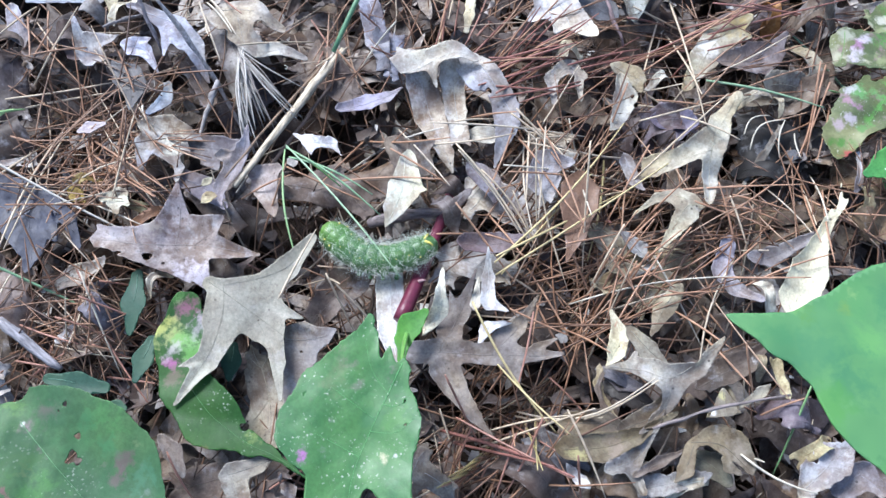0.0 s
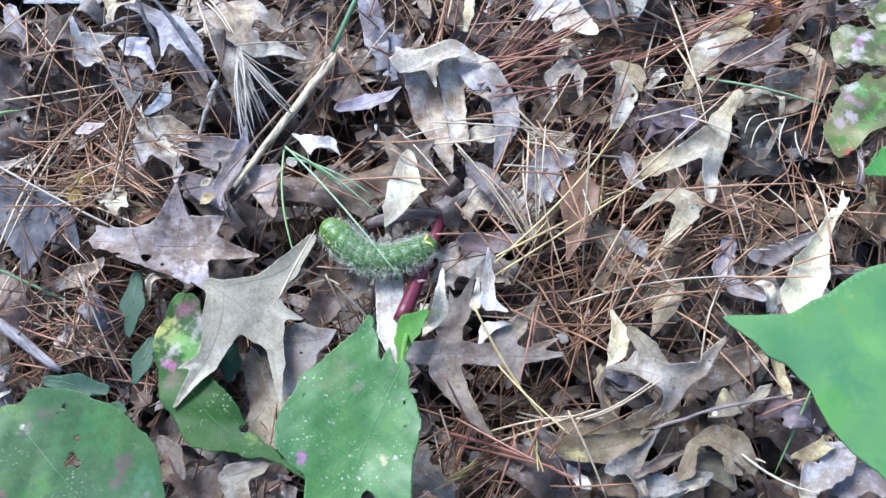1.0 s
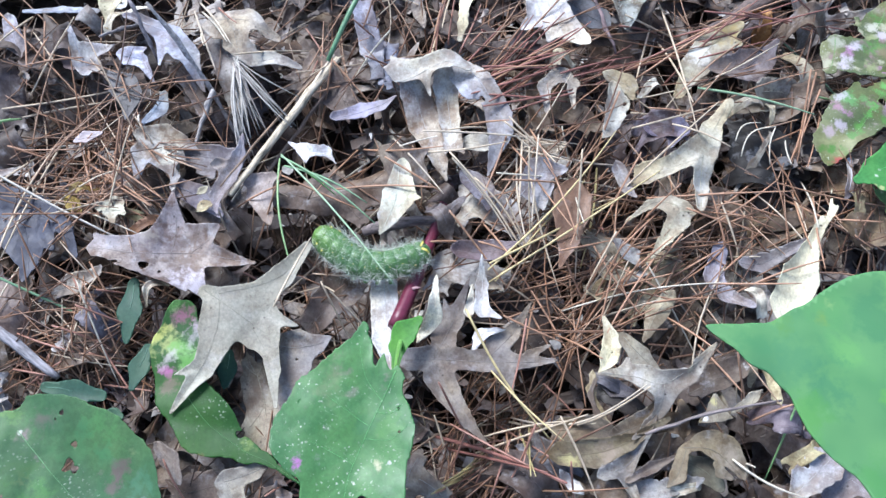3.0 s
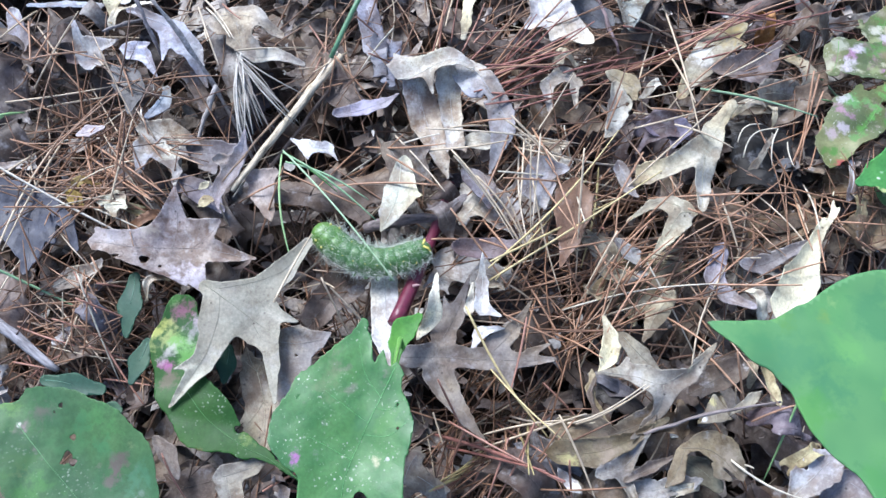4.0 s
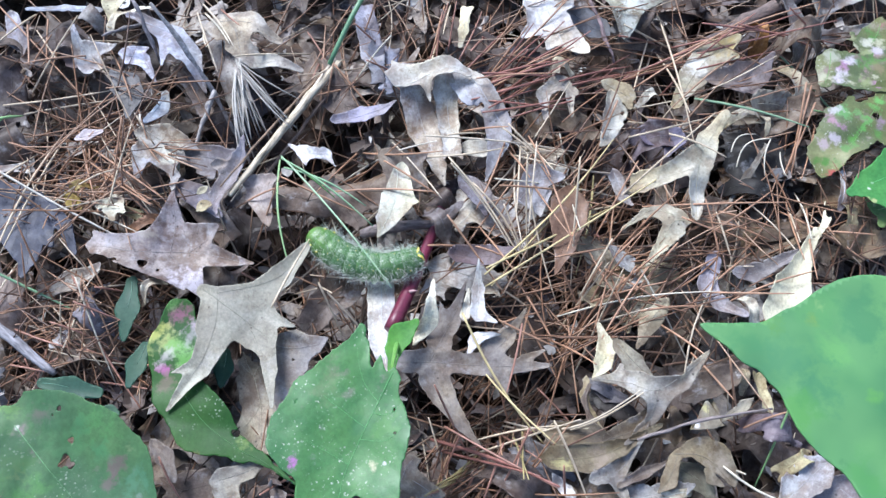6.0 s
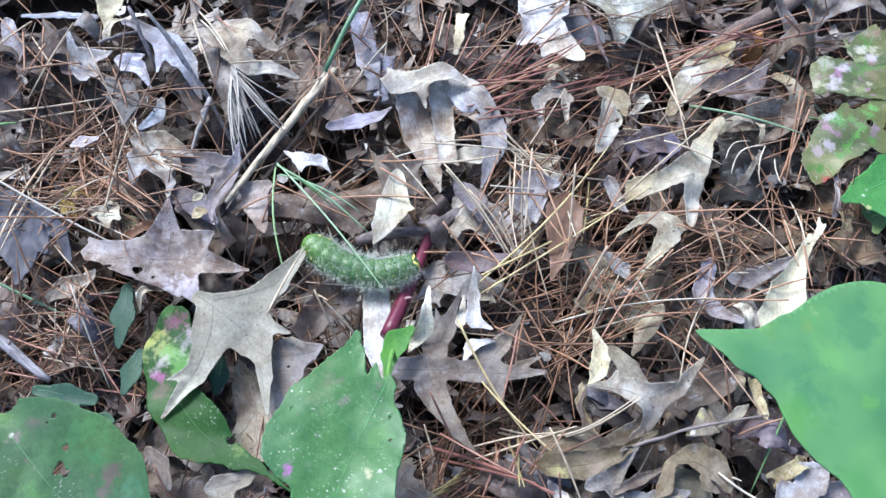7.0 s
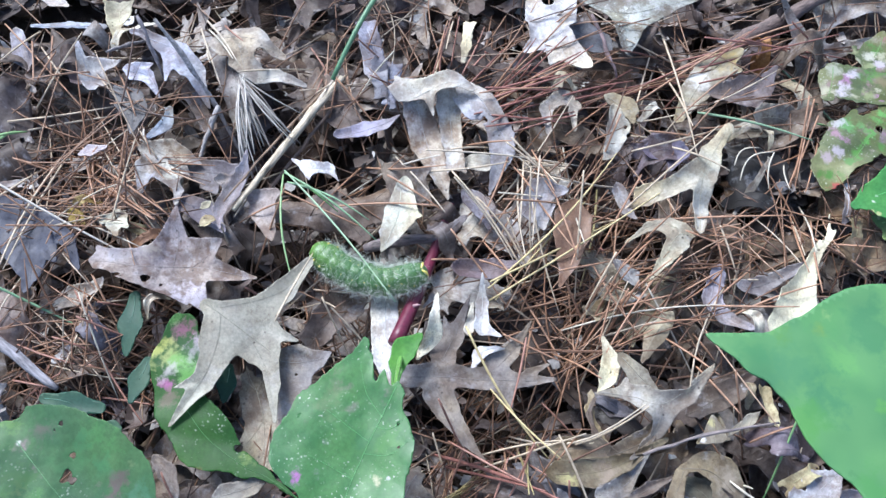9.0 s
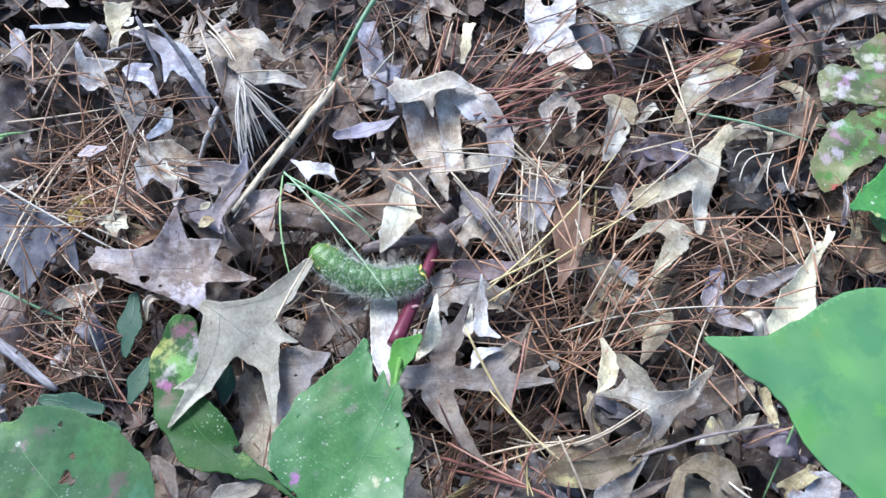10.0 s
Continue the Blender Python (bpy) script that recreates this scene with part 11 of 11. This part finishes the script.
def wart_mesh(r):
    bm = bmesh.new()
    bmesh.ops.create_icosphere(bm, subdivisions=2, radius=r * 0.001)
    for v in bm.verts:
        v.co.z *= 0.8
    me = bpy.data.meshes.new("wart")
    bm.to_mesh(me)
    bm.free()
    me.polygons.foreach_set("use_smooth", [True] * len(me.polygons))
    return me


HAIR, _hn, _hb = material("hair", 0.4, 0.5)
_hb.inputs["Base Color"].default_value = (0.80, 0.84, 0.74, 1)
WART, _wn, _wb = material("wart", 0.35, 0.5)
_wc = mix(_wn, noise_at(_wn, coords(_wn)[0], 400), (0.62, 0.50, 0.06), (0.75, 0.68, 0.2))
_wn.links.new(_wc, _wb.inputs["Base Color"])


def caterpillar():
    """Returns the thing, and its segments with their rest places."""
    thing = tagged(new("caterpillar"), "plump green hairy caterpillar with yellow warts crawling over litter", "caterpillar")
    thing.location = BASE
    small, big = wart_mesh(0.3), wart_mesh(0.55)
    made = []
    for i, ((x, y), r) in enumerate(zip(SPINE, GIRTH)):
        a, b = SPINE[max(i - 1, 0)], SPINE[min(i + 1, 10)]
        yaw = math.degrees(math.atan2(b[1] - a[1], b[0] - a[0]))
        bright = max(0.0, 1 - i / 2.5)
        tone = (0.046 + 0.03 * bright, 0.115 + 0.05 * bright, 0.036)
        seg = link("segment", segment_mesh(r * 0.94, 6.4, i, i == 0, i == 10), SKIN, thing, tone)
        place = Vector((x * 0.001, y * 0.001, 0.0235)) - BASE
        made.append((seg, place, yaw))
        seg.matrix_basis = pose(*place, 0, 0, yaw)
        link("hair", hair_mesh(r * 0.94, 6.4, 70 + i, 170 if i in (0, 1) else 290), HAIR, seg, label="fine whitish hairs")
        for k, w in enumerate((0.55, 2.6) if i < 2 or i > 8 else (1.0, 2.15)):
            wart = link("wart", big if (i < 2 or i == 9) else small, WART, seg, label="small yellow wart")
            wart.location = (0.0, r * 0.00094 * math.cos(w), r * 0.00094 * math.sin(w))
    # yellow forked ridge on the last segment
    seg = made[-1][0]
    for y0, y1 in ((0.5, 3.6), (-0.5, -3.6)):
        v, f = tube([(1.2e-3, y0 * 1e-3, 5.6e-3), (2.8e-3, y1 * 0.6e-3, 5.0e-3), (3.4e-3, y1 * 1e-3, 3.4e-3)], [0.0005, 0.0006, 0.0004], 6)
        link("ridge", mesh_from("ridge", v, f), WART, seg, label="yellow forked ridge")
    for k, (x, y) in enumerate(((-1.0, 2.2), (-1.0, -2.2))):
        bm = bmesh.new()
        bmesh.ops.create_cone(bm, cap_ends=True, segments=10, radius1=0.0013, radius2=0.0007, depth=0.005)
        me = bpy.data.meshes.new("foot")
        bm.to_mesh(me)
        bm.free()
        for idx in (4, 5, 6, 7):
            foot = link("proleg", me, SKIN, made[idx][0], (0.09, 0.2, 0.05), "stubby green leg")
            foot.location = (0.0, (0.0045 if k else -0.0045), -0.0072)
    return thing, made


CATERPILLAR, SEGMENTS = caterpillar()


def motions():
    """The caterpillar draws itself slowly forward, head first, rolling a little to its side."""
    walk(CATERPILLAR, [(0, pose(*BASE)), (10, pose(*BASE))])
    # the high leaf sways on its stalk: time, dx, dy (mm)
    rest = HIGH_LEAF.matrix_basis.copy()
    walk(HIGH_LEAF, [(t, Matrix.Translation((dx * 0.001, dy * 0.001, 0)) @ rest) for t, dx, dy in ((0, -0.2, 1.0), (0.5, -0.4, 1.9), (1, -0.4, 1.7), (1.5, 0.1, 2.7), (2, 0.5, 1.4), (2.5, -0.2, 1.7), (4, 0.7, 1.1), (4.5, -0.4, 1.9), (5, 0.0, 0.0), (5.5, -0.7, 1.9), (7, -0.1, 3.1), (7.5, -0.3, 1.8), (8, -0.3, 3.5), (8.5, -0.4, 3.3), (9, -1.0, 1.9), (9.5, -0.9, 2.5), (10, -1.0, 1.8))])
    # time, head dx dy, middle dx dy, tail dx dy (mm), roll of the tail (degrees)
    steps = ((0, 2.6, -2.0, 0.2, -2.2, 1.8, 0.8, -14), (0.5, 2.3, -0.9, 0.0, -2.4, 1.7, 0.6, -13), (1, 2.7, 0.3, 0.1, -2.2, 1.8, 0.5, -12), (1.5, 2.3, -1.0, 0.2, -1.7, 1.7, 0.6, -10),
             (2, 2.3, -1.0, 0.2, -1.5, 1.8, 0.9, -9), (2.5, 1.9, 0.3, 0.2, -1.2, 1.3, 1.1, -7), (4, 0.6, 0.0, 0.0, -0.8, 1.2, 0.9, -3), (5, 0, 0, 0, 0, 0, 0, 0), (5.5, -0.5, 0.5, 0, 0.2, -0.5, 0, 2),
             (7, -1.1, 0.4, -0.4, 0.5, -0.8, -0.2, 4), (8, -1.2, 0.4, -0.4, 0.6, -0.2, -0.3, 5), (9, -0.8, 0.3, -0.5, 0.4, -0.5, -0.5, 6), (10, -0.8, 0.0, -0.8, 0.2, -1.0, -1.2, 7))
    for i, (seg, place, yaw) in enumerate(SEGMENTS):
        u = i / 10
        head, mid, tail = max(0, 1 - 2 * u), 1 - abs(2 * u - 1), max(0, 2 * u - 1)
        rows = []
        for t, hx, hy, mx, my, tx, ty, roll in steps:
            off = Vector(((head * hx + mid * mx + tail * tx) * 0.001, (head * hy + mid * my + tail * ty) * 0.001, 0))
            p = place + off
            rows.append((t, pose(*p, roll * (0.3 + 0.7 * u), min(0, roll) * 2.0 * max(0, u - 0.8) * 5 + 4, yaw)))
        walk(seg, rows)


motions()
